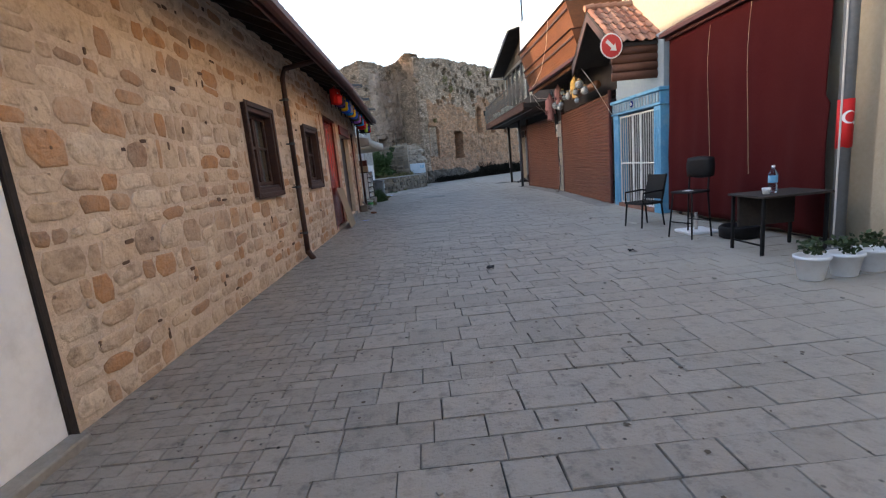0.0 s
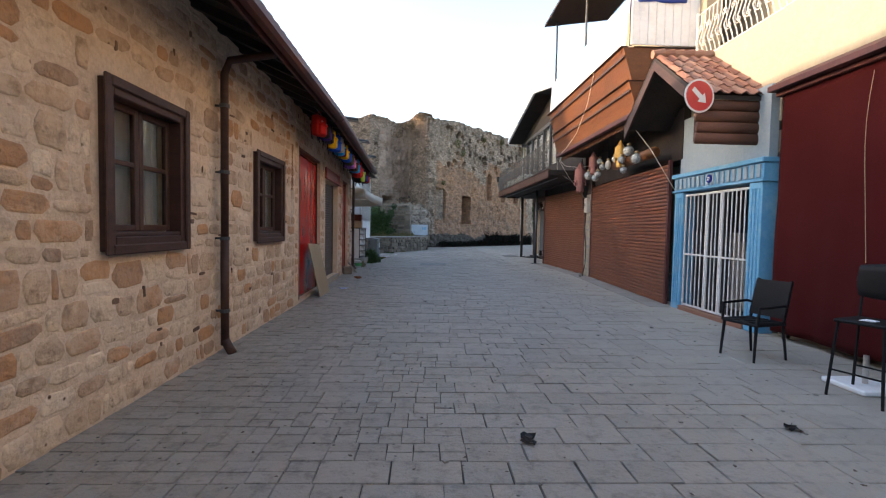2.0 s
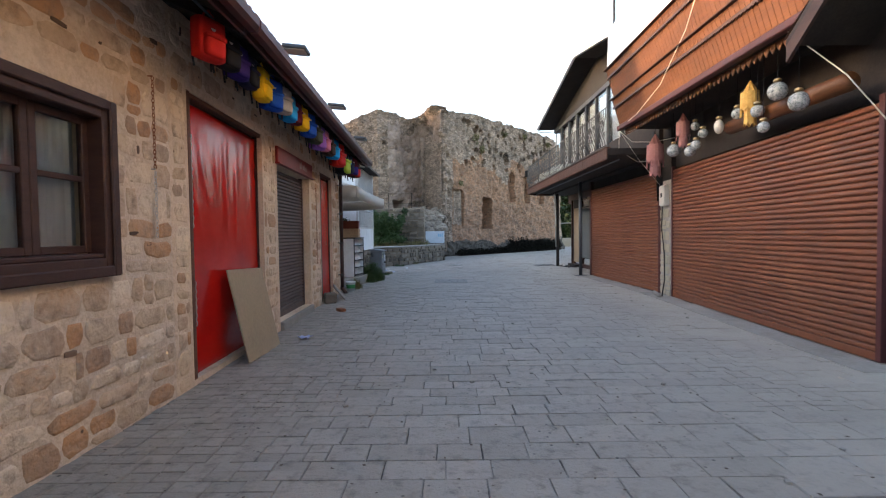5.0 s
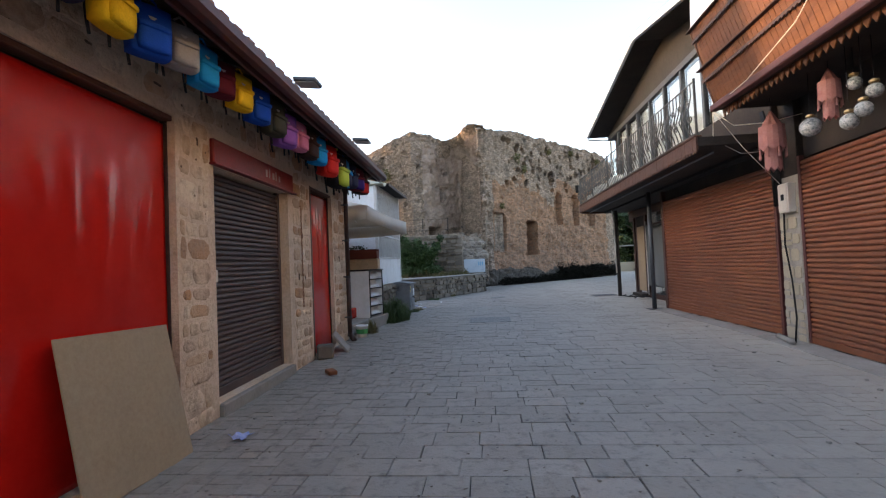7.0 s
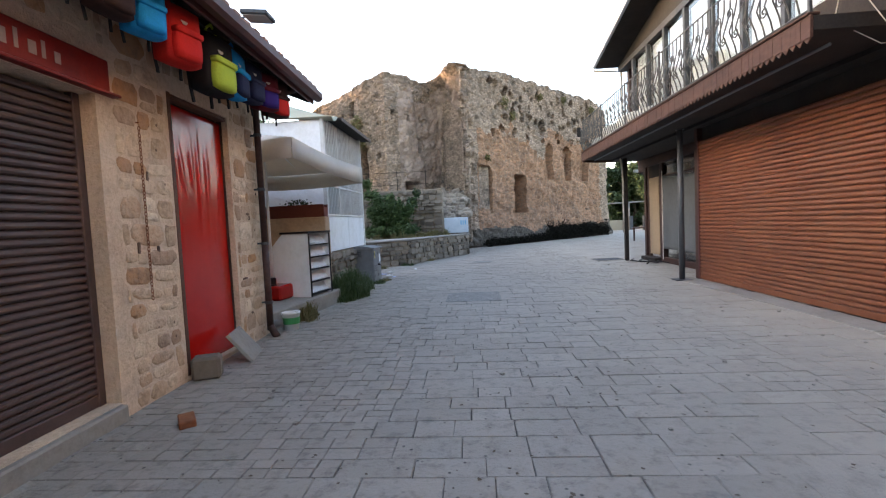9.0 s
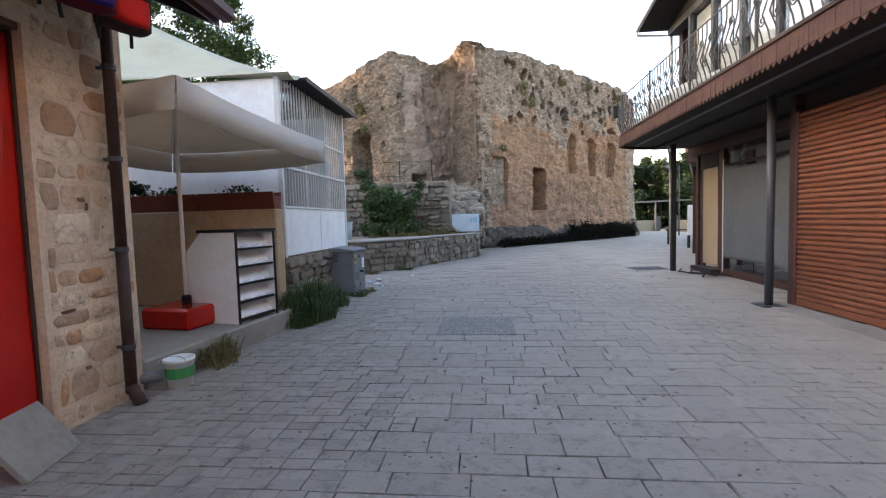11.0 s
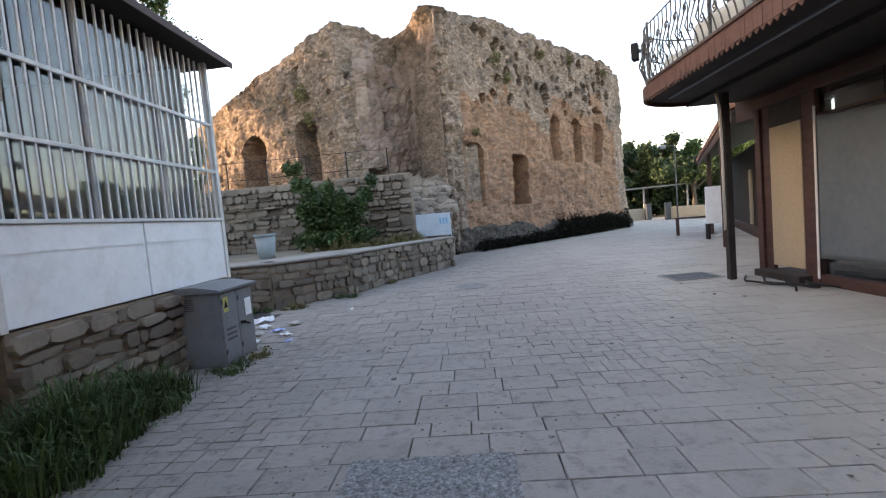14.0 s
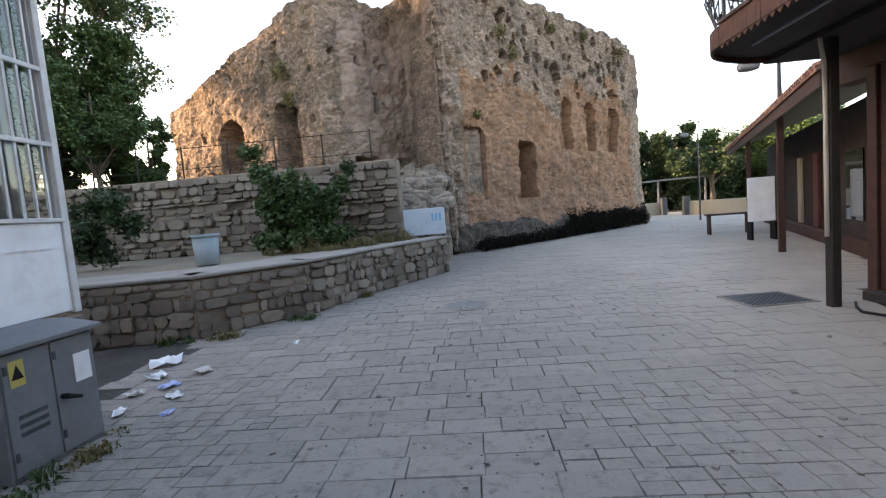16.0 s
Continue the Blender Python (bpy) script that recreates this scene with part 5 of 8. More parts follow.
# ---- shop with the hanging lamps ----
shop = thing("timber_canopy", RC, "orange varnished timber canopy with two flared tiers of boards", "canopy")
for z0, z1, xa, xb in ((4.02, 4.60, -0.70, -0.88), (4.62, 5.28, -0.82, -1.02)):
    n = 54
    for k in range(n):
        y = 0.15 + k * (5.6 / n)
        bm = BM()
        w = 5.6 / n - 0.006
        prism(bm, [(xa, z0), (xb, z1), (xb + 0.018, z1), (xa + 0.018, z0)], y, y + w)
        part("board", bm, WOOD_ORANGE, shop)
    part("ledge", boxes(((xb - 0.06, 0.10, z1), (xb + 0.10, 5.82, z1 + 0.02)), bevel=0.004), WOOD_DARK, shop)
    for y in (0.12, 5.76):
        bm = BM()
        prism(bm, [(xa, z0), (xb, z1), (0.55, z1), (0.55, z0)], y, y + 0.03)
        part("end_board", bm, WOOD_ORANGE, shop, "brown timber end board")
part("gutter", boxes(((-0.76, 0.10, 3.90), (-0.64, 5.82, 4.01)), bevel=0.015), MAROON, shop, "dark red gutter with dust on it")
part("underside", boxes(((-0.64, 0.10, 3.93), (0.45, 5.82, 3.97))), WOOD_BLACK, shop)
bm = BM()
for k in range(48):
    y = 0.16 + k * 0.116
    prism(bm, [(y, 3.90), (y + 0.11, 3.90), (y + 0.095, 3.83), (y + 0.055, 3.77), (y + 0.015, 3.83)], -0.60, -0.585, "x")
part("fretwork_trim", bm, WOOD_ORANGE, shop, "row of pointed wooden trim teeth")
# white sheeting and upper storey over the canopy
bm = BM()
g = {}
for i in range(41):
    for j in range(9):
        y, v = 0.1 + 5.75 * i / 40, j / 8
        g[i, j] = bm.verts.new((-0.98 + 0.06 * v + 0.02 * math.sin(i * 1.7) * v + 0.015 * noise.noise(Vector((i * 0.6, j, 0))), y, 5.305 + 1.0 * v - 0.03 * math.sin(i * 0.5) * v))
for i in range(40):
    for j in range(8):
        bm.faces.new((g[i, j], g[i + 1, j], g[i + 1, j + 1], g[i, j + 1]))
SHEET = surf("white_plastic_sheet", [(0.60, 0.61, 0.62), (0.70, 0.71, 0.72), (0.78, 0.79, 0.80)], 0.4, 1.0, 12, 0.2)
sheet = single("balcony_screen", bm, SHEET, RC, "white plastic sheeting tied round an upper balcony", "screen", smooth=True)
sheet.modifiers.new("thick", "SOLIDIFY").thickness = 0.01
for k in range(10):
    box_ = boxes(((-0.90 + k * 0.172, 0.045, 5.31), (-0.735 + k * 0.172, 0.075, 6.25)), bevel=0.005)
    single("screen_board", box_, WHITE, RC, "white painted upright board of the upper balcony", "board", "white balcony boards")
single("wall_east_8", boxes(((0.5, -0.2, 4.0), (0.8, LA + 0.2, 8.2))), CREAM, RA, "cream upper wall behind the balcony", "wall", kind="structure")
single("floor_upper", boxes(((-0.80, 0.1, 5.30), (0.5, 5.8, 5.303))), INSIDE, RC, "upper balcony floor", "floor", kind="structure")
up = thing("upper_window", RA @ pose(0.46, 4.6, 6.0), "blue painted window frame of the upper storey", "window")
bm = BM()
for lo, hi in (((-0.04, 0, 0), (0.03, 0.08, 1.6)), ((-0.04, 1.2, 0), (0.03, 1.28, 1.6)), ((-0.04, 0.08, 0), (0.03, 1.2, 0.08)), ((-0.04, 0.08, 1.52), (0.03, 1.2, 1.6))):
    box(bm, lo, hi, 0.006)
part("window_frame", bm, BLUE, up)
part("pane", boxes(((-0.01, 0.08, 0.08), (0.0, 1.2, 1.52))), DARK_METAL, up)
for y in (0.15, 2.9, 5.7):
    bm = BM()
    tube(bm, [(-0.86, y, 5.32), (-0.86, y, 8.3)], 0.03, 8)
    single("balcony_post", bm, DARK_METAL, RC, "thin dark steel post of the upper balcony", "post", "upper balcony posts")
bm = BM()
prism(bm, [(-1.2, 8.2), (-1.2, 8.28), (0.9, 8.6), (0.9, 8.5)], -0.1, 6.0)
single("upper_roof", bm, WOOD_DARK, RC, "brown boarded roof over the upper balcony", "roof", kind="structure")

for z, x in ((4.44, -0.845), (5.12, -0.985)):
    bm = BM()
    for k in range(70):
        y = 0.12 + k * 0.081
        prism(bm, [(y, z), (y + 0.078, z), (y + 0.078, z - 0.035), (y + 0.039, z - 0.06), (y, z - 0.035)], x - 0.022, x - 0.006, "x")
    part("saw_batten", bm, WOOD_DARK, shop, "dark saw-edged wooden batten")
TARP = surf("blue_tarpaulin", [(0.012, 0.03, 0.25), (0.02, 0.06, 0.40), (0.05, 0.12, 0.50)], 0.45, 3, 20, 0.3)
bm = BM()
pillow_box(bm, (-0.78, 0.0, 6.16), (0.25, 0.62, 6.56), 0.2, 5)
for v in bm.verts:
    v.co += Vector((0.05, 0.04, 0.03)) * noise.noise(v.co * 4)
single("tarpaulin", bm, TARP, RC, "folded blue tarpaulin lying on the balcony boards", "tarpaulin", smooth=True)
# log beam and awning roll under the canopy
bm = BM()
tube(bm, [(-0.25, 0.15, 3.18), (-0.25, 2.6, 3.22)], 0.11, 12)
single("rolled_awning", bm, WOOD_ORANGE, RA, "rolled brown awning under the canopy", "awning", smooth=True)

GLAZED = surf("mosaic_glass", [(0.03, 0.035, 0.04), (0.16, 0.18, 0.185), (0.42, 0.43, 0.42), (0.10, 0.11, 0.12)], 0.25, 28, 70, 0.3)
PINKFAB = surf("faded_pink_cloth", [(0.238, 0.093, 0.087), (0.308, 0.136, 0.124), (0.35, 0.186, 0.167)], 0.85, 8, 50, 0.3)
GOLDFAB = surf("golden_yellow_cloth", [(0.45, 0.24, 0.05), (0.58, 0.34, 0.08), (0.66, 0.45, 0.16)], 0.8, 8, 50, 0.3)
BRASS = surf("tarnished_brass", [(0.25, 0.17, 0.08), (0.4, 0.3, 0.16)], 0.45, 8, 40, 0.1, metal=0.8)


def cloth_lantern(m, mat_, label):
    """A pointed cloth lantern in tiers with a ragged hem."""
    t = thing("cloth_lantern", m, label, "lantern", "lanterns under the canopy")
    bm = BM()
    tube(bm, [(0, 0, 0), (0, 0, 0.18)], 0.004, 4)
    part("cord", bm, BLACK, t)
    n = 16
    for z0, r0, z1, r1 in ((0.0, 0.01, -0.20, 0.12), (-0.17, 0.12, -0.40, 0.13), (-0.38, 0.075, -0.62, 0.085)):
        bm = BM()
        a = [bm.verts.new((r0 * math.cos(2 * math.pi * k / n), r0 * math.sin(2 * math.pi * k / n), z0)) for k in range(n)]
        b = [bm.verts.new((r1 * math.cos(2 * math.pi * k / n), r1 * math.sin(2 * math.pi * k / n), z1 - (0.05 if k % 2 else 0))) for k in range(n)]
        for k in range(n):
            bm.faces.new((a[k], a[(k + 1) % n], b[(k + 1) % n], b[k]))
        part("tier", bm, mat_, t).modifiers.new("thick", "SOLIDIFY").thickness = 0.004
    for k in range(8):
        bm = BM()
        w = 2 * math.pi * k / 8
        tube(bm, [(0.125 * math.cos(w), 0.125 * math.sin(w), -0.42), (0.125 * math.cos(w), 0.125 * math.sin(w), -0.52)], [0.006, 0.014], 5)
        part("tassel", bm, mat_, t)
    return t


def glass_lamp(m, mat_, label, r=0.10, long=False, cord=0.35):
    t = thing("glass_lamp", m, label, "lamp", "lanterns under the canopy")
    bm = BM()
    tube(bm, [(0, 0, 0), (0, 0, cord)], 0.004, 4)
    part("cord", bm, BLACK, t)
    bm = BM()
    lathe(bm, [(0.02, 0), (0.045, -0.01), (0.05, -0.035), (0.03, -0.05)], 12)
    part("cap", bm, BRASS, t)
    bm = BM()
    h = r * (1.6 if long else 1.0)
    lathe(bm, [(max(0.012, r * math.sin(math.pi * k / 10)), -0.05 - h + h * math.cos(math.pi * k / 10)) for k in range(1, 10)], 16)
    part("globe", bm, mat_, t, smooth=True)
    return t


cloth_lantern(RA @ pose(-0.42, 5.35, 3.72) @ Matrix.Scale(1.45, 4), PINKFAB, "faded pink pointed cloth lantern with a ragged hem")
cloth_lantern(RA @ pose(-0.42, 3.95, 3.82), PINKFAB, "pale pink cloth lantern with beads")
cloth_lantern(RA @ pose(-0.42, 1.75, 3.72), GOLDFAB, "golden yellow cloth lantern with tassels")
for y, z, rr, lab in ((4.35, 3.35, 0.13, "round mosaic glass lamp"), (3.62, 3.62, 0.08, "small mosaic glass lamp on a cord"), (3.30, 3.42, 0.085, "small mosaic glass lamp on a cord"), (3.30, 3.22, 0.09, "small mosaic glass lamp on a cord"),
                      (3.55, 3.16, 0.10, "round mosaic glass lamp"), (1.50, 3.35, 0.09, "small turquoise glass lamp"), (1.05, 3.52, 0.12, "large turquoise mosaic lamp"), (0.75, 3.3, 0.12, "round mosaic glass lamp"), (1.35, 3.08, 0.08, "small mosaic glass lamp on a cord"), (2.05, 3.45, 0.085, "small mosaic glass lamp on a cord")):
    glass_lamp(RA @ pose(-0.42 + rnd.uniform(-0.1, 0.1), y, z), GLAZED, lab, rr, False, 3.94 - z)
glass_lamp(RA @ pose(-0.42, 2.62, 3.42), CANVAS, "plain white glass lamp on a cord", 0.075, True, 0.52)

# pillar between the shutters, meter box, cables
pillar = single("pillar", boxes(((0.0, LA + 0.02, -0.02), (0.4, LA + 0.60, 2.72)), bevel=0.01), CONCRETE, RA, "pillar faced with pale yellow stone blocks", "pillar", kind="structure")
single("post_timber", boxes(((0.02, LA + 0.03, 2.72), (0.38, LA + 0.59, 4.0)), bevel=0.01), WOOD_BLACK, RA, "blackened timber post on the stone pillar", "post", kind="structure")
meter = thing("meter_box", RA @ pose(-0.12, LA + 0.08, 2.12), "pale grey metal electricity meter box on the pillar", "meter box")
part("case", boxes(((0, 0, 0), (0.12, 0.28, 0.48)), bevel=0.010), CANVAS, meter)
part("door", boxes(((-0.014, 0.02, 0.02), (-0.001, 0.26, 0.46)), bevel=0.005), CANVAS, meter)
part("window", boxes(((-0.02, 0.09, 0.2), (-0.0145, 0.17, 0.3))), BLACK, meter)
bm = BM()
tube(bm, [(-0.05, LA + 0.36, 2.12), (-0.08, LA + 0.33, 1.6), (-0.05, LA + 0.25, 1.0), (-0.10, LA + 0.10, 0.4), (-0.22, LA - 0.05, 0.03)], 0.014, 6)
single("power_cable", bm, BLACK, RA, "black cable hanging from the meter box to the ground", "cable", smooth=True)
for k in range(5):
    bm = BM()
    tube(bm, [(-0.03 - 0.02 * k, LA + 0.40 + 0.02 * k, 2.25), (-0.05 - 0.02 * k, LA + 0.44 + 0.015 * k, 3.0), (-0.2, LA + 0.5 + 0.02 * k, 3.92)], 0.018, 6)
    single("cable", bm, BLACK, RA, "thick black cable rising along the pillar", "cable", "cables on the pillar", smooth=True)
bm = BM()
tube(bm, [(-0.30, LA - 0.12, 0.045), (-0.16, LA + 0.55, 0.045)], 0.045, 12)
single("plastic_pipe", bm, CONCRETE, RA, "short grey plastic pipe lying at the pillar", "pipe", smooth=True)
bm = BM()
tube(bm, [(-0.70, 5.8, 3.96), (-0.80, 4.6, 3.98), (-0.87, 3.4, 4.2), (-0.93, 2.4, 4.75), (-1.06, 1.6, 5.35)], 0.008, 5)
single("wire", bm, CANVAS, RC, "pale wire slung along the timber canopy", "wire", "wires", smooth=True)
bm = BM()
tube(bm, [(-0.70, 5.83, 3.92), (-0.30, 5.75, 3.25), (0.22, LA + 0.2, 2.6)], 0.005, 5)
tube(bm, [(-0.70, 5.83, 3.92), (-0.45, 5.7, 3.62), (-0.1, 5.4, 3.55), (0.3, 5.2, 3.6)], 0.006, 5)
tube(bm, [(-0.70, 5.83, 3.90), (-0.60, 6.1, 3.5), (-0.2, 6.0, 3.2), (0.2, 5.9, 3.2)], 0.006, 5)
single("wire", bm, CANVAS, RC, "pale wires drooping to the meter box", "wire", "wires", smooth=True)
bm = BM()
tube(bm, [(-0.70, 0.5, 3.9), (-0.4, 0.0, 3.2), (-0.05, -0.35, 2.35)], 0.008, 5)
single("wire", bm, CANVAS, RA, "thin wire slung from the canopy to the blue door", "wire", "wires", smooth=True)

# ---- balcony house ----
bh = thing("balcony_house", RB, "house with a glazed upper floor and a shallow gable roof", "house")
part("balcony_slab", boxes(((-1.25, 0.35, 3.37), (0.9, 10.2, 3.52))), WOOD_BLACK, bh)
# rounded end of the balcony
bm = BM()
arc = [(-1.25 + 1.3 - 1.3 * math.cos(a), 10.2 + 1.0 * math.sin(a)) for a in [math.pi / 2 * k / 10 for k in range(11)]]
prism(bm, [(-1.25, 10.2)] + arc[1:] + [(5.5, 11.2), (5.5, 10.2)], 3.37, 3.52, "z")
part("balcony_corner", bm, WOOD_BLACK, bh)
n = 128
me = mesh_of(boxes(((-1.285, 0, 3.30), (-1.255, 9.85 / n - 0.004, 3.53))), "fascia_board", SOFFIT)
for k in range(n):
    o = new("fascia_board", me)
    o.parent = bh
    o.location = (rnd.uniform(-0.003, 0.003), 0.35 + k * (9.85 / n), 0)
for a, b in zip(arc, arc[1:]):
    bm = BM()
    prism(bm, [a, b, (b[0] - 0.03, b[1] + 0.03), (a[0] - 0.03, a[1] + 0.02)], 3.30, 3.53, "z")
    part("fascia_board", bm, SOFFIT, bh)
bm = BM()
for k in range(88):
    y = 0.36 + k * 0.112
    prism(bm, [(y, 3.30), (y + 0.108, 3.30), (y + 0.054, 3.245)], -1.275, -1.262, "x")
part("edge_teeth", bm, SOFFIT, bh, "row of small pointed teeth")
part("edge_board", boxes(((-1.31, 0.35, 3.533), (-1.18, 10.2, 3.56)), bevel=0.006), SOFFIT, bh)
part("upper_wall", boxes(((0.0, 0.4, 3.53), (0.25, 10.4, 4.30)), bevel=0.004), WOOD_BLACK, bh, "dark lower wall of the upper floor")
# glazed band
for k in range(9):
    y = 0.5 + k * 1.08
    part("mullion", boxes(((-0.02, y, 4.30), (0.1, y + 0.10, 6.05)), bevel=0.005), DARK_METAL, bh)
    if k < 8:
        part("pane", boxes(((0.03, y + 0.10, 4.34), (0.04, y + 1.08, 6.0))), GLASS, bh)
        # plain white sheet close behind each pane
        part("pane_backing", boxes(((0.14, y + 0.10, 4.34), (0.15, y + 1.08, 6.0))), SHEET, bh, "white sheet behind the glass")
part("lintel", boxes(((-0.03, 0.4, 6.05), (0.25, 10.4, 6.2))), DARK_METAL, bh)
GY, GZ, G0, G1 = 4.7, 7.42, (0.5, 6.55), (10.5, 6.35)
bm = BM()
prism(bm, [(0.45, 6.2), (10.4, 6.2), (10.4, 6.3), (GY, GZ - 0.1), (0.45, 6.5)], 0.0, 0.2, "x")
part("gable_wall", bm, GABLE, bh, "grey-brown plaster gable")
for (ya, za) in (G0, G1):
    bm = BM()
    prism(bm, [(GY, GZ), (GY, GZ - 0.12), (ya, za - 0.12), (ya, za)], -0.72, 6.0, "x")
    part("roof", bm, WOOD_BLACK, bh)
    bm = BM()
    prism(bm, [(GY, GZ + 0.07), (GY, GZ - 0.10), (ya, za - 0.10), (ya, za + 0.07)], -0.80, -0.722, "x")
    part("barge_board", bm, WHITE, bh, "white metal roof edge")
bm = BM()
tube(bm, [(-0.72, 10.6, 6.3), (-0.72, 10.62, 6.2), (0.1, 10.5, 6.1), (0.1, 10.5, 3.5)], 0.035, 8)
part("roof_drain", bm, PATCH, bh)
part("rear_wall", boxes(((5.6, 0.4, 3.5), (5.8, 10.4, 6.3))), INSIDE, bh)
part("side_wall", boxes(((0.25, 10.2, 3.53), (5.6, 10.4, 6.2))), WOOD_DARK, bh)

rl = railing("balcony_railing", RB @ pose(-1.22, 0.45, 3.56), 9.75, 0.98, "grey wrought-iron balcony railing with curled bellied bars", IRON, 6, 0.15)
# curved end of the railing
cr = thing("balcony_railing", RB @ pose(-1.22, 10.2, 3.56), "curved grey wrought-iron railing at the balcony corner", "railing")
carc = [(1.27 - 1.27 * math.cos(a), 0.97 * math.sin(a)) for a in [math.pi / 2 * k / 12 for k in range(13)]] + [(2.6, 0.97), (4.2, 0.97)]
for z in (0.06, 0.55, 0.98):
    bm = BM()
    tube(bm, [(x, y, z) for x, y in carc], 0.014, 6)
    part("rail", bm, IRON, cr)
for k, (x, y) in enumerate(carc[1:]):
    a = math.pi / 2 * (k + 1) / 12 if k < 12 else math.pi / 2
    nx, ny_ = -math.cos(a), math.sin(a)
    bm = BM()
    tube(bm, [(x, y, 0.06), (x + nx * 0.05, y + ny_ * 0.05, 0.22), (x + nx * 0.11, y + ny_ * 0.11, 0.38), (x + nx * 0.02, y + ny_ * 0.02, 0.62), (x, y, 0.98)], 0.011, 5)
    part("bar", bm, IRON, cr)
    bm = BM()
    tx, ty = -ny_, nx
    q = 0.07
    up = [(q - q * (1 - j / 14) * math.cos(j * 0.75), 0.68 + q * (1 - j / 14) * math.sin(j * 0.75)) for j in range(12)]
    dn = [(-q + q * (1 - j / 14) * math.cos(j * 0.75), 0.34 - q * (1 - j / 14) * math.sin(j * 0.75)) for j in range(12)]
    tube(bm, [(x + tx * w_ + nx * 0.05, y + ty * w_ + ny_ * 0.05, z_) for w_, z_ in up[::-1] + dn], 0.0095, 5)
    part("scroll", bm, IRON, cr)


COVER = surf("pale_dust_cover", [(0.27, 0.28, 0.25), (0.36, 0.37, 0.335), (0.42, 0.43, 0.39)], 0.8, 2, 20, 0.3)
for y_, w_, h_ in ((7.3, 0.85, 0.62), (8.6, 1.0, 0.78), (9.8, 0.7, 0.55)):
    seat_ = thing("armchair", RB @ pose(-0.62, y_, 3.56, 0, 0, 8), "low armchair under a pale grey dust cover on the balcony", "armchair", "covered armchairs")
    bm = BM()
    pillow_box(bm, (-0.36, -w_ / 2, 0.0), (0.36, w_ / 2, h_ * 0.62), 0.18, 5)
    part("cover", bm, COVER, seat_, smooth=True)
    bm = BM()
    pillow_box(bm, (0.16, -w_ / 2 + 0.03, h_ * 0.45), (0.40, w_ / 2 - 0.03, h_), 0.25, 4)
    part("backrest", bm, COVER, seat_, smooth=True)
spot_ = thing("floodlight", RB @ pose(-1.08, 10.75, 4.30, 0, 0, -30), "small black floodlight fixed to the balcony railing", "floodlight")
part("housing", boxes(((-0.20, -0.09, -0.15), (-0.08, 0.09, 0.15)), bevel=0.012), BLACK, spot_)
part("bracket", boxes(((-0.08, -0.02, -0.03), (0.10, 0.02, 0.03)), bevel=0.004), DARK_METAL, spot_)


def post(x, y, h, material, label):
    p = thing("post", pose(x, y, 0), label, "post", "posts under the balcony")
    bm = BM()
    tube(bm, [(0, 0, 0.015), (0, 0, h)], 0.06, 14)
    part("shaft", bm, material, p, smooth=True)
    part("foot_plate", boxes(((-0.17, -0.17, 0), (0.17, 0.17, 0.018)), bevel=0.004), DARK_METAL, p)
    bm = BM()
    tube(bm, [(0, 0, h - 0.02), (0, 0, h)], 0.085, 14)
    part("collar", bm, material, p)
    return p


post(5.02, 23.3, 3.30, POST_GREY, "blue-grey steel post with a square foot plate")
p1 = thing("post", pose(5.40, 28.14, 0), "dark timber post with a white drainpipe on it", "post", "posts under the balcony")
part("shaft", boxes(((-0.06, -0.06, 0), (0.06, 0.06, 3.36)), bevel=0.012), WOOD_BLACK, p1)
bm = BM()
tube(bm, [(-0.085, -0.02, 0.9), (-0.085, -0.02, 2.5), (-0.10, -0.03, 3.0), (-0.16, -0.05, 3.30)], 0.026, 10)
part("drainpipe", bm, CANVAS, p1, "white plastic drainpipe", smooth=True)
bm = BM()
tube(bm, [(-0.9, 0.6, 3.29), (-0.9, 10.2, 3.27)], 0.02, 8)
single("ceiling_pipe", bm, GREY_METAL, RB, "thin grey pipe under the balcony", "pipe")

# shop front set back under the balcony
SF = pose(6.19, 23.45, 0)
front = thing("glazed_shopfront", SF, "timber shop front with its window covered by grey cloth", "shop front")
for y0, y1 in ((0.0, 0.16), (3.62, 3.78), (4.95, 5.1)):
    part("frame_post", boxes(((-0.06, y0, 0), (0.10, y1, 3.0)), bevel=0.008), WOOD_DARK, front)
part("head_beam", boxes(((-0.08, 0, 3.003), (0.12, 5.1, 3.2)), bevel=0.008), WOOD_DARK, front)
part("bottom_rail", boxes(((-0.05, 0.16, 0), (0.10, 3.62, 0.16)), bevel=0.008), WOOD_DARK, front)
part("middle_bar", boxes(((-0.03, 0.16, 2.58), (0.05, 3.62, 2.63)), bevel=0.004), WOOD_DARK, front)
for a, b in ((0.17, 1.25), (1.32, 2.45), (2.52, 3.61)):
    part("upper_pane", boxes(((0.0, a, 2.64), (0.01, b, 3.0))), GLASS, front)
    part("lower_pane", boxes(((0.03, a, 0.17), (0.04, b, 2.57))), GLASS, front)
bm = BM()
g = {}
for i in range(41):
    for j in range(25):
        u, v = i / 40, j / 24
        y = 0.35 + 3.22 * u
        z = 0.30 + 0.06 * math.sin(u * 3.1) + 0.12 * u * (1 - v) + (2.70 - 0.22 * math.sin(u * math.pi) - 0.10 * u - 0.30) * v
        x = -0.075 + 0.02 * noise.noise(Vector((y * 1.4, z * 0.9, 4))) + 0.022 * math.sin((y - z * 0.6) * 5) * (1 - v) * (1 - u)
        g[i, j] = bm.verts.new((x, y, z))
for i in range(40):
    for j in range(24):
        bm.faces.new((g[i, j], g[i + 1, j], g[i + 1, j + 1], g[i, j + 1]))
cl = part("cover_cloth", bm, CLOTH_GREY, front, "grey cloth sheet with soft folds", smooth=True)
cl.modifiers.new("thick", "SOLIDIFY").thickness = 0.005
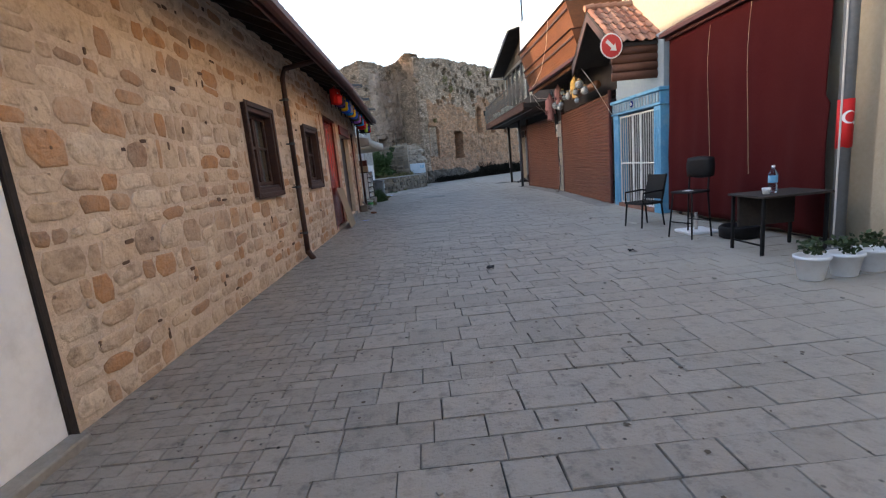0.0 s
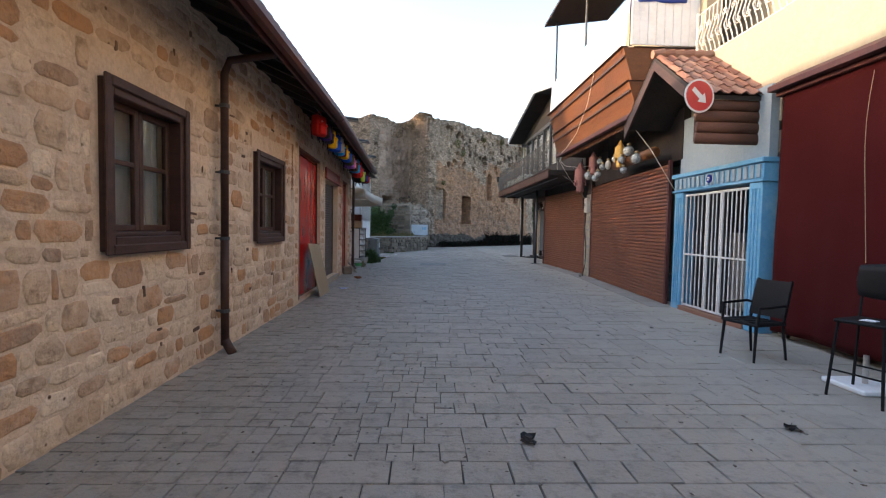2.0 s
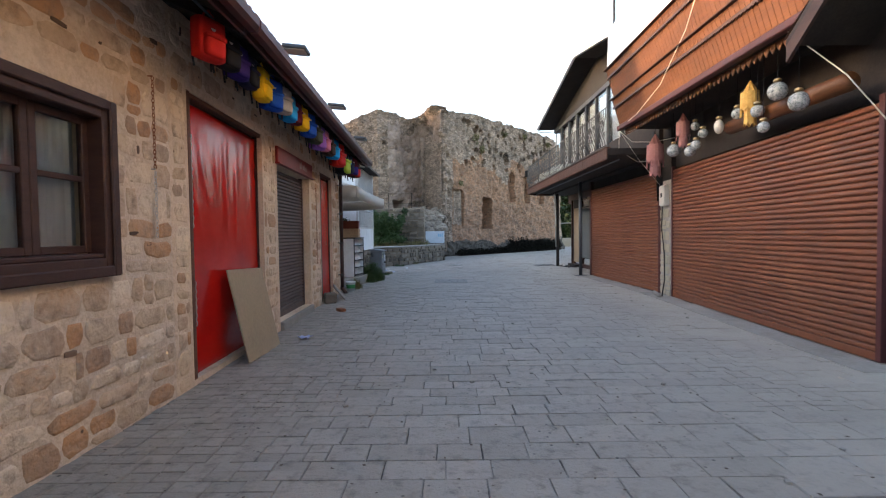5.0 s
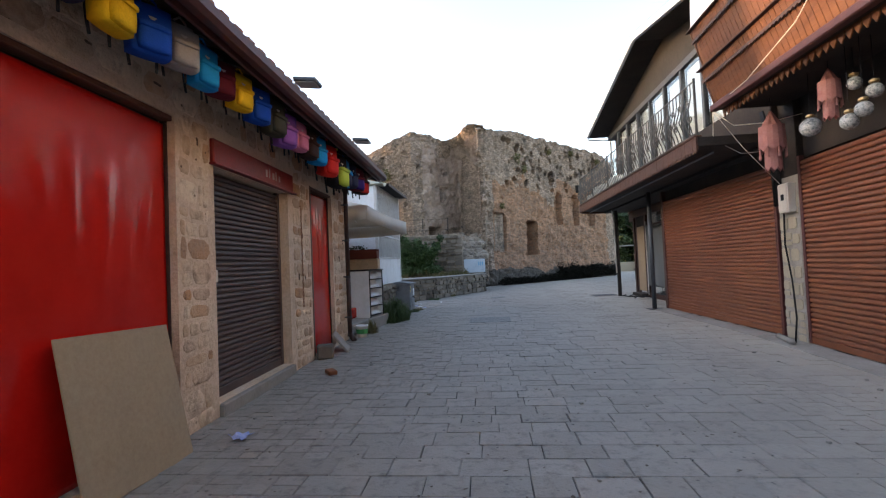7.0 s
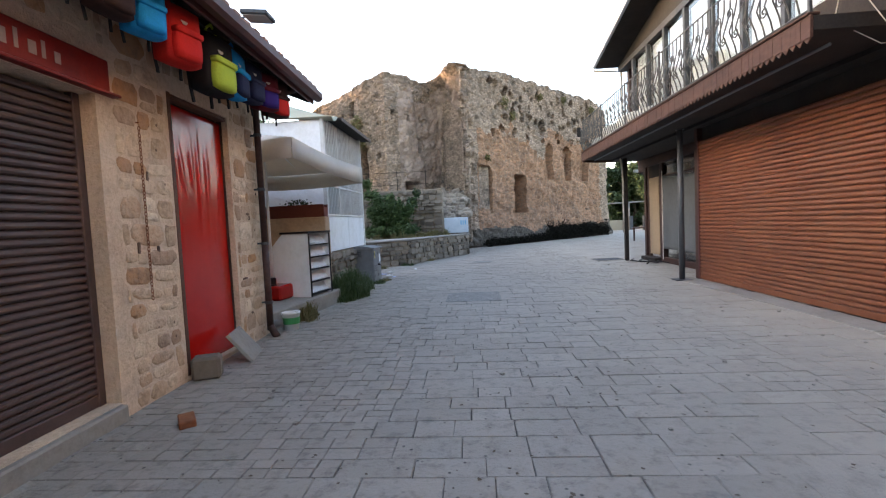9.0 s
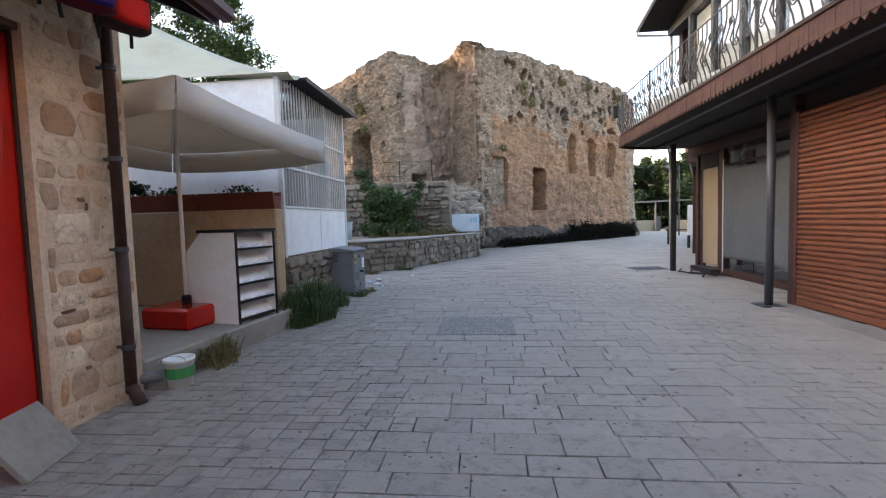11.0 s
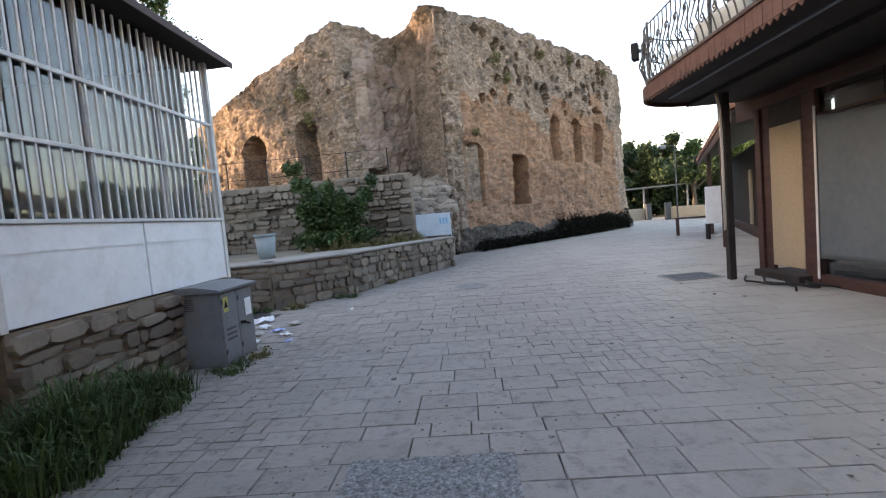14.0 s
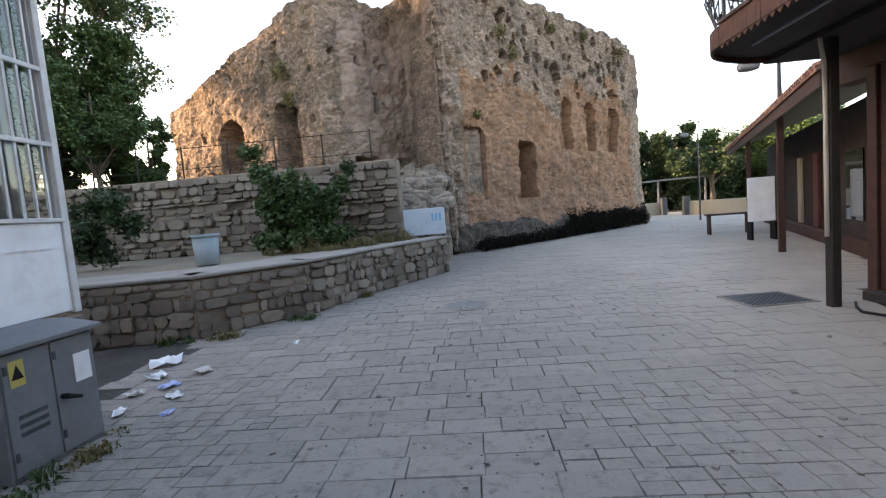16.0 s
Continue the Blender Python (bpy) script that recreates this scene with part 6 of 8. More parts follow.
part("door_board", boxes(((-0.02, 3.98, 0.2), (0.02, 4.75, 2.62)), bevel=0.005), CARDBOARD, front, "beige hardboard covering the door")
part("door_frame", boxes(((-0.012, 3.78, 0.12), (0.06, 3.978, 3.0)), bevel=0.006), WOOD_DARK, front)
part("door_frame", boxes(((-0.012, 4.752, 0.12), (0.06, 4.95, 3.0)), bevel=0.006), WOOD_DARK, front)
part("door_top", boxes(((-0.012, 3.98, 2.623), (0.06, 4.75, 3.0)), bevel=0.006), WOOD_BLACK, front)
part("white_edge", boxes(((-0.075, 3.60, 0.1), (-0.062, 3.64, 2.75))), PATCH, front)
part("door_step", boxes(((-0.25, 3.8, 0), (0.1, 4.95, 0.12)), bevel=0.01), WOOD_BLACK, front)
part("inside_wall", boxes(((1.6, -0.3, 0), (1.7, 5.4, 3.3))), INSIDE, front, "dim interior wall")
bm = BM()
for k in range(4):
    tube(bm, [(-0.7 + 0.2 * k + 0.15 * math.sin(q + k), 3.2 + 0.2 * q, 0.03 + 0.03 * abs(math.sin(q * 2 + k))) for q in range(8)], 0.018, 5)
single("hose", bm, BLACK, SF, "tangled dark hose lying at the shop door", "hose", smooth=True)
single("wall_east_9", boxes(((0.02, LB + 0.02, -0.02), (0.95, LB + 0.14, 3.3))), WOOD_DARK, RS, "dark timber return wall beside the shutter", "wall", kind="structure")


# ---- cafe corner beyond the stone building: platform, parasol, rack, planters, shed ----
PZ = 0.27
bm = BM()
prism(bm, [(-7, 19.5), (-2.62, 19.5), (-2.30, 22.0), (-2.55, 22.78), (-7, 22.78)], -0.05, PZ, "z")
bmesh.ops.bevel(bm, geom=bm.edges[:], offset=0.02, segments=1, affect="EDGES")
single("platform", bm, CONCRETE, Matrix(), "low worn concrete platform beside the stone building", "platform", kind="structure")

par = thing("parasol", pose(-3.27, 21.05, PZ, 0, 0, -8), "open square off-white canvas parasol in a red base", "parasol")
R_, EZ, TZ = 1.34, 2.52, 2.98
bm = BM()
n = 12
g = {}
for i in range(n + 1):
    for j in range(n + 1):
        x, y = -R_ + 2 * R_ * i / n, -R_ + 2 * R_ * j / n
        e = max(abs(x), abs(y)) / R_
        z = TZ - (TZ - EZ) * e ** 1.05 - 0.05 * (1 - (min(abs(x), abs(y)) / max(1e-3, max(abs(x), abs(y)))) ** 2) * e
        g[i, j] = bm.verts.new((x, y, z))
for i in range(n):
    for j in range(n):
        bm.faces.new((g[i, j], g[i + 1, j], g[i + 1, j + 1], g[i, j + 1]))
c = part("canopy", bm, CANVAS, par, smooth=True)
c.modifiers.new("thick", "SOLIDIFY").thickness = 0.006
for s in range(4):
    bm = BM()
    q = []
    for k in range(n + 1):
        t_ = -R_ + 2 * R_ * k / n
        e = abs(t_) / R_
        z = EZ - 0.05 * (1 - e ** 2)
        w = 0.02 * math.sin(k * 2.1)
        q.append((bm.verts.new((t_, -R_ - 0.012, z)), bm.verts.new((t_, -R_ - 0.018 + w, z - 0.31))))
    for a, b in zip(q, q[1:]):
        bm.faces.new((a[0], b[0], b[1], a[1]))
    v = part("valance", bm, CANVAS, par, smooth=True)
    v.matrix_basis = pose(0, 0, 0, 0, 0, 90 * s)
    v.modifiers.new("thick", "SOLIDIFY").thickness = 0.005
bm = BM()
tube(bm, [(0, 0, 0.3), (0, 0, TZ - 0.02)], 0.024, 12)
part("pole", bm, WHITE, par, smooth=True)
for k in range(8):
    a = math.pi / 4 * k
    rr = R_ * (1.38 if k % 2 else 0.98)
    bm = BM()
    tube(bm, [(0, 0, TZ - 0.06), (rr * math.cos(a), rr * math.sin(a), EZ - 0.02)], 0.010, 5)
    part("rib", bm, WHITE, par)
part("base", boxes(((-0.36, -0.36, 0), (0.36, 0.36, 0.26)), bevel=0.03), RED, par, "red painted heavy base box")
bm = BM()
lathe(bm, [(0.06, 0.26), (0.06, 0.36), (0.035, 0.38)], 12)
part("socket", bm, BLACK, par)

lean_ = pose(0, 0, TZ) @ pose(0, 0, 0.0, -3.6, 0, 0) @ pose(0, 0, -TZ)
for o in par.children:
    if o.name.split(".")[0] in ("canopy", "valance", "rib"):
        o.matrix_basis = lean_ @ o.matrix_basis

# raised cloth roof behind the parasol
bm = BM()
g = {}
for i in range(13):
    for j in range(9):
        u, v = i / 12, j / 8
        g[i, j] = bm.verts.new((-7.0 + 4.5 * u, 22.72 + v * (1.6 - 1.1 * u * u), 3.93 + 0.10 * max(0, 0.66 - u) + v * (0.08 + 2.0 * (1 - u) ** 1.2) - 0.10 * math.sin(math.pi * v)))
for i in range(12):
    for j in range(8):
        bm.faces.new((g[i, j], g[i + 1, j], g[i + 1, j + 1], g[i, j + 1]))
aw = single("awning", bm, CANVAS_SHADED, Matrix(), "sagging off-white cloth awning over the shed roof", "awning", smooth=True)
aw.modifiers.new("thick", "SOLIDIFY").thickness = 0.01

# display rack
rk = thing("display_rack", pose(-2.53, 20.98, PZ, 0, 0, -12), "white wooden display rack with five hooked shelves", "rack")
bm = BM()
prism(bm, [(-0.85, 0), (0, 0), (0, 1.16), (-0.55, 1.16), (-0.85, 0.86)], 0.0, 0.025)
part("side_panel", bm, WHITE, rk)
bm = BM()
prism(bm, [(-0.85, 0), (0, 0), (0, 1.16), (-0.55, 1.16), (-0.85, 0.86)], 0.70, 0.725)
part("side_panel", bm, WHITE, rk)
part("top_board", boxes(((-0.58, -0.03, 1.163), (0.03, 0.755, 1.20)), bevel=0.006), BLACK, rk, "black top edge")
for y in (-0.012, 0.70):
    part("edge_strip", boxes(((0.002, y, 0), (0.02, y + 0.035, 1.16)), bevel=0.003), BLACK, rk)
for k in range(5):
    z = 0.03 + k * 0.225
    bm = BM()
    prism(bm, [(-0.06, z + 0.03), (-0.045, z + 0.03), (-0.20, z + 0.225), (-0.215, z + 0.225)], 0.026, 0.699)
    part("sloped_back", bm, WHITE, rk)
    part("shelf", boxes(((-0.06, 0.026, z), (0.0, 0.699, z + 0.028)), bevel=0.003), BLACK, rk, "black shelf edge")
    for y in (0.15, 0.36, 0.57):
        bm = BM()
        tube(bm, [(-0.05, y, z + 0.045), (0.02, y, z + 0.055), (0.07, y - 0.01, z + 0.075)], 0.004, 5)
        part("hook", bm, CHAIN, rk)

# counter wall with planters
single("counter_wall", boxes(((-7, 22.28, PZ), (-2.62, 22.55, 1.76)), bevel=0.02), TAN_RENDER, Matrix(), "tan rendered counter wall behind the rack", "wall", kind="structure")
SOIL = surf("terracotta_plastic", [(0.1, 0.022, 0.013), (0.14, 0.034, 0.02), (0.165, 0.044, 0.027)], 0.8, 3, 30, 0.2)


def planter(m, w, label, seed):
    p = thing("planter", m, label, "planter", "planters on the counter wall")
    bm = BM()
    prism(bm, [(-0.11, 0), (0.11, 0), (0.15, 0.26), (0.12, 0.26), (0.10, 0.20), (-0.10, 0.20), (-0.12, 0.26), (-0.15, 0.26)], -w / 2, w / 2)
    bmesh.ops.transform(bm, matrix=pose(0, 0, 0, 0, 0, 90), verts=bm.verts[:])
    part("trough", bm, SOIL, p)
    bm = BM()
    leaf_cluster(bm, (0, 0, 0.30), (w / 2, 0.12, 0.12), 130, 0.05, random.Random(seed))
    part("plant", bm, LEAF_DARK, p, "sparse dark withered plants")
    return p


planter(pose(-3.25, 22.42, 1.76), 1.22, "long terracotta planter with sparse dark plants", 21)
planter(pose(-4.52, 22.42, 1.76), 1.25, "long terracotta planter with withered plants", 22)
planter(pose(-5.7, 22.42, 1.76), 1.0, "dark planter with bushy plants", 23)

# shed with glazed bars
SH = pose(-2.75, 22.85, 0)
shed_base = single("wall_shed_base", boxes(((-0.35, 0, -0.02), (0, 3.2, 0.96)), bevel=0.01), EARTHMORTAR, SH, "grey rubble stone base under the white shed", "wall", kind="structure")
shed_base["run"], shed_base["rise"] = 3.2, 0.94
shed = thing("shed", SH, "white metal shed with barred glazing above solid panels", "shed")
for y0, y1 in ((0.03, 1.6), (1.62, 3.16)):
    part("lower_panel", boxes(((-0.03, y0, 0.98), (0.01, y1, 1.78)), bevel=0.006), WHITE, shed, "white sheet-metal panel with rust spots")
    part("crease", boxes(((0.011, y0 + 0.02, 1.55), (0.018, y1 - 0.02, 1.575))), WHITE, shed)
part("sill_rail", boxes(((-0.04, 0, 1.783), (0.035, 3.2, 1.82)), bevel=0.005), WHITE_IRON, shed)
part("corner_post", boxes(((-0.05, -0.04, 0.962), (0.03, 0.028, 3.95)), bevel=0.005), WHITE_IRON, shed)
part("corner_post", boxes(((-0.05, 3.162, 0.962), (0.03, 3.23, 4.0)), bevel=0.005), WHITE_IRON, shed)
for z in (2.45, 3.10):
    part("cross_rail", boxes(((-0.005, 0.03, z), (0.03, 3.16, z + 0.04)), bevel=0.004), WHITE_IRON, shed)
bar = mesh_of(boxes(((0.0, -0.010, 1.82), (0.02, 0.010, 3.93))), "window_bar", WHITE_IRON)
for k in range(1, 27):
    o = new("window_bar", bar)
    o.parent = shed
    o.location = (0, 3.19 * k / 27, 0)
for k in range(3):
    part("pane", boxes(((-0.045, 0.04 + k * 1.05, 1.83), (-0.038, 1.07 + k * 1.05, 3.93))), GLASS, shed)
    part("glazing_post", boxes(((-0.05, 1.072 + k * 1.05 - 0.02, 1.83), (-0.012, 1.088 + k * 1.05, 3.93))), WHITE_IRON, shed)
part("south_wall", boxes(((-4.3, -0.02, 0.962), (-0.052, 0.02, 3.87)), bevel=0.004), WHITE, shed, "white painted panel wall")
part("north_wall", boxes(((-4.3, 3.18, -0.02), (-0.36, 3.22, 3.95)), bevel=0.004), WHITE, shed)
part("rear_wall", boxes(((-4.34, -0.02, -0.02), (-4.302, 3.22, 3.9))), WHITE, shed)
part("floor", boxes(((-4.3, 0.02, 0.9), (-0.36, 3.18, 0.95))), CONCRETE, shed)
bm = BM()
prism(bm, [(0.28, 3.99), (0.28, 4.035), (-4.5, 3.975), (-4.5, 3.93)], 0.5, 3.45)
part("roof", bm, WOOD_BLACK, shed, "dark boarded roof with an overhang")
part("gutter_board", boxes(((0.281, 0.5, 3.955), (0.30, 3.45, 4.045)), bevel=0.004), WOOD_DARK, shed)

# low roof over the first bay of the shed and an added wall that closes the cafe corner
part("bay_roof", boxes(((-4.3, 0.022, 3.875), (-0.02, 0.498, 3.90))), WHITE, shed)
# unseen wall put here to darken the corner and bounce warm light
single("wall_cafe_shade", boxes(((-6.35, 19.5, -0.02), (-6.1, 22.27, 3.6))), TAN_RENDER, Matrix(), "unseen rendered wall added to close and shade the cafe corner", "wall", kind="structure")
nb = BM()
for k in range(7):
    leaf_cluster(nb, (-5.95 + 0.17 * k, 22.42, 2.12 + 0.03 * (k % 3)), (0.22, 0.16, 0.22), 150, 0.06, random.Random(900 + k))
single("potted_shrub", nb, LEAF_DARK, Matrix(), "dark bushy shrub rooted in the end planter", "shrub")

# electricity cabinet
STICKER = surf("yellow_sticker", [(0.40, 0.34, 0.08), (0.50, 0.43, 0.13)], 0.5, 5, 40, 0.05)
cab = thing("electricity_cabinet", pose(-2.78, 24.88, 0, 0, 0, -3), "grey metal street electricity cabinet with a sloping lid", "electricity cabinet")
part("body", boxes(((0, 0, 0), (0.54, 0.72, 0.90)), bevel=0.008), GREY_METAL, cab)
bm = BM()
prism(bm, [(-0.03, 0.903), (0.60, 0.903), (0.60, 0.93), (0.28, 0.985), (-0.03, 0.985)], -0.05, 0.77)
part("lid", bm, GREY_METAL, cab, "grey overhanging lid")
for y0, y1 in ((0.02, 0.35), (0.36, 0.70)):
    d = part("door", boxes(((0.541, y0, 0.04), (0.556, y1, 0.88)), bevel=0.004), GREY_METAL, cab)
    for z in (0.15, 0.75):
        part("hinge", boxes(((0.556, y0 + 0.005, z), (0.566, y0 + 0.025, z + 0.06))), DARK_METAL, d)
bm = BM()
tube(bm, [(0.556, 0.40, 0.46), (0.60, 0.40, 0.46), (0.61, 0.50, 0.42)], [0.02, 0.022, 0.012], 8)
part("handle", bm, BLACK, cab, "black plastic handle")
part("warning_sticker", boxes(((0.5565, 0.06, 0.65), (0.5585, 0.16, 0.83))), STICKER, cab, "yellow warning sticker")
bm = BM()
prism(bm, [(0.07, 0.70), (0.15, 0.70), (0.11, 0.80)], 0.559, 0.561, "x")
part("warning_triangle", bm, BLACK, cab)
for z in (0.42, 0.36, 0.30):
    part("marking", boxes(((0.565 - 0.009, 0.08, z), (0.558, 0.28, z + 0.03))), DARK_METAL, cab)
part("paper_sheet", boxes(((0.557, 0.52, 0.52), (0.559, 0.66, 0.74))), WHITE, cab, "torn white notice")
bm = BM()
for k in range(6):
    box(bm, (0.08, -0.006, 0.70 + k * 0.025), (0.22, -0.001, 0.712 + k * 0.025))
part("vent", bm, DARK_METAL, cab)

# ---- weeds ----
def grass_clump(m, rx, ry, h, count, seed, label, mats):
    """Ragged weeds: arching blades in tufts of uneven height, with small leaves low down."""
    r = random.Random(seed)
    bm = BM()
    tufts = []
    for _ in range(max(6, count // 45)):
        a, q = r.uniform(0, 6.283), math.sqrt(r.random())
        tufts.append((rx * q * math.cos(a), ry * q * math.sin(a), h * r.uniform(0.35, 1.0) * (1.12 - 0.65 * q * q)))
    for _ in range(count):
        x, y, top = r.choice(tufts)
        x, y = x + r.gauss(0, 0.05), y + r.gauss(0, 0.05)
        hh = top * r.uniform(0.45, 1.1)
        w = r.uniform(0.003, 0.008)
        lean, d = r.uniform(0.15, 0.9) * hh, r.uniform(0, 6.283)
        t = Vector((-math.sin(d), math.cos(d), 0)) * w
        out = Vector((math.cos(d), math.sin(d), 0))
        base_ = Vector((x, y, -0.01))
        p1, p2, p3 = base_ + out * lean * 0.15 + Vector((0, 0, hh * 0.5)), base_ + out * lean * 0.5 + Vector((0, 0, hh * 0.9)), base_ + out * lean + Vector((0, 0, hh * r.uniform(0.75, 1.05)))
        v = [bm.verts.new(p) for p in (base_ - t, base_ + t, p1 + t, p1 - t, p2 + t * 0.7, p2 - t * 0.7, p3)]
        bm.faces.new(v[:4])
        bm.faces.new((v[3], v[2], v[4], v[5]))
        bm.faces.new((v[5], v[4], v[6]))
    for _ in range(count // 3):
        x, y, top = r.choice(tufts)
        leaf_cluster(bm, (x + r.gauss(0, 0.05), y + r.gauss(0, 0.05), top * r.uniform(0.08, 0.7)), (0.07, 0.07, 0.06), 2, 0.032, r)
    return single("weeds", bm, mats, m, label, "weeds", kind="stuff")


grass_clump(pose(-2.36, 22.60, 0), 0.44, 0.80, 0.66, 5200, 31, "dense green weeds at the foot of the shed wall", LEAF)
grass_clump(pose(-2.40, 23.55, 0), 0.32, 0.62, 0.46, 3000, 32, "dense green weeds at the foot of the shed wall", LEAF)
grass_clump(pose(-2.42, 20.35, 0), 0.22, 0.30, 0.30, 900, 33, "small tuft of weeds at the platform edge", DRYGRASS)
grass_clump(pose(-2.12, 24.72, 0), 0.16, 0.30, 0.14, 260, 34, "short weeds beside the cabinet", LEAF)
grass_clump(pose(-2.0, 25.35, 0), 0.10, 0.34, 0.10, 200, 35, "dry weeds beside the cabinet", DRYGRASS)
for k, (x, y) in enumerate(((-2.9, 28.55), (-2.1, 29.6), (-1.5, 31.3), (-3.6, 28.5))):
    grass_clump(pose(x + 0.1, y - 0.1, 0), 0.22, 0.16, 0.18, 180, 40 + k, "dry weeds along the low stone wall", LEAF if k % 2 else DRYGRASS)

# ---- terrace: low stone wall, fill, back wall, bin, bush, board ----
LW = [(-6.2, 28.25), (-3.3, 28.62), (-2.0, 29.9), (-1.25, 31.7), (0.15, 34.15)]
low_walls = []
for a, b in zip(LW, LW[1:]):
    ln = math.dist(a, b)
    m = pose(a[0], a[1], 0, 0, 0, math.degrees(math.atan2(b[1] - a[1], b[0] - a[0])) - 90)
    w_ob = single("wall_terrace", boxes(((-0.42, -0.06, -0.03), (0, ln + 0.06, 0.90)), bevel=0.03), EARTHMORTAR, m, "low terrace wall of grey-brown field stones", "wall", kind="structure")
    w_ob["run"], w_ob["rise"] = ln, 0.90
    single("coping", boxes(((-0.46, -0.05, 0.902), (0.05, ln + 0.05, 0.965)), bevel=0.02), CONCRETE, m, "worn concrete coping of the low wall", "coping", kind="structure")
    low_walls.append(w_ob)
low_walls = low_walls[1:] + low_walls[:1]
bm = BM()
prism(bm, [(-13, 28.6), (-6.2, 28.6), (-3.5, 28.95), (-2.3, 30.1), (-1.6, 31.9), (-0.2, 34.3), (0.2, 40.5), (-13, 40.5)], 0.0, 0.93, "z")
single("terrace", bm, GROUND, Matrix(), "dusty earth terrace behind the low wall", "terrace", kind="structure")
bm = BM()
prism(bm, [(-8, 28.62), (-3.6, 29.0), (-2.4, 30.2), (-1.7, 32.0), (-2.6, 32.3), (-3.4, 30.8), (-4.4, 29.9), (-8, 29.8)], 0.931, 0.945, "z")
single("path", bm, CONCRETE, Matrix(), "pale concrete path along the low wall", "path", kind="structure")
back_wall = single("wall_retaining", boxes(((-0.5, 0, 0.0), (0, 12.2, 2.2)), bevel=0.03), EARTHMORTAR, pose(-13.2, 34.9, 0.93, 0, 0, -92), "rough grey rubble retaining wall", "wall", kind="structure")
back_wall["run"], back_wall["rise"] = 12.2, 2.16
bm = BM()
prism(bm, [(-25, 35.4), (-2.2, 35.3), (-2.0, 42), (-25, 60)], 0.0, 3.08, "z")
single("upper_terrace", bm, GROUND, Matrix(), "upper earth terrace before the ruin", "terrace", kind="structure")
fence = thing("fence", pose(-13.0, 35.15, 3.1), "thin rusty wire fence with slim posts on the retaining wall", "fence")
for k in range(9):
    bm = BM()
    tube(bm, [(k * 1.4, 0, 0), (k * 1.4, 0, 1.0)], 0.022, 6)
    part("post", bm, WOOD_BLACK, fence)
for z in (0.35, 0.95):
    bm = BM()
    tube(bm, [(0, 0, z), (11.3, 0, z)], 0.010, 5)
    part("wire", bm, WOOD_BLACK, fence)

bin_ = thing("bin", pose(-4.25, 30.65, 0.945), "pale blue-grey plastic rubbish bin with a rim", "bin")
BINMAT = surf("pale_blue_plastic", [(0.20, 0.245, 0.255), (0.255, 0.30, 0.31), (0.30, 0.345, 0.35)], 0.55, 2, 20, 0.1, dirt=(0.2, 0.2, 0.18), dirt_amount=0.4)
bm = BM()
lathe(bm, [(0.19, 0), (0.20, 0.01), (0.245, 0.58), (0.23, 0.58), (0.20, 0.05)], 24)
part("body", bm, BINMAT, bin_, smooth=True)
bm = BM()
lathe(bm, [(0.246, 0.55), (0.268, 0.55), (0.268, 0.60), (0.246, 0.60)], 24)
part("rim", bm, BINMAT, bin_)

r9 = random.Random(9)
bush = thing("bush", pose(-3.2, 32.9, 0.93), "leafy green bush with several stems on the terrace", "bush")
stems = []
for k in range(19):
    a, l = r9.uniform(0, 6.283), r9.uniform(1.0, 2.35)
    sp = r9.uniform(0.2, 1.0)
    tip = Vector((sp * math.cos(a) * 1.75, sp * math.sin(a), l * 1.12))
    bm = BM()
    tube(bm, [(0.1 * math.cos(a), 0.1 * math.sin(a), -0.02), tip * 0.5 + Vector((0, 0, 0.15)), tip], [0.03, 0.018, 0.006], 5)
    part("stem", bm, BARK, bush)
    stems.append(tip)
for k, tip in enumerate(stems):
    bm = BM()
    leaf_cluster(bm, tip * 0.97, (0.26, 0.26, 0.38), 300, 0.075, r9)
    leaf_cluster(bm, tip * 0.78, (0.36, 0.34, 0.36), 300, 0.075, r9)
    leaf_cluster(bm, tip * 0.55, (0.5, 0.5, 0.5), 330, 0.085, r9)
    leaf_cluster(bm, (tip.x * 0.8, tip.y * 0.8, 0.35), (0.5, 0.45, 0.38), 260, 0.085, r9)
    part("leaves", bm, LEAF if k % 5 else LEAF_DARK, bush)
for k, (x, y, z, rx) in enumerate(((-2.1, 32.9, 0.93, 0.8), (-1.2, 33.9, 0.93, 0.6), (-3.0, 32.2, 0.94, 0.9))):
    grass_clump(pose(x, y, z), rx, 0.45, 0.42, 900, 60 + k, "dry yellow-green grass on the terrace", DRYGRASS)
bm = BM()
for k in range(16):
    leaf_cluster(bm, (r9.uniform(-0.8, 0.8), r9.uniform(-0.3, 0.3), 0.3 + r9.uniform(0, 1.3)), (0.45, 0.4, 0.42), 260, 0.08, r9)
single("shrub", bm, LEAF_DARK, pose(-7.1, 31.6, 0.86), "dark low shrub behind the shed", "shrub")

BOARD = surf("faded_blue_board", [(0.34, 0.40, 0.46), (0.42, 0.48, 0.53), (0.5, 0.55, 0.58)], 0.6, 2, 20, 0.1)
sb = thing("notice_board", pose(-0.38, 34.5, 0.93), "faded pale blue notice board on the terrace", "notice board")
part("panel", boxes(((-0.56, -0.03, 0.08), (0.56, 0.03, 0.80)), bevel=0.01), BOARD, sb)
for x in (-0.5, 0.5):
    part("leg", boxes(((x - 0.025, 0.032, 0), (x + 0.025, 0.07, 0.78))), DARK_METAL, sb)
for k in range(3):
    part("marking", boxes(((0.20 + k * 0.1, -0.036, 0.45), (0.26 + k * 0.1, -0.0315, 0.65))), BLUE, sb)

